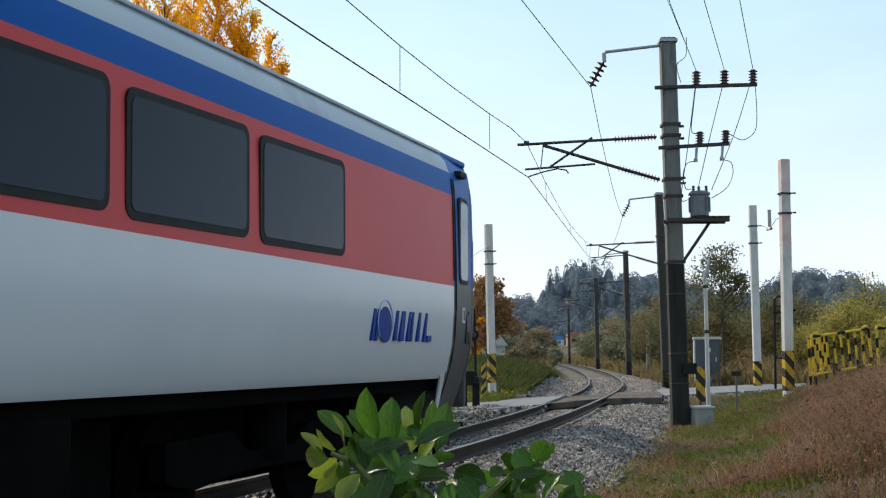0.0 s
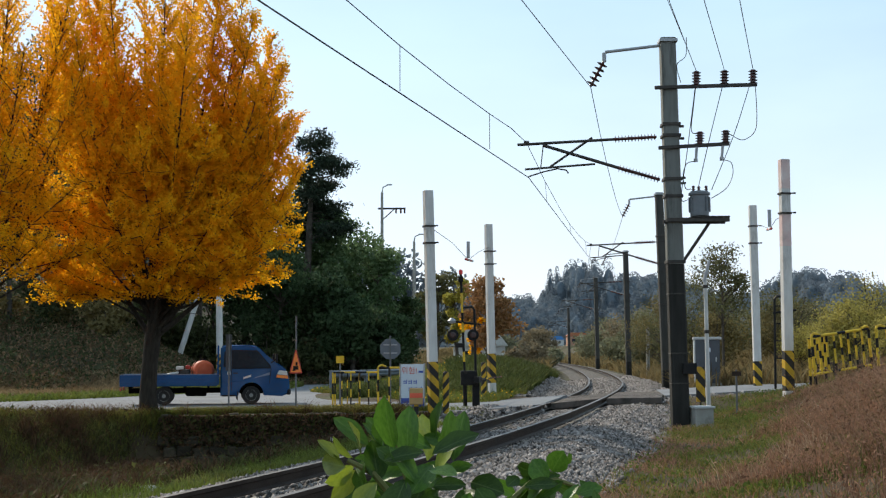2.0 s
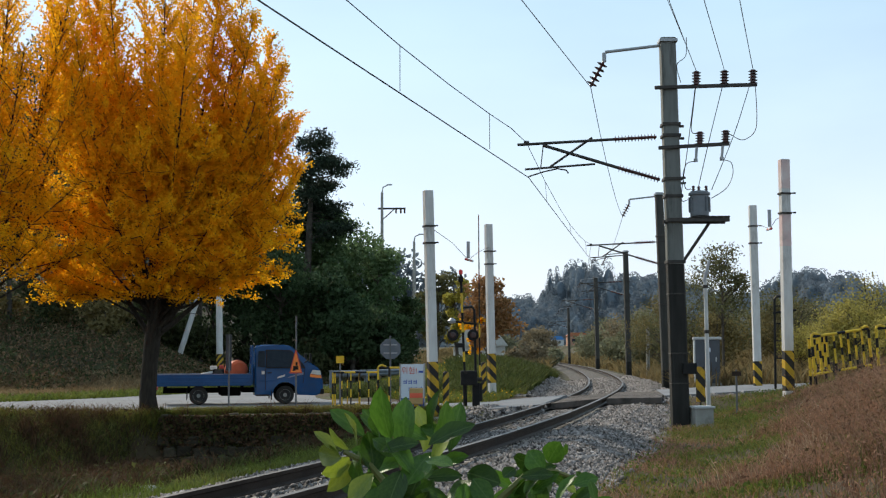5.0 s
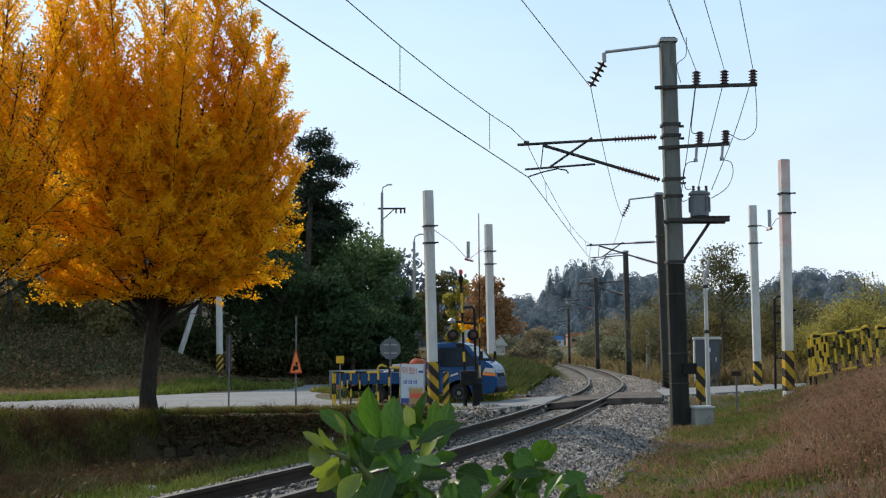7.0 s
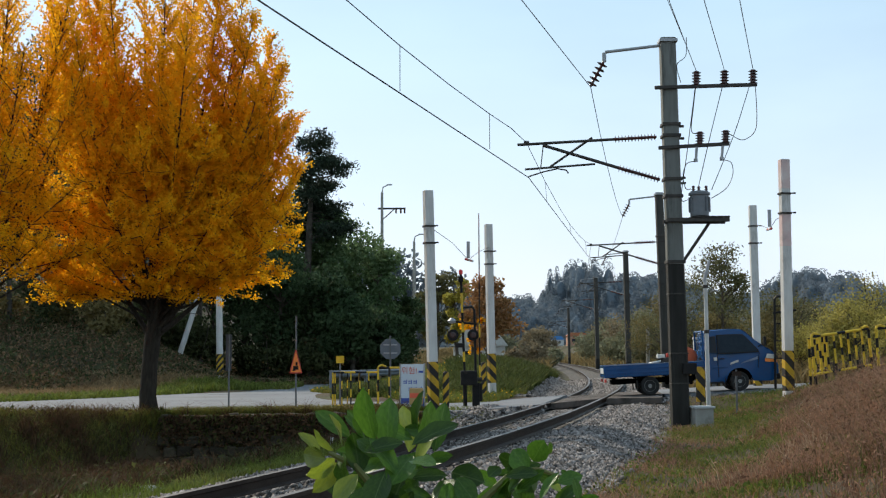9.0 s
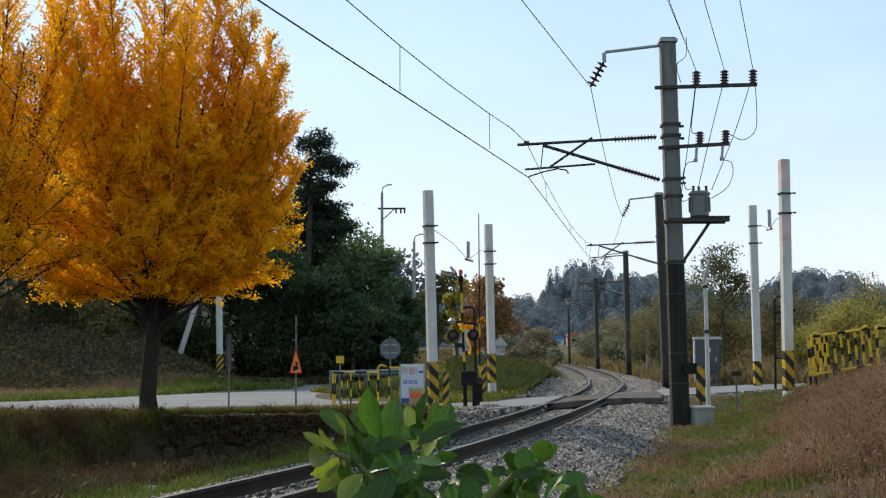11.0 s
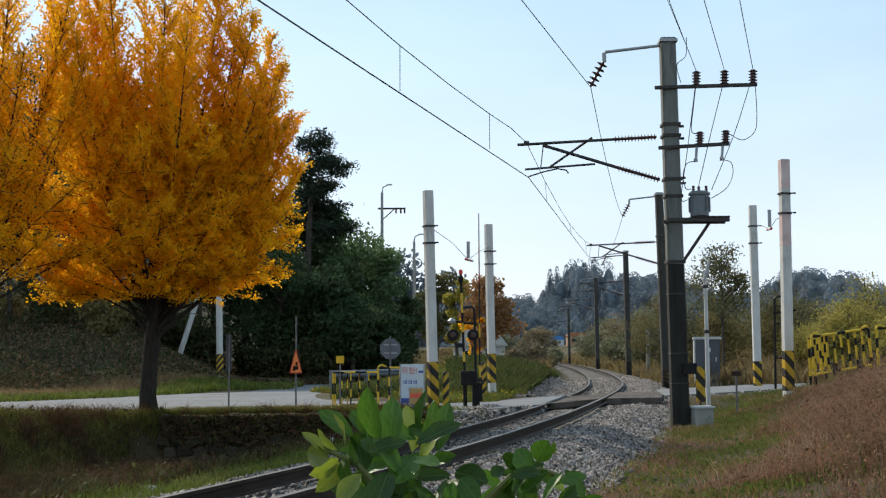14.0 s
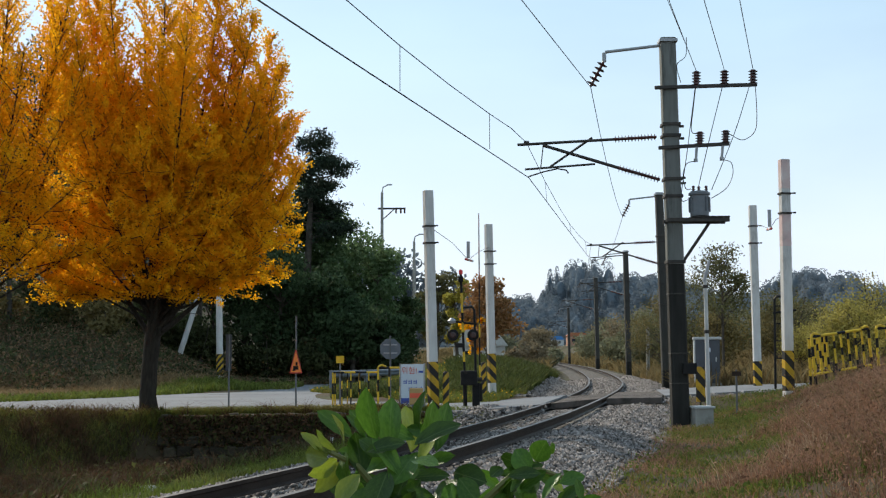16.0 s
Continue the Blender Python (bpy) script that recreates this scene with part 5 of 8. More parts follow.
        plate("door_seam", [(1.90, 0.62), (1.915, 0.62), (1.975, 1.07), (1.96, 1.07)], sgn, 0.003, M_RUBBER, thick=0.02)
        plate("crease", [(0.5, 0.685), (2.46, 0.70), (2.46, 0.72), (0.5, 0.705)], sgn, 0.012, M_TBLUE, thick=0.02)
        plate("door_stripe", [(1.12, 0.76), (1.36, 0.83), (1.36, 0.89), (1.14, 0.82)], sgn, 0.006, M_PALE, "pale slanted decal", 0.02)
        plate("door_stripe", [(1.42, 0.78), (1.92, 0.88), (1.92, 0.96), (1.50, 0.82)], sgn, 0.006, M_DULLBLUE, "faded blue decal", 0.02)
        plate("door_sticker", [(0.66, 0.90), (0.75, 0.90), (0.75, 0.99), (0.66, 0.99)], sgn, 0.006, M_PALE, "pale square sticker", 0.02)
        plate("headlight", [(2.14, 0.90), (2.46, 0.86), (2.44, 0.99), (2.20, 1.02)], sgn, 0.012, M_PALE, "clear pale headlight", 0.06)
        plate("indicator", [(2.12, 0.80), (2.48, 0.76), (2.465, 0.85), (2.13, 0.89)], sgn, 0.012, M_ORANGE, "orange indicator", 0.06)
        boxp("door_handle", cab, M_BLACK, (0.90, sgn * (w(0.93) + 0.012), 0.94), (0.13, 0.03, 0.035), 0.008)
        mir = tubep("mirror_arm", cab, M_BLACK, (1.96, sgn * 0.78, 1.24), (2.10, sgn * 0.92, 1.36), 0.014)
        boxp("mirror", mir, M_BLACK, (2.12, sgn * 0.94, 1.38), (0.07, 0.15, 0.27), 0.025)
        boxp("mud_guard", t, M_BLACK, (0.96, sgn * 0.70, 0.26), (0.03, 0.2, 0.26), 0.006)
        boxp("side_step", t, M_BLACK, (0.70, sgn * 0.70, 0.27), (0.42, 0.16, 0.05), 0.01)
    boxp("wheel_housing", cab, M_UNDER, (1.37, 0, 0.47), (0.70, 1.26, 0.30), 0.02)
    boxp("bumper", cab, M_BLACK, (2.50, 0, 0.36), (0.12, 1.36, 0.17), 0.04)
    boxp("grille", cab, M_BLACK, (2.50, 0, 0.80), (0.05, 0.74, 0.12), 0.01)
    boxp("wiper_panel", cab, M_BLACK, (2.07, 0, 1.265), (0.10, 1.30, 0.02), 0.006)
    # bed with drop sides
    bed = boxp("bed_floor", t, M_TBLUE, (-1.06, 0, 0.60), (2.84, 1.62, 0.08), 0.01, "blue steel cargo bed")
    for sgn in (1, -1):
        board = boxp("side_board", bed, M_TBLUE, (-1.06, sgn * 0.81, 0.74), (2.84, 0.04, 0.33), 0.012)
        for k in range(2):
            boxp("pressed_rib", board, M_TBLUE, (-1.06, sgn * 0.833, 0.68 + 0.12 * k), (2.78, 0.02, 0.05), 0.008)
        boxp("top_rail", board, M_DULLBLUE, (-1.06, sgn * 0.81, 0.912), (2.84, 0.055, 0.02), 0.005, "worn pale top edge")
        for x in (-2.2, -1.06, 0.1):
            boxp("latch", board, M_TBLUE, (x, sgn * 0.84, 0.62), (0.05, 0.03, 0.12), 0.005)
        for x in (-2.2, -1.5, -0.6, 0.1):
            boxp("cross_bearer", bed, M_UNDER, (x, sgn * 0.55, 0.53), (0.06, 0.5, 0.07), 0.005)
    tail = boxp("tailboard", bed, M_TBLUE, (-2.47, 0, 0.74), (0.04, 1.60, 0.33), 0.012)
    boxp("tail_panel", tail, M_PALE, (-2.495, 0, 0.76), (0.012, 1.1, 0.16), 0.004, "pale panel on the tailboard")
    boxp("tail_lamp", t, M_RED, (-2.46, -0.66, 0.48), (0.05, 0.22, 0.09), 0.01)
    boxp("tail_lamp", t, M_RED, (-2.46, 0.66, 0.48), (0.05, 0.22, 0.09), 0.01)
    boxp("head_board", bed, M_TBLUE, (0.37, 0, 0.90), (0.04, 1.60, 0.62), 0.01)
    bm = bmesh.new()
    for y in (-0.74, 0.74):
        bm_tube(bm, (0.39, y, 0.6), (0.39, y, 1.76), 0.028)
    bm_tube(bm, (0.39, -0.74, 1.75), (0.39, 0.74, 1.75), 0.028)
    bm_tube(bm, (0.39, -0.74, 1.45), (0.39, 0.74, 1.45), 0.018)
    part("guard_frame", bm, M_TBLUE, bed)
    boxp("chassis", t, M_UNDER, (-0.2, 0, 0.42), (4.1, 0.8, 0.14), 0.02)
    boxp("fuel_tank", t, M_UNDER, (-0.25, -0.55, 0.38), (0.6, 0.32, 0.24), 0.04)
    boxp("battery_box", t, M_UNDER, (-0.35, 0.55, 0.38), (0.5, 0.32, 0.24), 0.04)
    tubep("spare_wheel", t, M_TYRE, (-1.95, 0, 0.36), (-1.95, 0, 0.50), 0.26)
    for sgn in (1, -1):
        boxp("rear_flap", t, M_RUBBER, (-1.55, sgn * 0.66, 0.30), (0.02, 0.28, 0.30), 0.005)
    wheels = []
    for x in (-1.20, 1.37):
        for sgn in (1, -1):
            wh = new("wheel")
            wh.parent = t
            wh.matrix_basis = pose(x, sgn * 0.70, 0.275)
            bm = bmesh.new()
            bm_lathe(bm, [(0.16, -0.085), (0.245, -0.095), (0.27, -0.07), (0.275, 0), (0.27, 0.07), (0.245, 0.095), (0.16, 0.085)], pose(0, 0, 0, 90, 0, 0), 28)
            part("tyre", bm, M_TYRE, wh, smooth=True)
            bm = bmesh.new()
            bm_lathe(bm, [(0.02, -0.09), (0.055, -0.09), (0.07, -0.065), (0.12, -0.05), (0.165, -0.09), (0.17, 0), (0.165, 0.09), (0.12, 0.05), (0.07, 0.065), (0.055, 0.09), (0.02, 0.09)], pose(0, 0, 0, 90, 0, 0), 20)
            rim = part("rim", bm, M_RIM, wh, "dull grey steel rim", smooth=True)
            for k in range(6):
                bm = bmesh.new()
                for side in (-1, 1):
                    bm_tube(bm, (0.115 * math.cos(k * 1.047), side * 0.048, 0.115 * math.sin(k * 1.047)), (0.115 * math.cos(k * 1.047), side * 0.062, 0.115 * math.sin(k * 1.047)), 0.024, seg=8)
                part("rim_hole", bm, M_RUBBER, rim)
            wheels.append((wh, x, sgn))
    # load
    bm = bmesh.new()
    bm_lathe(bm, [(0.05, -0.40), (0.22, -0.38), (0.30, -0.30), (0.315, -0.1), (0.315, 0.1), (0.30, 0.30), (0.22, 0.38), (0.05, 0.40)], pose(-0.08, -0.1, 1.02, 90, 0, 12), 24)
    tank = part("tank", bm, M_TANK, bed, "orange-red plastic spray tank", smooth=True)
    tubep("tank_cap", tank, M_BLACK, (-0.08, -0.1, 1.32), (-0.08, -0.1, 1.38), 0.09)
    for dy in (-0.2, 0.2):
        bm = bmesh.new()
        bm_path(bm, [(-0.08 + 0.32 * math.cos(radians(q)), -0.1 + dy, 1.02 + 0.32 * math.sin(radians(q))) for q in range(-30, 211, 15)], 0.012, 6)
        part("tank_strap", bm, M_BLACK, tank, "dark strap")
    eng = boxp("sprayer_engine", bed, M_BLACK, (-0.62, -0.15, 0.86), (0.36, 0.42, 0.40), 0.05, "black sprayer engine")
    tubep("flywheel", eng, M_STEELD, (-0.62, -0.40, 0.92), (-0.62, -0.34, 0.92), 0.14)
    boxp("engine_cover", eng, M_PALE, (-0.76, -0.1, 1.10), (0.22, 0.30, 0.12), 0.03, "pale engine cover")
    boxp("fuel_can", eng, M_RED, (-0.52, -0.05, 1.12), (0.14, 0.22, 0.12), 0.03, "red fuel can")
    bm = bmesh.new()
    bm_path(bm, [(-0.95 + 0.17 * math.cos(k * 0.5), -0.2 + 0.26 * math.sin(k * 0.5), 0.68 + 0.012 * k) for k in range(26)], 0.03, 6)
    part("hose_coil", bm, M_PALE, bed, "pale coiled hose", smooth=True)
    boxp("sack", bed, M_PALE, (-2.20, -0.2, 0.78), (0.32, 0.7, 0.26), 0.09, "pale sack")
    return t, wheels


# ---- plants ----
def leaf_quads(centers, size, rng, up=0.0, aspect=0.6, along=None):
    """Small pointed leaves as four-sided faces, turned every way."""
    n = len(centers)
    a = rng.normal(size=(n, 3))
    if along is not None:
        a = a * 0.55 + along
    a[:, 2] += up
    a /= np.linalg.norm(a, axis=1)[:, None] + 1e-9
    b = rng.normal(size=(n, 3))
    b -= a * (a * b).sum(1)[:, None]
    b /= np.linalg.norm(b, axis=1)[:, None] + 1e-9
    s = (np.asarray(size) * np.ones(n))[:, None]
    v = np.stack([centers - a * s * 0.5, centers + b * s * aspect * 0.5 + a * s * 0.08, centers + a * s * 0.5, centers - b * s * aspect * 0.5 + a * s * 0.08], 1)
    return v.reshape(-1, 3)


def quad_mesh(name, v, material):
    n = len(v) // 4
    me = bpy.data.meshes.new(name)
    me.vertices.add(len(v))
    me.vertices.foreach_set("co", np.asarray(v, np.float32).ravel())
    me.loops.add(len(v))
    me.loops.foreach_set("vertex_index", np.arange(len(v), dtype=np.int32))
    me.polygons.add(n)
    me.polygons.foreach_set("loop_start", np.arange(0, len(v), 4, dtype=np.int32))
    me.update(calc_edges=True)
    me.materials.append(material)
    return me


def leaf_part(name, v, material, parent, label=""):
    ob = new(name, quad_mesh(name, v, material))
    ob.parent = parent
    return tagged(ob, label)


def build_ginkgo(m, tips, low_tips, label, seed, leaves=60):
    """Upright plumes that fork from one trunk, each feathered with twigs and small leaves. tips: local (x, y, z)."""
    rng = np.random.default_rng(seed)
    tree = thing("ginkgo_tree", m, label, "tree", "golden ginkgo trees")
    bm = bmesh.new()
    bm_path(bm, [(0.08, 0, -0.7), (0.0, 0, -0.1), (-0.06, 0, 0.5), (-0.02, 0.02, 1.3), (0.06, 0, 2.1), (0.15, 0, 2.7)], [0.36, 0.27, 0.215, 0.20, 0.21, 0.16], 12)
    part("trunk", bm, M_GBARK, tree, "dark furrowed trunk", smooth=True)
    bm = bmesh.new()
    cs, al = [], []
    for tip, kind in [(t, 1) for t in tips] + [(t, 0) for t in low_tips]:
        tip = np.array(tip, float)
        base = np.array((0.1 + rng.normal() * 0.08, rng.normal() * 0.08, rng.uniform(1.7, 2.6) if kind else rng.uniform(2.3, 3.4)))
        mid = np.array((tip[0] * (0.68 if kind else 0.55), tip[1] * (0.68 if kind else 0.55), base[2] + (tip[2] - base[2]) * (0.42 if kind else 0.50)))
        ts = np.linspace(0, 1, 9)[:, None]
        pts = (1 - ts) ** 2 * base + 2 * ts * (1 - ts) * mid + ts ** 2 * tip
        r0 = 0.075 if kind else 0.04
        bm_path(bm, pts, [max(r0 * (1 - 0.93 * t), 0.008) for t in ts[:, 0]], 6)
        span = np.linalg.norm(tip - base)
        ntw = int(span * (17 if kind else 15))
        for k in range(ntw):
            t = rng.uniform(0.30 if kind else 0.42, 1.0)
            p = (1 - t) ** 2 * base + 2 * t * (1 - t) * mid + t ** 2 * tip
            phi = rng.uniform(0, 2 * math.pi)
            L = (1.75 if kind else 1.35) * (1 - t) ** 0.7 + 0.30
            L *= rng.uniform(0.55, 1.15)
            d = np.array((math.cos(phi), math.sin(phi), rng.uniform(0.75, 1.9) if kind else rng.uniform(-0.35, 1.0)))
            d /= np.linalg.norm(d)
            if rng.random() < 0.35:
                bm_path(bm, [p, p + d * L * 0.55, p + d * L * 0.95 + np.array((0, 0, 0.08 * L))], [0.014, 0.009, 0.004], 3)
            nl = int(leaves * L * rng.uniform(0.6, 1.2))
            u = rng.uniform(0.12, 1.05, nl)[:, None]
            c = p + d * L * u + np.array((0, 0, 0.1)) * L * u ** 2 + rng.normal(size=(nl, 3)) * (0.022 + 0.028 * u)
            cs.append(c)
            al.append(np.tile(d, (nl, 1)))
    part("branchwork", bm, M_GBARK, tree, "dark ascending limbs and twigs", smooth=True)
    cs, al = np.concatenate(cs), np.concatenate(al)
    bare = cs[:, 2] < 2.55 + 0.35 * np.sin(cs[:, 0] * 2.6 + seed) + 0.85 * np.exp(-((cs[:, 0] - 0.1) / 0.55) ** 2) + rng.normal(size=len(cs)) * 0.12
    cs, al = cs[~bare], al[~bare]
    leaf_part("crown", leaf_quads(cs, rng.uniform(0.042, 0.086, len(cs)), rng, 0.0, 0.75, al * 0.9), M_GINKGO, tree, "dense golden-orange autumn leaves")
    return tree


def build_tree(m, height, radius, z0, material, bark, label, seed, n=5000, size=0.3, lobes=16, name="tree", squash=1.0, group="", open_=0.0, trunk_r=0.16, cone=0.0):
    rng = np.random.default_rng(seed)
    tree = thing(name, m, label, "tree" if name != "bush" else "bush", group)
    bm = bmesh.new()
    bend = rng.normal(size=2) * 0.25
    ztop = height * 0.85
    bm_path(bm, [(0, 0, -1.0), (0, 0, 0), (bend[0] * 0.4, bend[1] * 0.4, ztop * 0.4), (bend[0], bend[1], ztop * 0.75), (bend[0] * 1.2, bend[1] * 1.2, ztop)], [trunk_r * 1.25, trunk_r, trunk_r * 0.75, trunk_r * 0.4, 0.02], 8)
    cs = []
    mid = (z0 + height) / 2
    hz = (height - z0) / 2
    for k in range(lobes):
        while True:
            q = rng.uniform(-1, 1, 3)
            if np.linalg.norm(q) < 1:
                break
        narrow = 1 - cone * (q[2] * 0.5 + 0.5)
        c = np.array((q[0] * radius * 0.8 * narrow, q[1] * radius * 0.8 * narrow, mid + q[2] * hz * 0.82))
        r = radius * rng.uniform(0.28, 0.5) * (0.55 + 0.45 * narrow)
        zb = min(max(c[2] - radius * 0.5, height * 0.15), ztop * 0.95)
        bm_path(bm, [(bend[0] * 0.6, bend[1] * 0.6, zb), (c[0] * 0.55, c[1] * 0.55, (zb + c[2]) / 2), tuple(c)], [trunk_r * 0.4, trunk_r * 0.22, 0.012], 5)
        nn = int(n / lobes)
        d = rng.normal(size=(nn, 3))
        d /= np.linalg.norm(d, axis=1)[:, None]
        rad = r * rng.uniform(0.35, 1.12, nn) ** (0.5 if not open_ else 1.0)
        wob = 1 + 0.25 * np.sin(d[:, 0] * 5 + k) * np.sin(d[:, 1] * 6 + k * 2) + 0.15 * np.sin(d[:, 2] * 9 + k)
        p = c + d * (rad * wob)[:, None] * np.array((1, 1, 0.75 * squash))
        if open_:
            p = p[rng.random(len(p)) > open_]
        cs.append(p)
    part("trunk", bm, bark, tree, "", smooth=True)
    cs = np.concatenate(cs)
    leaf_part("crown", leaf_quads(cs, rng.uniform(0.6, 1.3, len(cs)) * size, rng, 0.1, 0.65), material, tree)
    return tree


def build_pine(m, height, label, seed, material=None, first=0.35, spread=2.2):
    rng = np.random.default_rng(seed)
    tree = thing("pine_tree", m, label, "tree")
    bm = bmesh.new()
    bm_path(bm, [(0, 0, -1), (0.1, 0, height * 0.4), (0.35, 0, height * 0.8), (0.3, 0, height)], [0.3, 0.24, 0.14, 0.03], 8)
    cs = []
    for k in range(26):
        t = rng.uniform(first, 1.0)
        phi = rng.uniform(0, 6.28)
        L = spread * (1.05 - t) ** 0.5 * rng.uniform(0.5, 1.1) + 0.3
        p = np.array((0.3 * t, 0, height * t))
        q = p + np.array((math.cos(phi) * L, math.sin(phi) * L, 0.25 * L))
        bm_path(bm, [p, (p + q) / 2 + np.array((0, 0, -0.1)), q], [0.07, 0.05, 0.015], 5)
        for j in range(6):
            c = p + (q - p) * rng.uniform(0.6, 1.05) + rng.normal(size=3) * 0.2
            cs.append(c + rng.normal(size=(110, 3)) * np.array((0.34, 0.34, 0.13)))
    part("trunk", bm, M_BARK, tree, "", smooth=True)
    cs = np.concatenate(cs)
    leaf_part("crown", leaf_quads(cs, rng.uniform(0.15, 0.34, len(cs)), rng, 0.3, 0.3), material or M_PINE, tree)
    return tree


def blades(name, label, xs, ys, h, material, seed, width=0.014, lean=0.35, dz=-0.02):
    """Grass blades, each a bent strip, rooted on the ground."""
    rng = np.random.default_rng(seed)
    n = len(xs)
    z = ground_z(xs, ys) + dz
    base = np.stack([xs, ys, z], -1)
    phi = rng.uniform(0, 2 * math.pi, n)
    side = np.stack([np.cos(phi), np.sin(phi), np.zeros(n)], -1) * (width * rng.uniform(0.6, 1.5, n))[:, None]
    ln = rng.normal(size=(n, 2)) * lean
    tip = base + np.stack([ln[:, 0] * h, ln[:, 1] * h, h], -1)
    midp = base + np.stack([ln[:, 0] * h * 0.3, ln[:, 1] * h * 0.3, h * 0.6], -1)
    fine = side * 0.12
    v = np.stack([base - side, base + side, midp + side * 0.7, midp - side * 0.7, midp - side * 0.7, midp + side * 0.7, tip + fine, tip - fine], 1).reshape(-1, 3)
    ob = new(name, quad_mesh(name, v, material))
    return tagged(ob, label, "grass", kind="stuff")


def lateral(x, y):
    tx = np.interp(y, TY, TX)
    sl = np.interp(y, SLOPE_Y, SLOPE_V)
    return (x - tx) / np.sqrt(1 + sl * sl)


def patchy(x, y, f, ph=0.0):
    return 0.5 + 0.5 * np.sin(x * f + ph) * np.sin(y * f * 0.8 + 1.7 * ph) * 0.6 + 0.2 * np.sin(x * f * 2.7 + y * f * 2.1 + ph)


def build_grass():
    rng = np.random.default_rng(21)
    # green verge right of the ballast and round the mast
    x, y = rng.uniform(1.0, 12, 220000), rng.uniform(10, 36, 220000)
    s = lateral(x, y)
    ok = (s > 2.5 + 0.4 * rng.random(len(s))) & (s < 6.8) & (rng.random(len(s)) < patchy(x, y, 1.6) * (1 - 0.5 * smooth(5.0, 6.6, s)))
    x, y = x[ok], y[ok]
    mixv = patchy(x, y, 1.3, 2.2) * 0.8 + rng.random(len(x)) * 0.4 + 0.30 * (1 - smooth(2.7, 4.0, lateral(x, y))) - 0.12 * smooth(22, 27, y)
    for lo, hi, mm, label, sd in ((-9, 0.52, M_VERGE, "short green grass beside the ballast", 1), (0.52, 0.72, M_YGRASS, "yellowing grass beside the ballast", 24), (0.72, 9, M_DRY, "brown dying grass beside the ballast", 25)):
        sel = (mixv >= lo) & (mixv < hi)
        blades("verge_grass", label, x[sel], y[sel], rng.uniform(0.03, 0.17, sel.sum()), mm, sd, 0.006, 0.6)
    pick = rng.random(len(x)) < 0.25
    c = np.stack([x[pick], y[pick], ground_z(x[pick], y[pick]) + rng.uniform(0.0, 0.12, pick.sum())], -1)
    ob = new("verge_weeds", quad_mesh("verge_weeds", leaf_quads(c, rng.uniform(0.02, 0.07, len(c)), rng, 0.1, 0.6), M_VERGE))
    tagged(ob, "small broad green weeds in the verge", "weeds", kind="stuff")
    # brown dry grass on the bank in the foreground
    y = 6.5 + 24.5 * rng.random(330000) ** 0.8
    x = y * rng.uniform(0.10, 0.39, len(y))
    s = lateral(x, y)
    ok = (s > 4.0 + 2.0 * patchy(x, y, 0.9, 2.0) + 0.35 * np.sin(x * 2.9 + y) + np.abs(rng.normal(size=len(s))) * 0.8) & (x / y < 0.40)
    x, y, s = x[ok], y[ok], s[ok]
    clump = np.clip(patchy(x, y, 2.3, 0.6) * 0.7 + patchy(x, y, 5.1, 1.9) * 0.5, 0, 1.4)
    h = rng.uniform(0.05, 0.24, len(x)) + (0.30 + 0.55 * smooth(5.0, 8.0, s)) * rng.uniform(0.05, 1.0, len(x)) ** 2 * clump
    h *= 1 - 0.55 * smooth(20, 27, y)
    mixv = patchy(x, y, 1.1, 4.0) * 0.75 + rng.random(len(x)) * 0.5
    for lo, hi, mm, label, sd in ((-9, 0.34, M_OLIVEG, "olive and fading green grass among dry grass", 2), (0.34, 0.92, M_DRY, "tangled reddish-brown dry grass on the bank", 22), (0.92, 9, M_STRAWB, "pale straw-brown dry grass on the bank", 23)):
        sel = (mixv >= lo) & (mixv < hi)
        blades("dry_grass", label, x[sel], y[sel], h[sel], mm, sd, 0.0042, 0.45)
    # dead leaves caught in the grass
    pick = rng.random(len(x)) < 0.6
    c = np.stack([x[pick], y[pick], ground_z(x[pick], y[pick]) + h[pick] * rng.random(pick.sum())], -1)
    ob = new("dead_leaves", quad_mesh("dead_leaves", leaf_quads(c, rng.uniform(0.02, 0.075, len(c)), rng, 0.1, 0.5), M_DEADLEAF))
    tagged(ob, "curled brown dead leaves in dry grass", "leaves", kind="stuff")
    # dead branching weeds that stand above the grass
    n = 420
    wy = rng.uniform(9, 29, n)
    wx = wy * rng.uniform(0.20, 0.37, n)
    keep = lateral(wx, wy) > 4.9 + 0.8 * rng.random(n)
    wx, wy = wx[keep], wy[keep]
    cs, st, sx2, sh2 = [], [], [], []
    for px, py in zip(wx, wy):
        hh = rng.uniform(0.25, 0.75)
        k = 34
        u = rng.random(k)
        ang = rng.uniform(0, 6.28, k)
        rad = 0.16 * u * rng.random(k) + 0.02
        g = float(ground_z(px, py))
        cs.append(np.stack([px + rad * np.cos(ang), py + rad * np.sin(ang), g + hh * (0.25 + 0.8 * u)], -1))
        for j in range(5):
            st.append((px + rng.normal() * 0.04, py + rng.normal() * 0.04, hh * rng.uniform(0.7, 1.1)))
    st = np.array(st)
    blades("weed_stalks", "thin brown stalks of dead weeds on the bank", st[:, 0], st[:, 1], st[:, 2], M_STALKBR, 41, 0.004, 0.28)
    cs = np.concatenate(cs)
    ob = new("weed_heads", quad_mesh("weed_heads", leaf_quads(cs, rng.uniform(0.02, 0.06, len(cs)), rng, 0.4, 0.35), M_DEADLEAF))
    tagged(ob, "withered heads of dead weeds on the bank", "weeds", kind="stuff")
    # pale seed heads
    x, y = rng.uniform(3, 10, 90), rng.uniform(13, 26, 90)
    s = lateral(x, y)
    ok = (s > 4.5) & (x / y < 0.36)
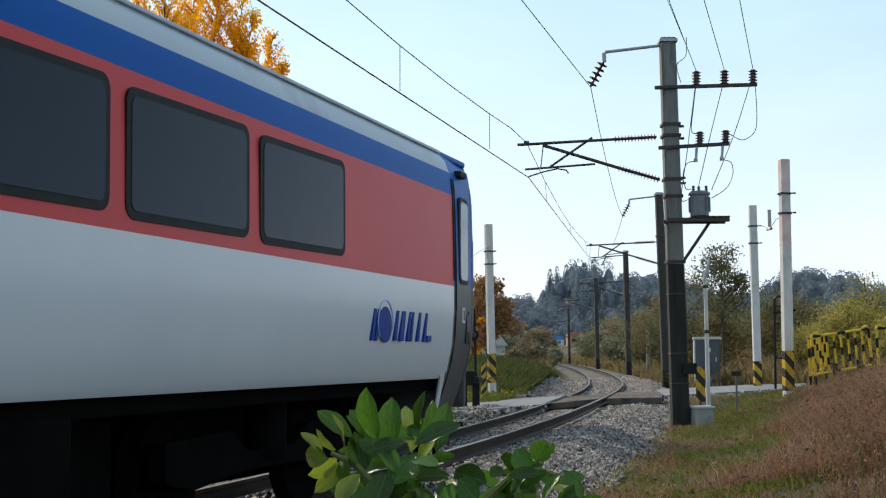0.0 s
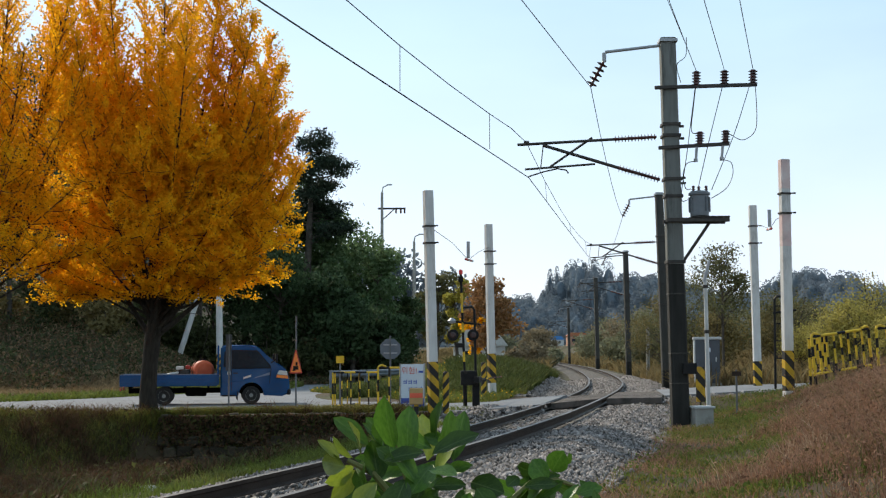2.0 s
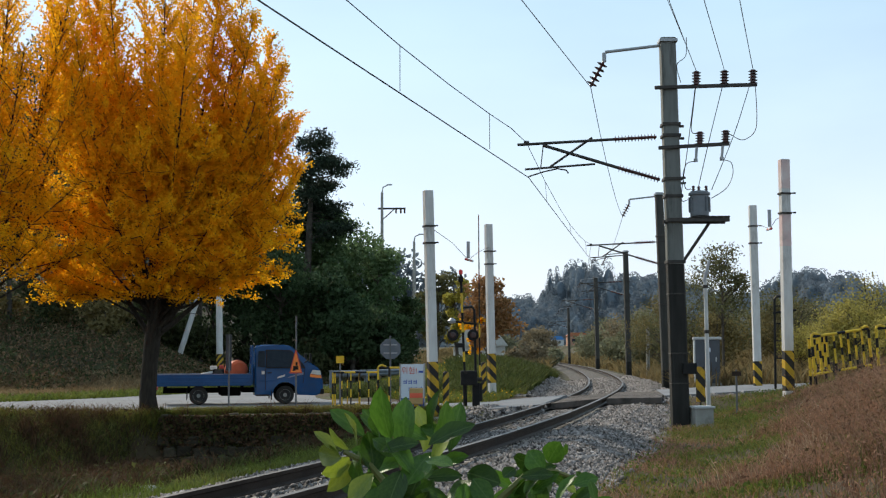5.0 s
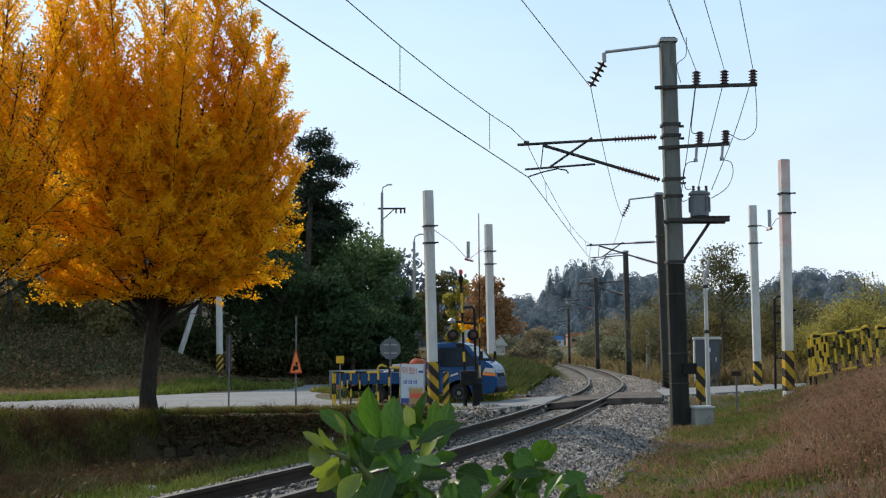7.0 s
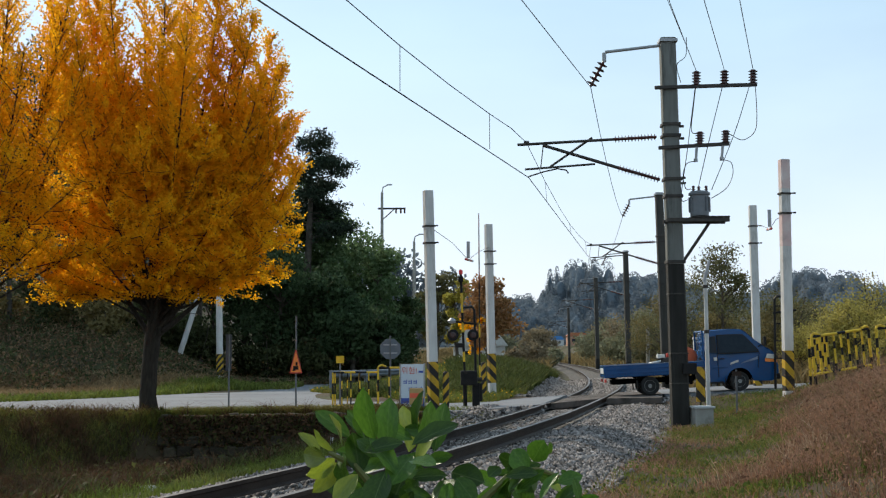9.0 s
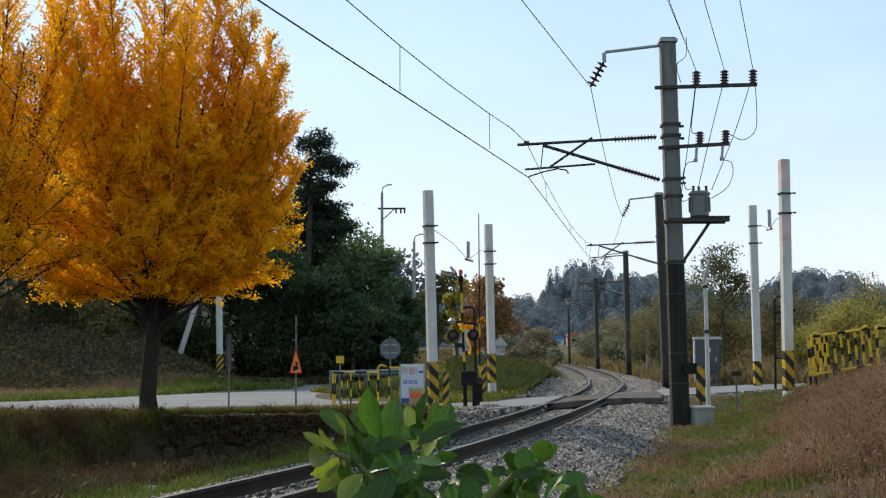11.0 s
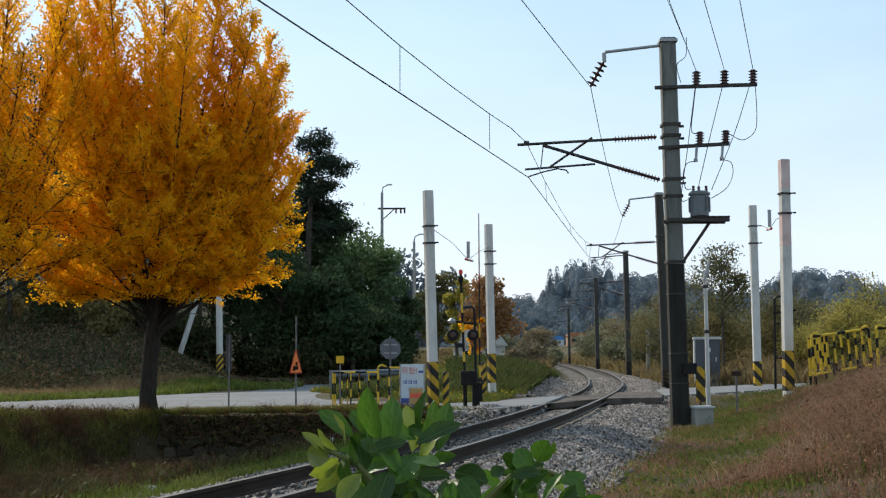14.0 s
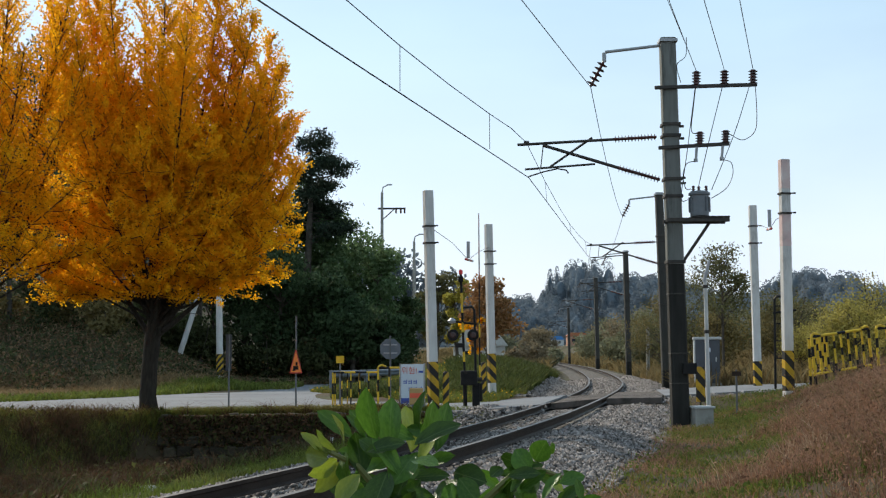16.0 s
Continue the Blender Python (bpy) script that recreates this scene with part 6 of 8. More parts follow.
    blades("seed_heads", "pale dry grass stalks among brown grass", x[ok], y[ok], rng.uniform(0.2, 0.45, ok.sum()), M_PALESTALK, 3, 0.005, 0.5)
    # left verge beside the track
    x, y = rng.uniform(-14, 2.5, 150000), rng.uniform(9, 34, 150000)
    s = lateral(x, y)
    ok = (s < -2.5) & (s > -3.3 - 0.5 * patchy(x, y, 1.1, 0.3)) & (x / y > -0.40)
    blades("verge_grass", "fresh green grass strip left of the track", x[ok], y[ok], rng.uniform(0.05, 0.2, ok.sum()), M_GREENG, 4, 0.007, 0.5)
    # ditch and bank: mixed weeds
    ok = (s < -3.5) & (y < np.where(x > -7.0, 31.5, 33.2)) & (x / y > -0.42) & (rng.random(len(s)) < 0.75)
    x2, y2 = x[ok], y[ok]
    half = rng.random(len(x2)) < np.clip(1.5 * patchy(x2, y2, 0.9, 0.7) - 0.35, 0.06, 0.94)
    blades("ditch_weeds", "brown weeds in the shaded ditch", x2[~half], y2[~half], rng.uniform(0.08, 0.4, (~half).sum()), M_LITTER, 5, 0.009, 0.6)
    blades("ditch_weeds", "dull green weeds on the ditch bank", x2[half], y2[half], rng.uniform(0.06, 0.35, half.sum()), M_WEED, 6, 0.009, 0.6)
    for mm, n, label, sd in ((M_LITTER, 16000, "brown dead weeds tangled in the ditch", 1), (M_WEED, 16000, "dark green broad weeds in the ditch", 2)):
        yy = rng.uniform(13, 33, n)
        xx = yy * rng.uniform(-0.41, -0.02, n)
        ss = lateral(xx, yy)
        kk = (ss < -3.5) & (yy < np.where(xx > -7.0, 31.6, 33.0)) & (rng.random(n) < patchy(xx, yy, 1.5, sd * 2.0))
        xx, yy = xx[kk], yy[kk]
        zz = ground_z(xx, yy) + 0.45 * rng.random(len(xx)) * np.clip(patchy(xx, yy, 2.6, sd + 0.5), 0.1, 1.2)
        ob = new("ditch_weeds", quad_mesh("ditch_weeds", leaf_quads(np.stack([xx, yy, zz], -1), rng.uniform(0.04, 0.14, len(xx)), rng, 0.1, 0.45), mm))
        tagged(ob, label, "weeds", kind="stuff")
    # tangled dead grass drooping over the bank left of the wall, and greener tufts on its crown
    n = 36000
    xx = rng.uniform(-15, -1.0, n)
    yy = 32.9 + 0.158 * (xx + 6.9) - np.abs(rng.normal(size=n)) * np.where(xx < -6.6, 1.9, 0.35)
    tang = patchy(xx, yy, 2.0, 0.9)
    top = yy > 32.4 + 0.158 * (xx + 6.9)
    kk = tang > 0.58
    blades("bank_grass", "tangled dead brown grass drooping over the bank", xx[kk & ~top], yy[kk & ~top], rng.uniform(0.12, 0.5, (kk & ~top).sum()), M_LITTER, 31, 0.008, 0.9)
    blades("bank_grass", "ragged dull green grass on the bank", xx[~kk | top], yy[~kk | top], rng.uniform(0.06, 0.28, (~kk | top).sum()), M_BANKG, 32, 0.009, 0.7)
    # grass and fallen leaves on the island inside the road's bend
    yy = rng.uniform(38.8, 60, 60000)
    xx = rng.uniform(-6, 3, 60000)
    kk = (xx > np.interp(yy, [38.6, 53, 60], [0.1, -5.0, -3.8]) - 0.45) & (lateral(xx, yy) < -2.5)
    xx, yy = xx[kk], yy[kk]
    sel = rng.random(len(xx)) < 0.75 * patchy(xx, yy, 1.4, 0.4) + 0.15
    blades("island_grass", "green grass on the island in the road bend", xx[sel], yy[sel], rng.uniform(0.06, 0.3, sel.sum()), M_GREENG, 33, 0.018, 0.5)
    blades("island_grass", "yellowing grass on the island in the road bend", xx[~sel], yy[~sel], rng.uniform(0.05, 0.25, (~sel).sum()), M_YGRASS, 34, 0.018, 0.6)
    pick = rng.random(len(xx)) < 0.04
    c = np.stack([xx[pick], yy[pick], ground_z(xx[pick], yy[pick]) + rng.uniform(0.03, 0.2, pick.sum())], -1)
    ob = new("fallen_leaves", quad_mesh("fallen_leaves", leaf_quads(c, rng.uniform(0.035, 0.075, len(c)), rng, 0.0, 0.8), M_GINKGO))
    tagged(ob, "yellow leaves fallen on the grass", "leaves", kind="stuff")
    # fringe along the road's near edge
    x = rng.uniform(-15, 0.0, 40000)
    y = 32.1 + 0.158 * (x + 6.9) + np.abs(rng.normal(size=len(x))) * 0.5
    ok = y < 34.2
    blades("road_fringe", "yellowing tufts along the road edge", x[::3], y[::3] - 0.15, rng.uniform(0.06, 0.3, len(x[::3])), M_YGRASS, 37, 0.009, 0.6)
    blades("road_fringe", "low green fringe along the road edge", x[ok], y[ok], rng.uniform(0.04, 0.2, ok.sum()), M_GREENG, 7, 0.009, 0.5)
    # far verges
    x, y = rng.uniform(-34, 1, 110000), rng.uniform(41, 64, 110000)
    ok = (y > np.interp(x, [-40, -14.6, -12, -7.6], [40.5, 42.2, 46.5, 57])) & (x < -6.8)
    yy = y[ok] - np.interp(x[ok], [-40, -14.6, -12, -7.6], [40.5, 42.2, 46.5, 57])
    g = yy < np.interp(x[ok], [-21, -16, -12, -9], [0.8, 2.4, 5.0, 8.0])
    ok2 = yy < np.interp(x[ok], [-15, -11], [13.0, 8.0])
    blades("road_fringe", "green grass along the far road edge", x[ok][g], y[ok][g], rng.uniform(0.1, 0.35, g.sum()), M_GREENG, 8, 0.03, 0.5)
    blades("dry_slope_grass", "straw-coloured grass at the foot of the slope", x[ok][~g & ok2], y[ok][~g & ok2], rng.uniform(0.1, 0.4, (~g & ok2).sum()), M_STRAW, 9, 0.025, 0.5)
    build_slope_cover(rng)
    # mound by the curve
    x, y = rng.uniform(-4, 9, 70000), rng.uniform(43.5, 82, 70000)
    s = lateral(x, y)
    ok = (s < -2.6) & (s > -10) & ((x > 0.2 - 0.0 * y) | (y < 48)) & (x > -3.6 + (y - 45) * 0.13)
    blades("mound_grass", "green grass and weeds on the low mound", x[ok], y[ok], rng.uniform(0.1, 0.5, ok.sum()), M_MOUND, 10, 0.03, 0.5)
    # right of the curve
    x, y = rng.uniform(6, 40, 70000), rng.uniform(43.5, 110, 70000)
    s = lateral(x, y)
    ok = (s > 3.0) & (s < 16)
    x2, y2 = rng.uniform(-20, 70, 90000), rng.uniform(84, 330, 90000)
    s2 = lateral(x2, y2)
    k2 = (np.abs(s2) > 3.2) & (s2 < 34) & (s2 > -22) & ((y2 > 108) | (s2 < 0))
    blades("far_brush", "low brown brush along the distant line", x2[k2], y2[k2], rng.uniform(0.3, 1.2, k2.sum()), M_DRY2, 12, 0.10, 0.5)
    blades("brush", "brown and olive brush beside the curve", x[ok], y[ok], rng.uniform(0.15, 0.9, ok.sum()), M_DRY2, 11, 0.04, 0.5)


M_STALKBR = mat("brown_stalk", (0.17, 0.095, 0.06), (0.26, 0.155, 0.10), 0.9, scale=0.7, island=0.4, translucent=0.2)
M_BANKG = mat("bank_green", (0.105, 0.12, 0.028), (0.17, 0.17, 0.045), 0.85, scale=0.6, island=0.5, translucent=0.35, c3=(0.15, 0.09, 0.045), wear=0.35)
M_DEADLEAF = mat("dead_leaf", (0.19, 0.095, 0.055), (0.30, 0.175, 0.11), 0.9, scale=0.7, island=0.6, translucent=0.25, c3=(0.11, 0.10, 0.03), wear=0.4)
M_YGRASS = mat("yellow_grass", (0.16, 0.145, 0.03), (0.22, 0.19, 0.045), 0.85, scale=0.6, island=0.4, translucent=0.3)
M_OLIVEG = mat("olive_grass", (0.10, 0.105, 0.03), (0.15, 0.14, 0.045), 0.85, scale=0.6, island=0.4, translucent=0.3)
M_STRAWB = mat("straw_brown_grass", (0.33, 0.24, 0.155), (0.43, 0.32, 0.21), 0.9, scale=0.6, island=0.4, translucent=0.3)
M_PALESTALK = mat("pale_stalk", (0.55, 0.47, 0.36), (0.65, 0.56, 0.44), 0.8, translucent=0.3)
# ditch weeds, their green lowered to stand for the shade there
M_WEED = mat("shade_toned_weed", (0.055, 0.062, 0.018), (0.09, 0.09, 0.027), 0.85, scale=0.6, island=0.4, translucent=0.3)
M_STRAW = mat("straw_grass", (0.22, 0.15, 0.075), (0.30, 0.21, 0.11), 0.9, scale=0.4, island=0.35, translucent=0.3, c3=(0.12, 0.10, 0.04), wear=0.3)
M_MOUND = mat("mound_weeds", (0.055, 0.075, 0.02), (0.10, 0.11, 0.03), 0.85, scale=0.4, island=0.4, translucent=0.3)
M_DRY2 = mat("brown_brush", (0.20, 0.14, 0.065), (0.26, 0.20, 0.09), 0.9, scale=0.3, island=0.4, translucent=0.3)
M_BROWNLEAF = mat("brown_olive_leaf", (0.16, 0.12, 0.05), (0.20, 0.17, 0.065), 0.8, scale=0.3, island=0.4, translucent=0.3)


def build_slope_cover(rng):
    """Low shaded shrubs and leaf litter over the slope behind the road."""
    n = 170000
    x, y = rng.uniform(-36, -5, n), rng.uniform(47, 86, n)
    ok = (y > np.interp(x, [-40, -14.6, -12, -7.6], [47.5, 51.0, 56.0, 66]) + 1.2 * np.sin(x * 1.7))
    x, y = x[ok], y[ok]
    hgt = 0.25 + np.where(x > -14.5, 0.15, 1.1) * np.clip(patchy(x, y, 0.5, 1.0) + 0.3 * np.sin(x * 2.1) * np.sin(y * 1.7), 0, 1.3)
    z = ground_z(x, y) + hgt * rng.random(len(x))
    c = np.stack([x, y, z], -1)
    pick = rng.random(len(c)) < 0.5
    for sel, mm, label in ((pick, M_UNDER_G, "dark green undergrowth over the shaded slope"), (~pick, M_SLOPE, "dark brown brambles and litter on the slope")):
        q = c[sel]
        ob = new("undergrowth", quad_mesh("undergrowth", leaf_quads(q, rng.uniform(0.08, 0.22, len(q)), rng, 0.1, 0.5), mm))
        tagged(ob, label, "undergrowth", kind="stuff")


def build_stones():
    """Loose ballast stones, densest near the camera."""
    rng = np.random.default_rng(5)
    base = np.array([(1, 0, 0), (-1, 0, 0), (0, 1, 0), (0, -1, 0), (0, 0, 1), (0, 0, -1)], float)
    tri = np.array([(0, 2, 4), (2, 1, 4), (1, 3, 4), (3, 0, 4), (2, 0, 5), (1, 2, 5), (3, 1, 5), (0, 3, 5)])
    n = 80000
    y = 7 + 75 * rng.random(n) ** 1.45
    s = rng.uniform(-2.6, 3.4, n)
    s = np.where(rng.random(n) < 0.25, rng.uniform(1.6, 2.9, n), np.where(s > 2.9, s - 1.5, s))
    keep = ~((y > 35.5) & (y < 42.5) & (np.abs(s) < 2.6)) & (np.abs(np.abs(s) - 0.75) > 0.09)
    y, s = y[keep], s[keep]
    n = len(y)
    sl = np.interp(y, SLOPE_Y, SLOPE_V)
    k = 1 / np.sqrt(1 + sl * sl)
    x, yy = np.interp(y, TY, TX) + s * k, y - s * sl * k
    c = CANT * np.interp(yy, [-15, 5, 60, 200], [0.3, 0.85, 1.0, 0.6])
    z = np.interp(s, [-3.0, -1.75, -1.2, 0, 1.2, 1.85, 3.4, 4], [-0.62, -0.27, -0.245, -0.25, -0.245, -0.26, -0.66, -0.66]) + c * (np.clip(s, -1.8, 1.9) + 0.75) / 1.5
    z = np.maximum(z, ground_z(x, yy) - 0.0) + 0.012
    sc = (1 + np.clip((y - 28) / 40, 0, 1.2))[:, None, None] * rng.uniform(0.026, 0.052, (n, 1, 1)) * rng.uniform(0.65, 1.25, (n, 1, 3))
    q = base[None] * sc * rng.uniform(0.75, 1.2, (n, 6, 3))
    a = rng.uniform(0, 6.28, n)
    b = rng.uniform(-0.7, 0.7, n)
    ca, sa, cb, sb = np.cos(a)[:, None], np.sin(a)[:, None], np.cos(b)[:, None], np.sin(b)[:, None]
    q = np.stack([q[..., 0] * cb + q[..., 2] * sb, q[..., 1], -q[..., 0] * sb + q[..., 2] * cb], -1)
    q = np.stack([q[..., 0] * ca - q[..., 1] * sa, q[..., 0] * sa + q[..., 1] * ca, q[..., 2]], -1)
    # gravel heaped against the edges of the crossing road
    m = 2600
    t = rng.random(m)
    near = rng.random(m) < 0.6
    bx = np.where(near, 0.0 + 2.5 * t, 5.9 + 3.4 * t) + rng.normal(size=m) * 0.10
    by = np.where(near, 32.85 + 1.95 * t, 36.75 + 0.15 * t) - np.abs(rng.normal(size=m)) * 0.28
    bz = road_z(bx) - 0.02 - 0.55 * (np.where(near, 32.9 + 1.95 * t, 36.8 + 0.15 * t) - by)
    q = np.concatenate([q, q[:m] * 1.15])
    x, yy, z = np.concatenate([x, bx]), np.concatenate([yy, by]), np.concatenate([z, bz])
    n = len(x)
    v = (q + np.stack([x, yy, z], -1)[:, None, :]).reshape(-1, 3)
    f = (tri[None] + (np.arange(n) * 6)[:, None, None]).reshape(-1, 3)
    me = bpy.data.meshes.new("ballast_stones")
    me.vertices.add(len(v))
    me.vertices.foreach_set("co", v.astype(np.float32).ravel())
    me.loops.add(len(f) * 3)
    me.loops.foreach_set("vertex_index", f.astype(np.int32).ravel())
    me.polygons.add(len(f))
    me.polygons.foreach_set("loop_start", np.arange(0, len(f) * 3, 3, dtype=np.int32))
    me.update(calc_edges=True)
    me.materials.append(M_STONE)
    tagged(new("ballast_stones", me), "loose grey and tan crushed ballast stones", "ballast", kind="stuff")


# leaf tips, leaf feet and widths in centimetres, seen across the plant
LEAVES_A = [(-8.6, -3.7, -7.6, -9.4, 2.6), (-5.9, -3.8, -6.1, -10.4, 2.9), (-4.4, -5.3, -3.7, -11.0, 3.0), (-13.0, -6.3, -11.6, -10.7, 1.7), (-9.4, -5.9, -8.7, -11.0, 2.6), (-0.9, -4.6, -2.5, -10.4, 2.5), (0.4, -5.5, -0.9, -11.0, 2.2), (-2.3, -3.8, -3.2, -9.1, 2.0), (-16.2, -8.3, -13.6, -10.7, 1.4), (-15.1, -8.5, -12.6, -10.9, 1.3), (-15.9, -11.0, -13.0, -11.4, 2.2), (-15.4, -13.5, -12.3, -12.0, 2.3), (-14.9, -15.7, -12.0, -12.3, 2.0), (-11.2, -14.3, -11.6, -11.0, 2.2), (-10.2, -8.7, -9.4, -13.5, 2.9), (-12.0, -16.2, -9.4, -13.0, 2.2)]
LEAVES_B = [(-5.5, -13.6, -3.2, -10.7, 3.0), (-7.6, -16.2, -6.1, -12.3, 3.3), (-6.1, -17.9, -4.2, -13.0, 3.3), (-9.4, -17.5, -7.6, -14.0, 2.9), (-0.4, -11.4, -3.5, -11.0, 2.6), (-1.6, -15.6, 1.8, -13.5, 2.9), (0.1, -17.2, 1.0, -13.6, 2.6), (3.0, -17.9, 1.8, -13.6, 2.5), (4.4, -13.5, 1.0, -12.7, 2.3), (-4.0, -17.9, -2.7, -13.4, 2.9), (3.5, -15.5, 1.6, -13.1, 2.2), (-2.5, -12.5, -5.2, -11.8, 2.0), (-7.0, -11.0, -9.4, -9.1, 2.3), (-0.9, -8.4, -2.9, -11.8, 2.6)]
LEAVES_C = [(6.1, -11.8, 9.8, -12.8, 2.5), (7.9, -10.4, 9.8, -13.1, 2.0), (12.0, -9.1, 10.5, -12.2, 2.3), (12.9, -9.8, 11.1, -12.7, 1.8), (7.6, -14.3, 9.2, -12.7, 1.8), (16.4, -13.5, 13.1, -14.4, 2.0), (14.1, -14.9, 10.8, -13.5, 1.6), (8.5, -16.2, 9.5, -13.5, 2.0), (10.8, -16.9, 10.5, -14.0, 2.1), (6.3, -16.2, 7.9, -13.8, 2.0), (14.7, -16.2, 11.8, -14.3, 1.7), (5.0, -14.3, 6.9, -13.0, 1.7)]


def leaf_mesh(name, material):
    """One unit leaf along +y: obovate, folded at the midrib, its tip bent back."""
    bm = bmesh.new()
    rows = []
    for k in range(9):
        t = k / 8
        w = 0.5 * math.sin(math.pi * t ** 1.08) ** 0.66 if 0 < t < 1 else 0.015
        z = -0.10 * (t - 0.45) ** 2 * 2
        rows.append([bm.verts.new((-w, t, z + 0.16 * w + 0.02 * math.sin(t * 14))), bm.verts.new((-w * 0.5, t, z + 0.05 * w)), bm.verts.new((0, t, z)), bm.verts.new((w * 0.5, t, z + 0.05 * w)), bm.verts.new((w, t, z + 0.16 * w + 0.02 * math.sin(t * 13 + 1)))])
    for a, b in zip(rows, rows[1:]):
        for i in range(4):
            bm.faces.new((a[i], a[i + 1], b[i + 1], b[i]))
    return mesh_of(name, bm, material, True)


def build_shrub():
    shrub = thing("leafy_shrub", pose(0.0, 1.5, -0.28), "bright green broad-leaved shrub swaying near the camera", "shrub")
    z0 = EYE + 0.28
    rng = np.random.default_rng(3)
    me = leaf_mesh("leaf", M_SHRUB)
    backlit = leaf_mesh("leaf", M_SHRUBY)
    stems = {"A": [(-1, -42), (-2, -30), (-4, -20), (-6, -14), (-7.5, -9)], "B": [(-3, -24), (-7, -16), (-10, -12.5), (-13, -11)], "C": [(-2, -30), (3, -18), (8, -13.5), (11, -13), (14, -14)]}
    bm = bmesh.new()
    bm_path(bm, [(0, 0, -0.1), (0.01, 0, 0.5), (-0.01, 0, z0 - 0.42)], [0.012, 0.010, 0.008], 8)
    for pts in stems.values():
        bm_path(bm, [(x / 100, 0.01, z0 + z / 100) for x, z in pts], [0.006, 0.005, 0.004, 0.003, 0.002][:len(pts)], 6)
    part("stem", bm, M_STEM, shrub, "thin pale green stem", smooth=True)
    for bunch, depth in ((LEAVES_A, 0.0), (LEAVES_B, -0.06), (LEAVES_C, 0.03)):
        for tx, tz, bx, bz, w in bunch:
            tip, foot = Vector((tx / 100, 0, z0 + tz / 100)), Vector((bx / 100, 0, z0 + bz / 100))
            yoff = depth + rng.uniform(-0.05, 0.05)
            dy = rng.uniform(-0.045, 0.03)
            d = tip - foot
            d.y = dy
            L = d.length * rng.uniform(0.86, 1.08) * (0.85 if depth == 0.03 else 1.0)
            w *= rng.uniform(0.8, 1.1)
            yv = d.normalized()
            nrm = Vector((rng.normal() * 1.0, -0.9, 0.5 + rng.normal() * 0.7))
            zv = (nrm - yv * nrm.dot(yv)).normalized()
            xv = yv.cross(zv)
            rot = Matrix((xv, yv, zv)).transposed().to_4x4()
            # left cluster and a few strays take the painted backlit colour
            ob = new("leaf", backlit if tx < -11.5 or rng.random() < 0.04 else me)
            ob.parent = shrub
            ob.matrix_basis = Matrix.Translation(foot + Vector((0, yoff, 0))) @ rot @ Matrix.Diagonal((w / 100 * 1.16, L, L, 1))
    # lower leaves that fill the plant below
    for k in range(112):
        px, pz = (rng.uniform(5, 16.5), rng.uniform(-22, -13.5)) if k >= 84 else (rng.uniform(-13, 13), rng.uniform(-28, -16.5)) if k < 50 else (rng.uniform(-12, 1), rng.uniform(-19, -9))
        foot = Vector((px / 100, rng.uniform(-0.08, 0.10), z0 + pz / 100))
        a = rng.uniform(-1.3, 1.3)
        yv = Vector((math.sin(a), rng.uniform(-0.5, 0.3), math.cos(a) * 0.8 - 0.15)).normalized()
        nrm = Vector((rng.normal() * 0.5, -0.9, 0.6))
        zv = (nrm - yv * nrm.dot(yv)).normalized()
        rot = Matrix((yv.cross(zv), yv, zv)).transposed().to_4x4()
        L = rng.uniform(0.024, 0.042) if k >= 84 else rng.uniform(0.03, 0.058)
        ob = new("leaf", me)
        ob.parent = shrub
        ob.matrix_basis = Matrix.Translation(foot) @ rot @ Matrix.Diagonal((L * 0.42, L, L, 1))
    return shrub


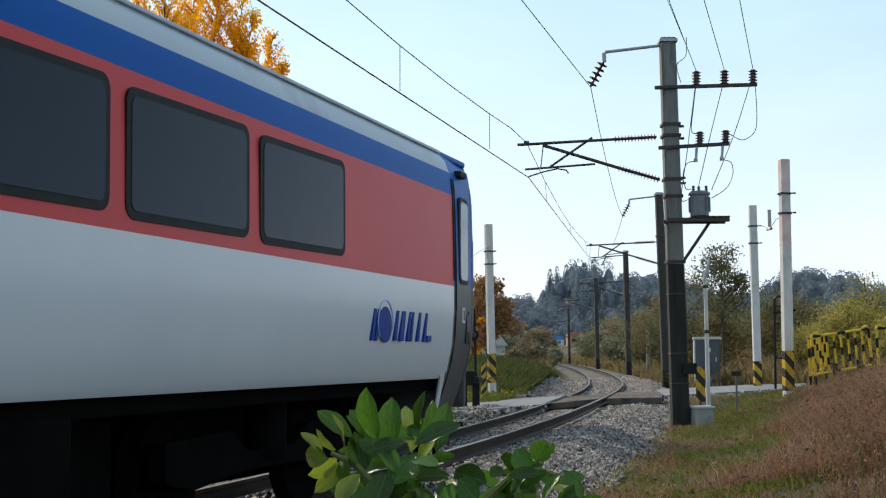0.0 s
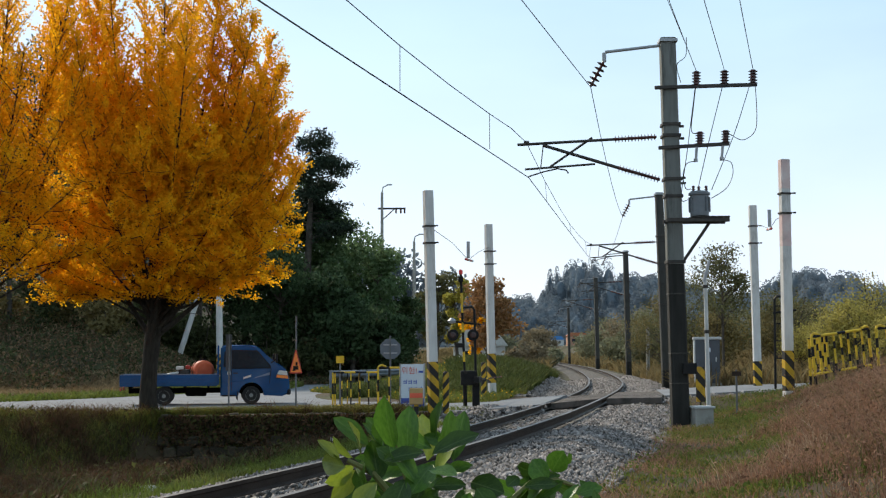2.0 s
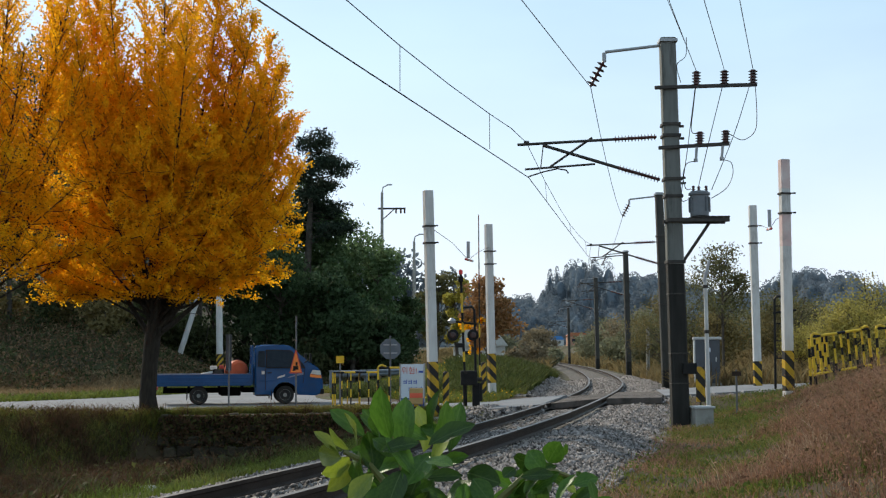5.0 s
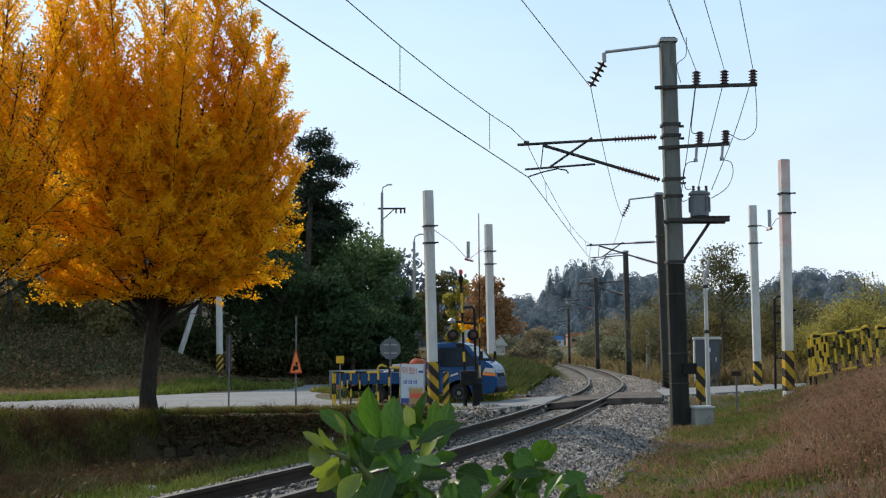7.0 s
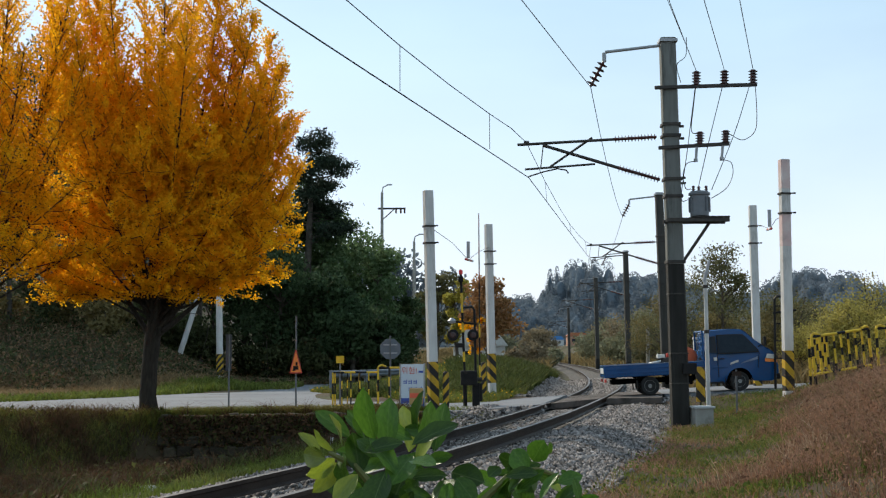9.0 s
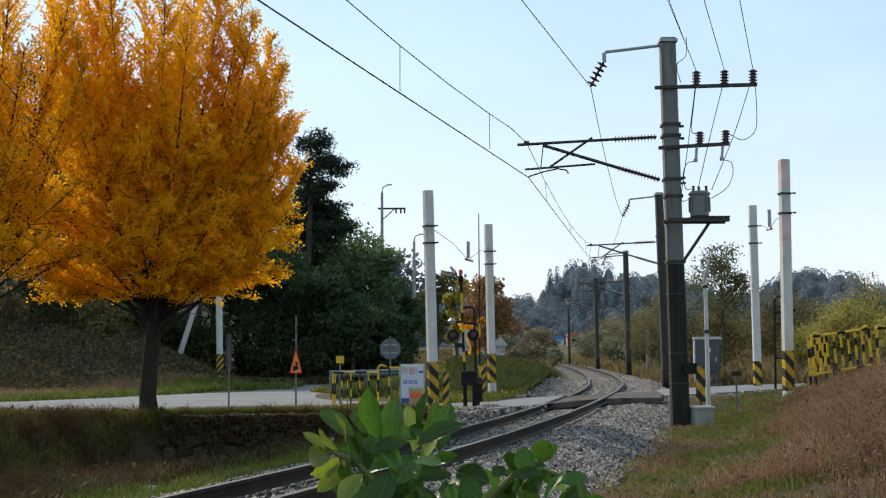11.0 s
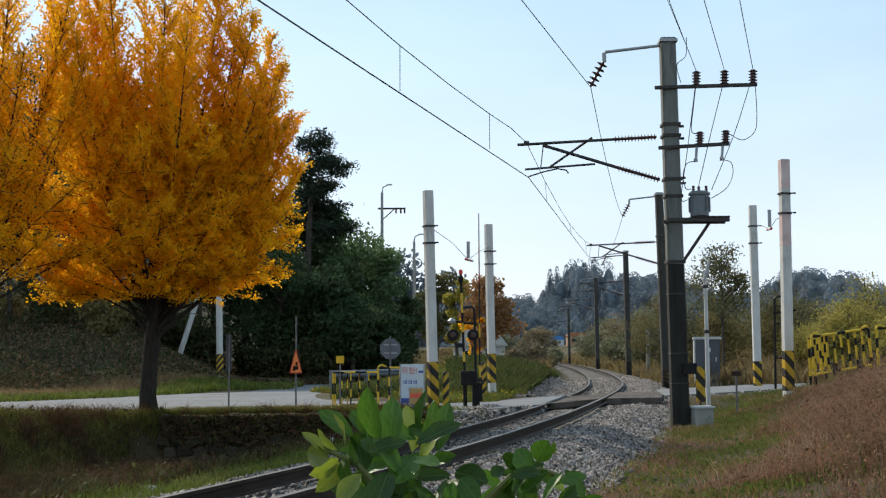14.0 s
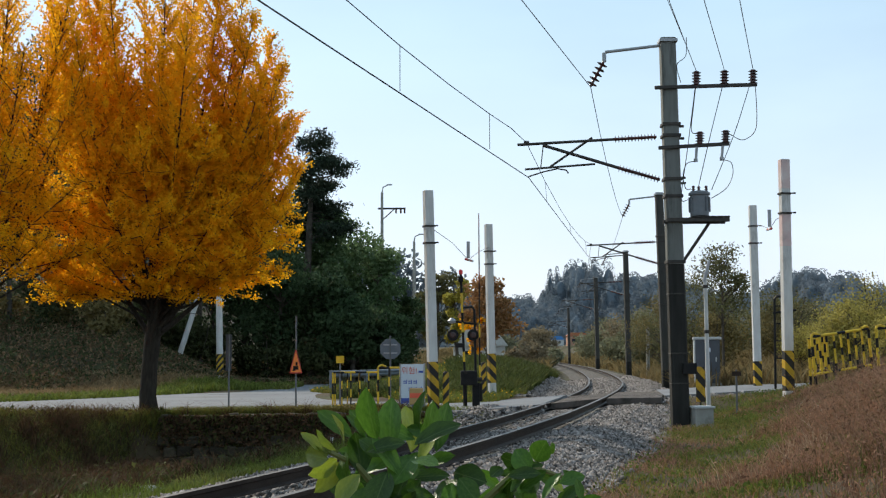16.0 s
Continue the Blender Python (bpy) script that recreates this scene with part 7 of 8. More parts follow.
def build_hills():
    # far wooded ridge, its blue-grey haze carried by the materials
    xs = np.linspace(-160, 300, 110)
    ds = np.linspace(0, 1, 16)
    X, Dd = np.meshgrid(xs, ds, indexing="ij")
    K = 2.3
    ridge = 9.5 + 8.5 * smooth(22, 38, X) + 1.5 * np.exp(-((X - 40) / 7) ** 2) + 1.8 * np.sin(X * 0.045 + 1) + 1.5 * np.sin(X * 0.13) - 3 * smooth(60, 90, X) + 4.5 * np.exp(-((X - 103) / 9) ** 2) - 7 * smooth(108, 124, X) + 10 * smooth(10, -60, X)
    Y = 285 + Dd * 110 + 10 * np.sin(X * 0.03)
    Z = ridge * np.sin(Dd * math.pi / 2) ** 0.7
    n, m = X.shape
    idx = np.arange(n * m).reshape(n, m)
    faces = np.stack([idx[:-1, :-1], idx[1:, :-1], idx[1:, 1:], idx[:-1, 1:]], -1).reshape(-1, 4)
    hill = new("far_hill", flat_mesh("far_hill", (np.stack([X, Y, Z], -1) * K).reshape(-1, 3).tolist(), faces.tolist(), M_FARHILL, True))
    tagged(hill, "hazy blue-grey wooded ridge in the distance", "hill", kind="structure")
    rng = np.random.default_rng(31)
    bm = bmesh.new()
    bmesh.ops.create_icosphere(bm, subdivisions=2, radius=1.0)
    ball = np.array([v.co[:] for v in bm.verts])
    tris = np.array([[v.index for v in f.verts] for f in bm.faces])
    bm.free()
    cs, sz, lump_v, lump_f = [], [], [], []
    for k in range(820):
        x = rng.uniform(-30, 125)
        d = rng.uniform(0.0, 1.0)
        i = np.argmin(abs(xs - x))
        j = min(int(d * 15), 15)
        y, z = Y[i, j], Z[i, j]
        h = rng.uniform(4, 7.5) + (5 if abs(x - 39) < 7 and d > 0.3 else 0) * rng.random()
        conif = abs(x - 38) < 13 and rng.random() < 0.6
        nn = 340
        t = rng.random(nn)
        r = (1.9 * (1 - t) ** 0.7 + 0.2) if conif else 2.3 * np.sqrt(np.maximum(0.05, 1 - (2 * t - 1) ** 2))
        a = rng.uniform(0, 6.28, nn)
        rr = r * rng.uniform(0.72, 1.15, nn)
        cs.append(np.stack([x + rr * np.cos(a), y + rr * np.sin(a), z + t * h], -1))
        sz.append(rng.uniform(0.26, 0.62, nn))
        tz = ball[:, 2] * 0.5 + 0.5
        wide = ((1.8 * (1 - tz) ** 0.7 + 0.15) / np.sqrt(np.maximum(0.08, 1 - ball[:, 2] ** 2)) if conif else 2.1) * (1 + 0.2 * np.sin(ball[:, 0] * 5 + k) * np.sin(ball[:, 1] * 6 + ball[:, 2] * 7 + k))
        wide = np.minimum(wide, 3.2)
        lump_v.append(np.stack([x + ball[:, 0] * wide * 0.72, y + ball[:, 1] * wide * 0.72, z + tz * h * 0.84], -1))
        lump_f.append(tris + k * len(ball))
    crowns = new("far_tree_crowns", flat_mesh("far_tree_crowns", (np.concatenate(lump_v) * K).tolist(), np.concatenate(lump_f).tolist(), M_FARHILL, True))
    tagged(crowns, "soft far crowns on the ridge, tinted blue-grey for haze", "woods", kind="stuff")
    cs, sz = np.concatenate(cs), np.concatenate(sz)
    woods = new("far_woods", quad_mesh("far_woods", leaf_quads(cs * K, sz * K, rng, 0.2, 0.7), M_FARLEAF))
    tagged(woods, "hazy far conifers and broadleaf woods on the ridge", "woods", kind="stuff")


def build_far_houses():
    for x, y, w, d, h, roof, wall, label in ((48.5, 560, 6.0, 6, 2.6, M_ROOFB, M_WALLW, "small far house with a bright blue roof"), (40.0, 560, 7.5, 6, 2.4, M_BROWNROOF, M_WALLW, "small far house with a brown roof"), (58.5, 570, 9, 7, 4.2, M_RUSTROOF, M_BRICKISH, "far reddish-brown house among trees"), (3.2, 118, 4.6, 4, 1.6, M_PALE, M_WALLW, "pale far shed beyond the crossing")):
        hse = thing("house", pose(x, y, 5.6 if y > 300 else 0.6), label, "house")
        boxp("wall", hse, wall, (0, 0, h / 2), (w, d, h), 0.02)
        bm = bmesh.new()
        bm_prism(bm, [(-w * 0.56, h), (w * 0.56, h), (w * 0.30, h + 1.5), (-w * 0.30, h + 1.5)], -d * 0.56, d * 0.56)
        part("roof", bm, roof, hse)
        for k in range(2):
            wd = boxp("window", hse, M_TGLASS, (-w * 0.2 + k * w * 0.4, -d / 2 - 0.02, h * 0.55), (w * 0.16, 0.06, h * 0.34), 0.01)
        boxp("door", hse, M_BROWNROOF, (0, -d / 2 - 0.02, h * 0.35), (w * 0.10, 0.06, h * 0.68), 0.01)


M_BROWNROOF = mat("brown_roof", (0.16, 0.10, 0.07), (0.2, 0.13, 0.09), 0.8)
M_RUSTROOF = mat("rust_roof", (0.40, 0.14, 0.07), (0.45, 0.18, 0.09), 0.8)
M_BRICKISH = mat("red_brown_wall", (0.42, 0.22, 0.14), (0.48, 0.27, 0.18), 0.8)


def build_trees():
    tips = [(2.62, -0.6, 10.0), (3.15, 0.2, 8.9), (2.9, -1.0, 8.4), (2.0, 0.8, 8.6), (1.75, -0.3, 11.3), (0.9, 0.9, 12.2), (0.5, -1.1, 11.4), (-0.4, 0.3, 12.8), (-0.9, -1.2, 11.0), (-1.7, 0.6, 11.6), (-2.4, -0.5, 10.2), (0.2, 1.9, 10.8), (3.0, 0.9, 7.6), (3.4, -0.3, 7.4), (-2.9, 0.8, 8.6), (1.2, -1.8, 9.6), (-1.5, -1.9, 9.2), (-2.9, -0.3, 12.0), (-2.1, 0.4, 12.8), (2.35, -0.2, 10.9), (3.3, -0.3, 8.7), (3.6, 0.1, 7.5), (3.0, 0.2, 9.7), (3.8, -0.2, 6.3)]
    low = [(3.5, -0.8, 5.0), (3.45, 0.5, 5.3), (3.2, -1.0, 4.6), (3.35, -0.5, 5.6), (3.6, 0.3, 4.6), (3.2, -1.3, 4.3), (2.4, -1.9, 3.9), (1.3, -2.3, 4.0), (0.3, -2.5, 4.3), (-0.9, -2.4, 4.1), (-1.9, -2.0, 3.7), (-2.9, -1.0, 4.0), (-3.3, -0.1, 4.4), (2.8, 0.9, 3.6), (-2.4, 1.2, 3.8), (3.3, 0.8, 6.4), (2.2, -2.0, 5.2), (0.8, -2.6, 5.0), (-0.6, -2.6, 5.2), (-2.2, -2.0, 5.4), (1.4, 1.8, 3.8), (-3.2, -1.2, 6.0), (3.0, -1.2, 6.0), (0.2, -2.4, 6.8), (1.8, -1.9, 7.0), (-1.4, -2.2, 7.2), (-2.3, -1.6, 3.4), (2.0, -1.6, 3.5), (-2.5, -0.8, 2.9), (-2.0, -1.4, 3.0), (1.0, -1.2, 2.9), (0.6, -1.6, 3.1), (1.9, -0.9, 3.0), (-1.2, -1.0, 3.0), (3.3, -0.4, 3.6)]
    build_ginkgo(pose(-7.37, 32.8, -0.16), tips, low, "golden ginkgo tree with a dark trunk by the road", 11, 94)
    tips = [(0.2, 0, 12.5), (0.9, -0.9, 10.5), (-0.4, -0.8, 11.0), (1.9, -1.2, 8.8), (1.4, -0.6, 11.5), (2.3, 0.4, 9.9), (-1.5, 0.5, 11.5), (3.0, -0.5, 8.2), (-2.6, 0, 9.5), (0.8, 1.2, 11.8), (1.2, -1.8, 9.0), (2.8, 0.1, 11.6)]
    low = [(3.6, -0.6, 4.4), (3.4, -1.4, 5.6), (2.8, -1.9, 4.3), (3.8, 0.2, 6.2), (1.6, -2.3, 4.5), (0.2, -2.5, 4.2), (-2.0, -1.8, 4.0), (-3.2, 0, 4.5), (3.0, -1.6, 7.0), (2.0, -2.0, 6.2), (3.2, -0.8, 3.9)]
    build_ginkgo(pose(-11.7, 31.2, -0.2), tips, low, "golden ginkgo tree at the roadside ditch", 12, 46)
    # dark trees on the slope; the last ten, mostly hidden, are added for shade
    row = [(-8.9, 81, 13.4, 2.3, 0.8, M_MIDLEAF), (-9.9, 84, 13.4, 2.8, 1.0, M_MIDLEAF), (-7.4, 80, 12.4, 2.6, 0.8, M_MIDLEAF), (-5.7, 84, 11.4, 2.6, 0.5, M_MIDLEAF), (-4.2, 80, 9.3, 2.3, 0.3, M_MIDLEAF), (-2.9, 84, 6.6, 2.1, 0.2, M_DKLEAF), (-11.6, 76, 11, 3.2, 0.8, M_DKLEAF), (-8.9, 72, 7.6, 2.6, 0.4, M_DKLEAF), (-6.6, 71, 6.6, 2.4, 0.2, M_DKLEAF), (-4.9, 70, 5.0, 2.0, 0.1, M_DKLEAF), (-3.3, 72, 4.4, 1.7, 0.1, M_DKLEAF), (-14.5, 82, 13, 3.6, 1.0, M_DKLEAF), (-18.5, 84, 22, 3.8, 1.0, M_DKLEAF), (-23.0, 86, 24, 4.0, 1.0, M_DKLEAF), (-28.0, 88, 25, 4.0, 1.0, M_DKLEAF), (-13.5, 72, 13, 3.0, 3.0, M_DKLEAF), (-16.5, 75, 16, 3.2, 3.0, M_DKLEAF), (-20.0, 73, 17, 3.4, 3.5, M_DKLEAF), (-24.0, 76, 20, 3.6, 3.5, M_DKLEAF), (-28.0, 74, 19, 3.6, 3.5, M_DKLEAF), (-33.0, 77, 22, 3.8, 3.5, M_DKLEAF), (-22.0, 66, 13, 3.0, 3.5, M_DKLEAF), (-27.0, 67, 14, 3.2, 3.5, M_DKLEAF), (-32.0, 68, 15, 3.2, 3.5, M_DKLEAF), (-17.5, 67, 11.5, 2.8, 3.2, M_DKLEAF)]
    for i, (x, y, top, r, z0, mm) in enumerate(row):
        g = put(x, y)
        build_tree(pose(x, y, g), max(top - g, 3.0), r, z0, mm, M_BARK, "dense dark green broadleaf tree on the slope", 40 + i, 9500, 0.23, 26, group="dark trees on the slope")
    # shaded undergrowth on the slope
    for i in range(16):
        x, y = -15.5 - 1.25 * i + (i % 3) * 0.5, 61.5 + (i * 37 % 11) * 0.9
        build_tree(pose(x, y, put(x, y)), 2.2 + (i % 4) * 0.5, 1.7, 0.1, M_UNDER_G if i % 2 else M_BROWNLEAF, M_BARK, "dark tangled bush on the slope", 80 + i, 1800, 0.22, 9, "bush", group="bushes on the slope", open_=0.2, trunk_r=0.05)
    for i, (x, y) in enumerate(((-14.4, 67.5), (-12.9, 68.5), (-13.8, 70.5), (-11.9, 70.5), (-10.4, 75), (-8.4, 76), (-6.6, 77), (-5.0, 76), (-3.6, 77), (-9.4, 70), (-7.0, 69.5))):
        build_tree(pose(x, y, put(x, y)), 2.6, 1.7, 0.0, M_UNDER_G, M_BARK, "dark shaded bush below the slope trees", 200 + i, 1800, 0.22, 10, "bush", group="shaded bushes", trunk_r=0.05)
    build_pine(pose(-8.3, 78, put(-8.3, 78)), 14.2 - put(-8.1, 78), "dark pine rising above the broadleaf trees", 60, None, 0.55, 3.4)
    build_tree(pose(3.1, 90, 0.5), 6.6, 2.2, 0.6, M_RUST, M_BARK, "rusty orange autumn tree beyond the crossing", 61, 5200, 0.26, 16, trunk_r=0.14)
    build_tree(pose(1.2, 112, 0.5), 9.0, 1.5, 1.2, M_YELLOWLEAF, M_BARK, "slender yellow-green tree beyond the crossing", 62, 3200, 0.3, 14, cone=0.5)
    build_tree(pose(-0.6, 118, 0.5), 9.8, 1.9, 1.0, M_OLIVE, M_BARK, "olive-green tree beyond the crossing", 63, 3200, 0.34, 14)
    build_tree(pose(2.3, 100, 0.3), 5.5, 1.0, 0.8, M_GINKGO, M_BARK, "small golden tree beyond the crossing", 64, 1500, 0.22, 9)
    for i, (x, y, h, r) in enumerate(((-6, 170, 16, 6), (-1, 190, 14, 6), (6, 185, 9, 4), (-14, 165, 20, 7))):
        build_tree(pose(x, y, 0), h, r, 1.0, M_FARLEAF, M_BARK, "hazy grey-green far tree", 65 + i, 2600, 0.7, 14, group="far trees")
    # brush and trees right of the curve
    right = [(12.6, 66, 5.4, 2.3, M_OLIVE), (15.0, 72, 6.2, 2.6, M_OLIVE), (17.6, 68, 3.9, 2.3, M_BROWNLEAF), (20.0, 72, 3.3, 2.4, M_OLIVE), (22.8, 70, 2.9, 2.4, M_BROWNLEAF), (14.2, 84, 5.8, 2.4, M_BROWNLEAF), (16.2, 98, 6.0, 2.8, M_OLIVE), (12.0, 58, 3.6, 1.8, M_BROWNLEAF), (15.0, 57, 3.6, 2.0, M_OLIVE), (18.0, 56, 2.6, 1.8, M_BROWNLEAF), (20.5, 57, 2.4, 1.8, M_OLIVE), (25.5, 74, 2.8, 2.6, M_OLIVE), (13.6, 52, 2.6, 1.5, M_BROWNLEAF), (16.8, 51, 2.8, 1.6, M_OLIVE)]
    for i, (x, y, h, r, mm) in enumerate(right):
        build_tree(pose(x, y, put(x, y)), h, r, 0.1, mm, M_BARK, "thinning olive-brown tree in the thicket by the curve", 100 + i, 9000, 0.115, 30, group="thicket by the curve", open_=0.45, trunk_r=0.09)
    # distant bushes swap to leaf colours with haze painted in
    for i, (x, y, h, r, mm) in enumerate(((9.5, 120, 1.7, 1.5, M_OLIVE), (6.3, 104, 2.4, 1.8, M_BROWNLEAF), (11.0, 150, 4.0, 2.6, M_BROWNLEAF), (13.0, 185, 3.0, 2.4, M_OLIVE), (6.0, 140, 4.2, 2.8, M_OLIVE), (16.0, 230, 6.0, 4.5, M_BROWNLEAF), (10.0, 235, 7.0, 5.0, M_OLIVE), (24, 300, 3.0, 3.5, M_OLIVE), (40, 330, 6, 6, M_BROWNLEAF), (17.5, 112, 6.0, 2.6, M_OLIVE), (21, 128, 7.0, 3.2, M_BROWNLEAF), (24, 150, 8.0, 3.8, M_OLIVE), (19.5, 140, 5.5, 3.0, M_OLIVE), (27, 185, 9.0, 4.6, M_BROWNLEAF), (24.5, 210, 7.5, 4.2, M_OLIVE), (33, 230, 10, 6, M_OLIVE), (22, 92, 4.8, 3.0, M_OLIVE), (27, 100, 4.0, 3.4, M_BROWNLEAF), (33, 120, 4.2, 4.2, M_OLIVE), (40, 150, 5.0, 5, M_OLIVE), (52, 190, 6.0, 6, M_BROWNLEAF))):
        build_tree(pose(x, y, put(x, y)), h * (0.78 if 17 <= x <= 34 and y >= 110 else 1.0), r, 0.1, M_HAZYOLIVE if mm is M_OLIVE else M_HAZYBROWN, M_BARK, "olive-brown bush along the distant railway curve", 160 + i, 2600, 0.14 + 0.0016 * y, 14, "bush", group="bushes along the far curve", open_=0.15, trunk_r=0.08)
    build_tree(pose(11.7, 54.5, 0.3), 6.3, 1.5, 1.6, M_OLIVE, M_BARK, "tall leggy tree with sparse green leaves", 130, 5200, 0.115, 26, open_=0.35, trunk_r=0.07)
    for i, (x, y, h, r) in enumerate(((13.5, 42, 3.0, 1.1), (14.3, 42.5, 3.9, 1.3), (13.9, 45, 3.0, 1.3), (13.0, 47, 2.0, 1.1), (14.2, 40, 2.6, 1.1), (12.8, 42.5, 2.2, 0.9))):
        build_tree(pose(x, y, 0.5), h, r, 0.5, M_YELLOWOLIVE, M_BARK, "yellow-green sapling with sparse leaves beyond the fence", 140 + i, 5200, 0.085, 24, group="saplings beyond the fence", open_=0.35, trunk_r=0.05)


# greyer copies of the olive and brown leaf, haze put into the colour
M_HAZYOLIVE = mat("haze_tinted_olive_leaf", (0.17, 0.175, 0.105), (0.22, 0.215, 0.13), 0.8, scale=0.3, island=0.3, translucent=0.35)
M_HAZYBROWN = mat("haze_tinted_brown_leaf", (0.20, 0.165, 0.105), (0.25, 0.205, 0.13), 0.8, scale=0.3, island=0.3, translucent=0.35)
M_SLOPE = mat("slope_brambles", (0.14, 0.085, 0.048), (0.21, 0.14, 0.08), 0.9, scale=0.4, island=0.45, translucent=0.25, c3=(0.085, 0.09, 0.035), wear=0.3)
# brown litter of ditch and wall, with shade darkened into its colour
M_LITTER = mat("shade_toned_litter", (0.066, 0.037, 0.02), (0.11, 0.064, 0.034), 0.9, scale=0.4, island=0.5, translucent=0.25)
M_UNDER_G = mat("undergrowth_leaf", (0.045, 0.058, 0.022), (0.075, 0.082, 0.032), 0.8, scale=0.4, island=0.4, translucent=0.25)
M_YELLOWOLIVE = mat("yellow_olive_leaf", (0.27, 0.235, 0.06), (0.36, 0.31, 0.085), 0.7, scale=0.4, translucent=0.45, island=0.35)


# ---- the place ----
build_ground()
build_roads()
TRACK = build_track()
build_overhead()
build_crossing()
GATE = thing("barrier_gate", pose(0.95, 36.0, -0.02), "black crossing gate machine with a striped lifting arm", "barrier gate")
boxp("machine_box", GATE, M_BLACK, (-0.25, 0, 0.72), (0.46, 0.5, 0.40), 0.03, "black gate machine box")
boxp("pedestal", GATE, M_BLACK, (-0.06, 0, 0.15), (0.2, 0.22, 0.9), 0.02)
boxp("foot_plate", GATE, M_STEELD, (-0.06, 0, -0.26), (0.5, 0.5, 0.08), 0.01)
tubep("pivot", GATE, M_STEELD, (-0.2, 0, 0.68), (0.12, 0, 0.68), 0.06)
ARM = new("arm")
ARM.parent = GATE
ARM.matrix_basis = pose(0.05, 0, 0.68)
for k in range(12):
    tubep("arm_band", ARM, (M_BLACK if k % 3 else M_YELLOW) if k < 6 else (M_DARKRED if k % 2 else M_BLACK), (0, 0.383 * k, 0), (0, 0.383 * (k + 1), 0), 0.024 - 0.0009 * k, 0.024 - 0.0009 * (k + 1), 8)
boxp("counterweight", ARM, M_BLACK, (0, -0.35, 0), (0.14, 0.5, 0.16), 0.02)
build_lit_poles()
for sx, sy, sz, sh in ((1.34, 23.5, -0.18, 0.20), (-2.2, 25.6, -0.50, 0.22)):
    STAKE = thing("track_stake", pose(sx, sy, sz, 0, 3, 12), "short white marker stake beside the track", "marker stake", "marker stakes")
    boxp("shaft", STAKE, M_WHITEP, (0, 0, sh / 2 - 0.05), (0.05, 0.05, sh + 0.1), 0.006)
    boxp("cap", STAKE, M_LIGHTGREY, (0, 0, sh + 0.005), (0.056, 0.056, 0.012), 0.003)
ROCK = thing("pale_rock", pose(-3.95, 17.7, -0.50), "pale broken rock lying in the verge grass", "rock")
bm = bmesh.new()
bmesh.ops.create_icosphere(bm, subdivisions=2, radius=0.13)
for v in bm.verts:
    v.co = Vector((v.co.x * 1.7, v.co.y, v.co.z * 0.7)) * (1 + 0.35 * noise.noise(v.co * 9))
part("block", bm, M_CONC, ROCK)
build_retaining_wall()
COACH = build_coach()
TRUCK, WHEELS = build_truck()
build_hills()
build_far_houses()
build_trees()
build_grass()
build_stones()
SHRUB = build_shrub()
# sleepers last
bm = bmesh.new()
bm_box(bm, (0, 0, 0), (2.4, 0.24, 0.16), 0.015)
SLEEPER = mesh_of("sleeper", bm, M_SLEEPER)
for k in range(130):
    yy = -6 + k * 0.6
    if 35.6 < yy < 42.4:
        continue
    sl = track_slope(yy)
    ob = new("sleeper", SLEEPER)
    ob.parent = TRACK
    ob.matrix_basis = pose(track_x(yy), yy, cant(yy) * 0.5 - 0.325, 0, -math.degrees(math.atan(cant(yy) / 1.5)), -math.degrees(math.atan(sl)))


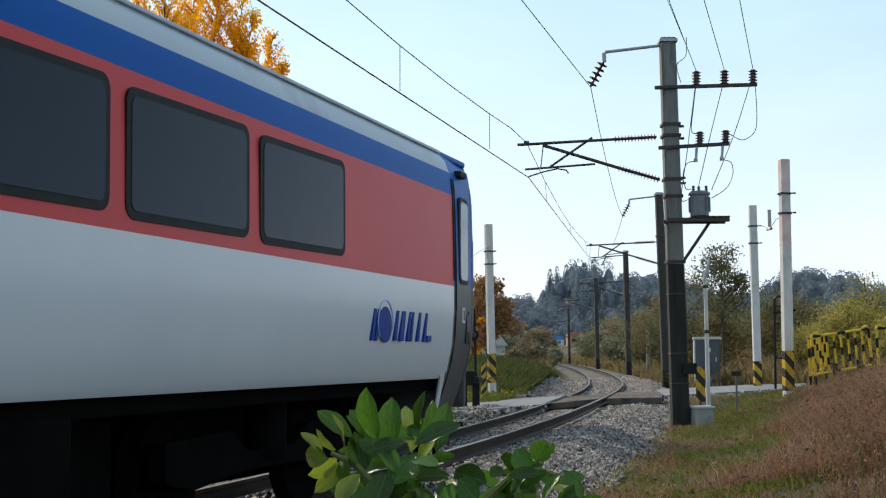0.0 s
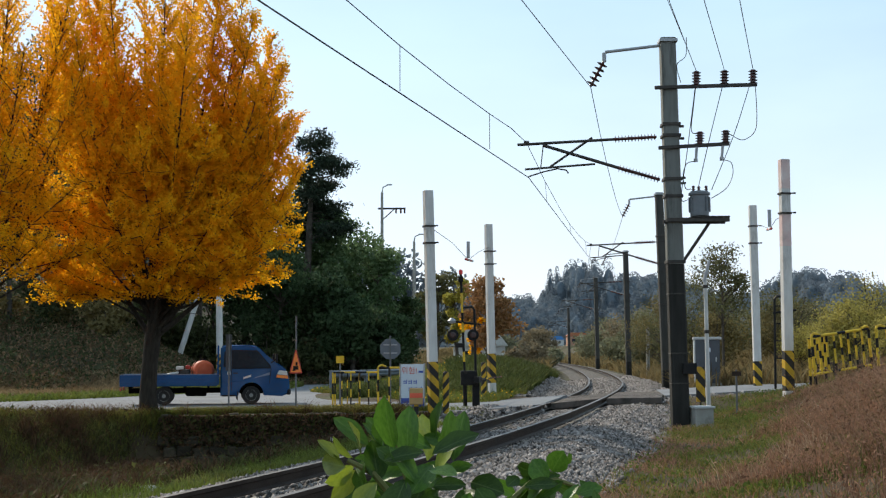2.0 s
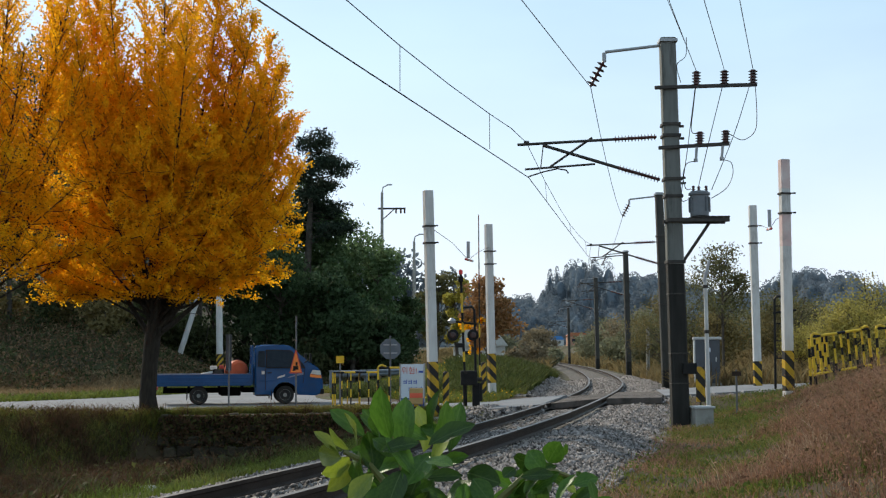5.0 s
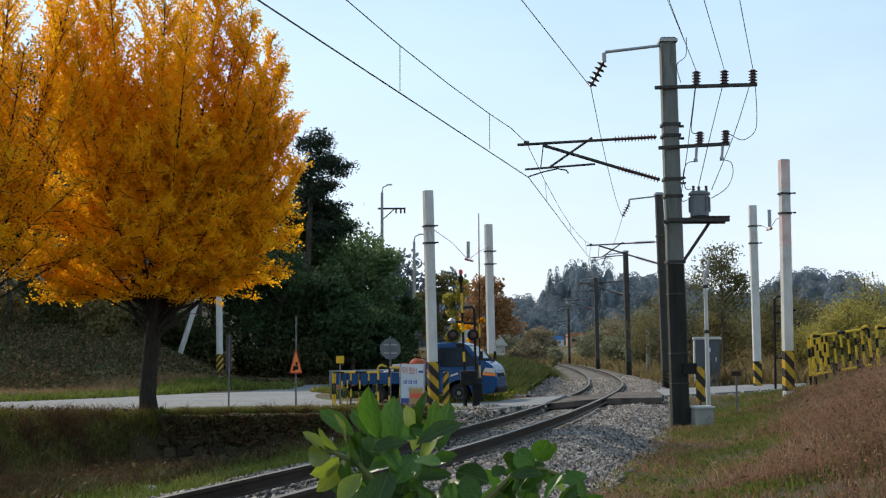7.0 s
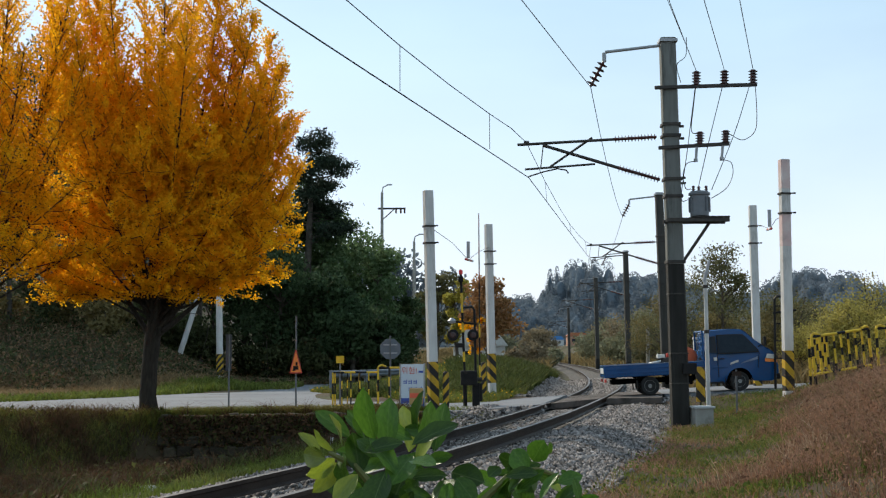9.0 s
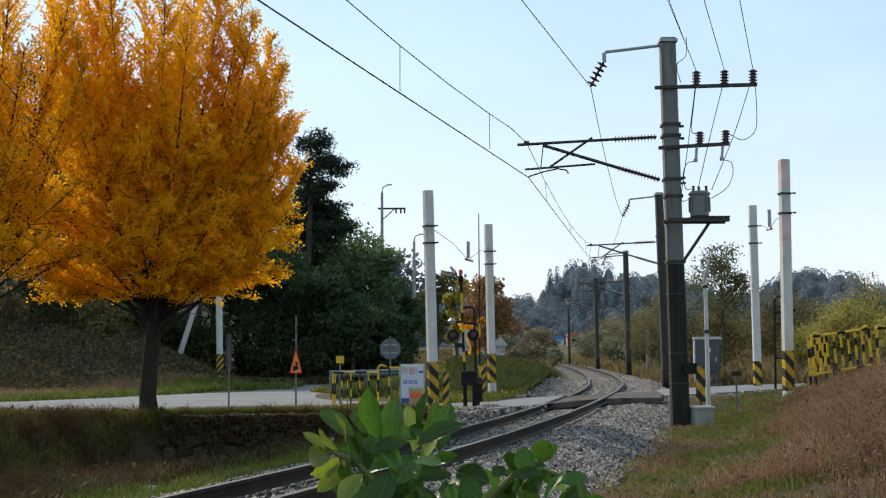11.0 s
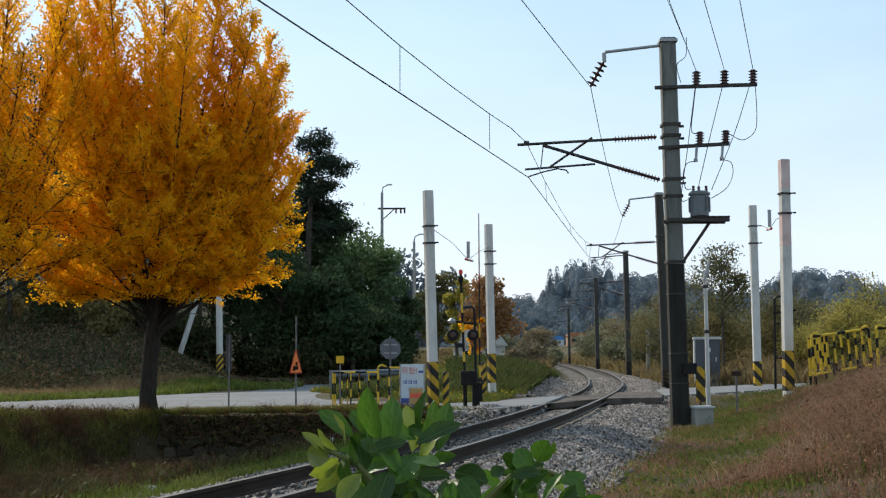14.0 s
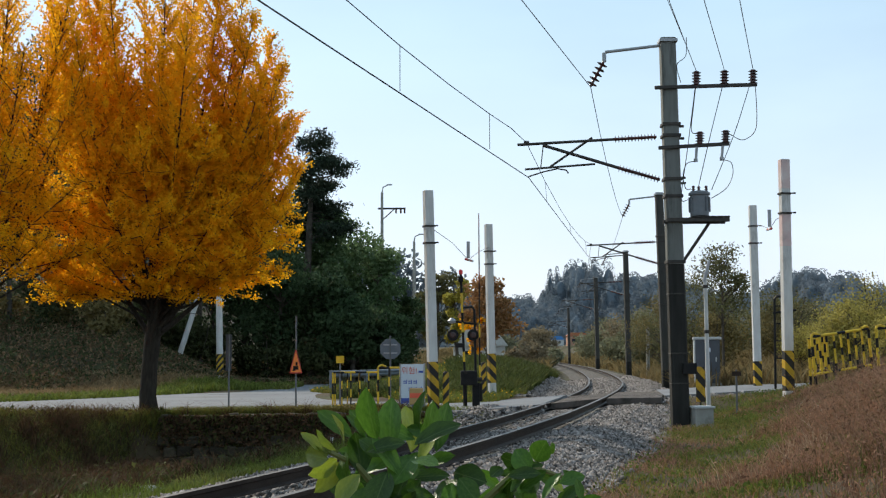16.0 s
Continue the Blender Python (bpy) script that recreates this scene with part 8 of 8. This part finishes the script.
def motions():
    # the coach rolls past the camera at a steady speed
    speed, turn = 13.6, 17.8
    d = Vector((math.sin(radians(turn)), math.cos(radians(turn)), 0))
    start = Vector((-5.35 * math.cos(radians(turn)), 5.35 * math.sin(radians(turn)), 0.06)) + d * 12.5
    rows = []
    for k in range(31):
        rows.append((k / 30, Matrix.Translation(start - d * speed * k / 30) @ pose(0, 0, 0, 0, 0, -turn)))
    for k in range(3, 33):
        rows.append((k / 2, Matrix.Translation(start - d * speed * k / 2) @ pose(0, 0, 0, 0, 0, -turn)))
    walk(COACH, rows)
    # the truck waits, then drives over the crossing
    times = [0.0, 0.7, 1.5, 2.5, 3.3, 3.8, 4.2, 4.8, 5.4, 5.9, 6.3, 6.6, 7.0, 7.3, 7.6, 7.9, 8.2, 8.5, 8.8, 9.0, 9.2, 10.0, 11.0, 13.0, 16.0]
    front = [-4.57, -4.60, -4.60, -4.58, -4.57, -4.55, -4.49, -3.98, -2.85, -1.5, -0.22, 0.64, 1.98, 2.97, 4.00, 5.08, 6.16, 7.45, 8.87, 9.85, 10.80, 14.9, 20.2, 31.5, 49.0]
    def xf(t):
        return float(np.interp(t, times, front))
    def path_y(x):
        return float(np.interp(x, [-30, -8.8, -6.2, -4.4, -2.6, -0.8, 1.5, 4.5, 7.2, 12, 60], [36.6, 39.55, 40.0, 40.35, 40.45, 40.2, 39.4, 38.6, 38.3, 38.4, 38.4]))
    def smooth_x(t):
        return sum(xf(t + k * 0.06) for k in range(-3, 4)) / 7
    rows, wheel_rows = [], []
    t = 0.0
    grid = sorted(set([round(0.5 * k, 2) for k in range(8)] + [round(4.0 + 0.07 * k, 2) for k in range(171)] + [16.0]))
    first = None
    for t in grid:
        c = smooth_x(t) - 2.68
        ya, yb = path_y(c - 1.20), path_y(c + 1.37)
        za, zb = float(road_z(c - 1.20)) + 0.022, float(road_z(c + 1.37)) + 0.022
        head = math.degrees(math.atan2(yb - ya, 2.57))
        lift = math.degrees(math.atan2(zb - za, 2.57))
        rows.append((t, pose(c, path_y(c), za + (zb - za) * 0.48, 0, -lift, head)))
        first = c if first is None else first
        wheel_rows.append((t, math.degrees((c - first) / 0.275)))
    walk(TRUCK, rows)
    for wh, x, sgn in WHEELS:
        walk(wh, [(t, pose(x, sgn * 0.70, 0.275, 0, a, 0)) for t, a in wheel_rows])
    # the gate arm lifts after the train has gone
    lift_rows = [(0.0, 0), (2.5, 0), (3.0, 15), (3.3, 32), (3.6, 44), (3.9, 55), (4.2, 67), (4.6, 80), (5.2, 89), (6.0, 90.5), (16.0, 90.5)]
    walk(ARM, [(t, pose(0.05, 0, 0.68, 0, 0, -10 + 10 * min(a, 90) / 90) @ pose(0, 0, 0, a, 0, 0)) for t, a in lift_rows])
    # the shrub sways in the train's wake and then in a light breeze
    sway = [(0.0, 0.0, 0.0), (0.6, 0.08, 0.0), (1.2, 0.05, 0.0), (1.6, 0.58, -0.012), (2.0, 0.75, -0.010), (2.4, 2.37, -0.002), (2.75, 1.1, -0.006), (3.0, 0.45, -0.014), (3.3, 0.3, -0.012), (3.6, 0.15, -0.008), (3.9, 0.63, -0.029), (4.1, 1.87, -0.034), (4.2, 2.9, -0.008), (4.4, 2.4, 0.0), (4.8, 1.0, 0.0), (5.4, 0.25, 0.0), (6.3, 0.08, 0.002), (7.5, 0.1, 0.0), (9.0, -0.1, 0.0), (10.5, 0.12, 0.0), (12.5, 0.03, 0.002), (14.5, 0.06, 0.0), (16.0, 0.0, 0.0)]
    walk(SHRUB, [(t, pose(0.0, 1.5, -0.28 + dz, 0.2 * a, a, 0)) for t, a, dz in sway])


motions()
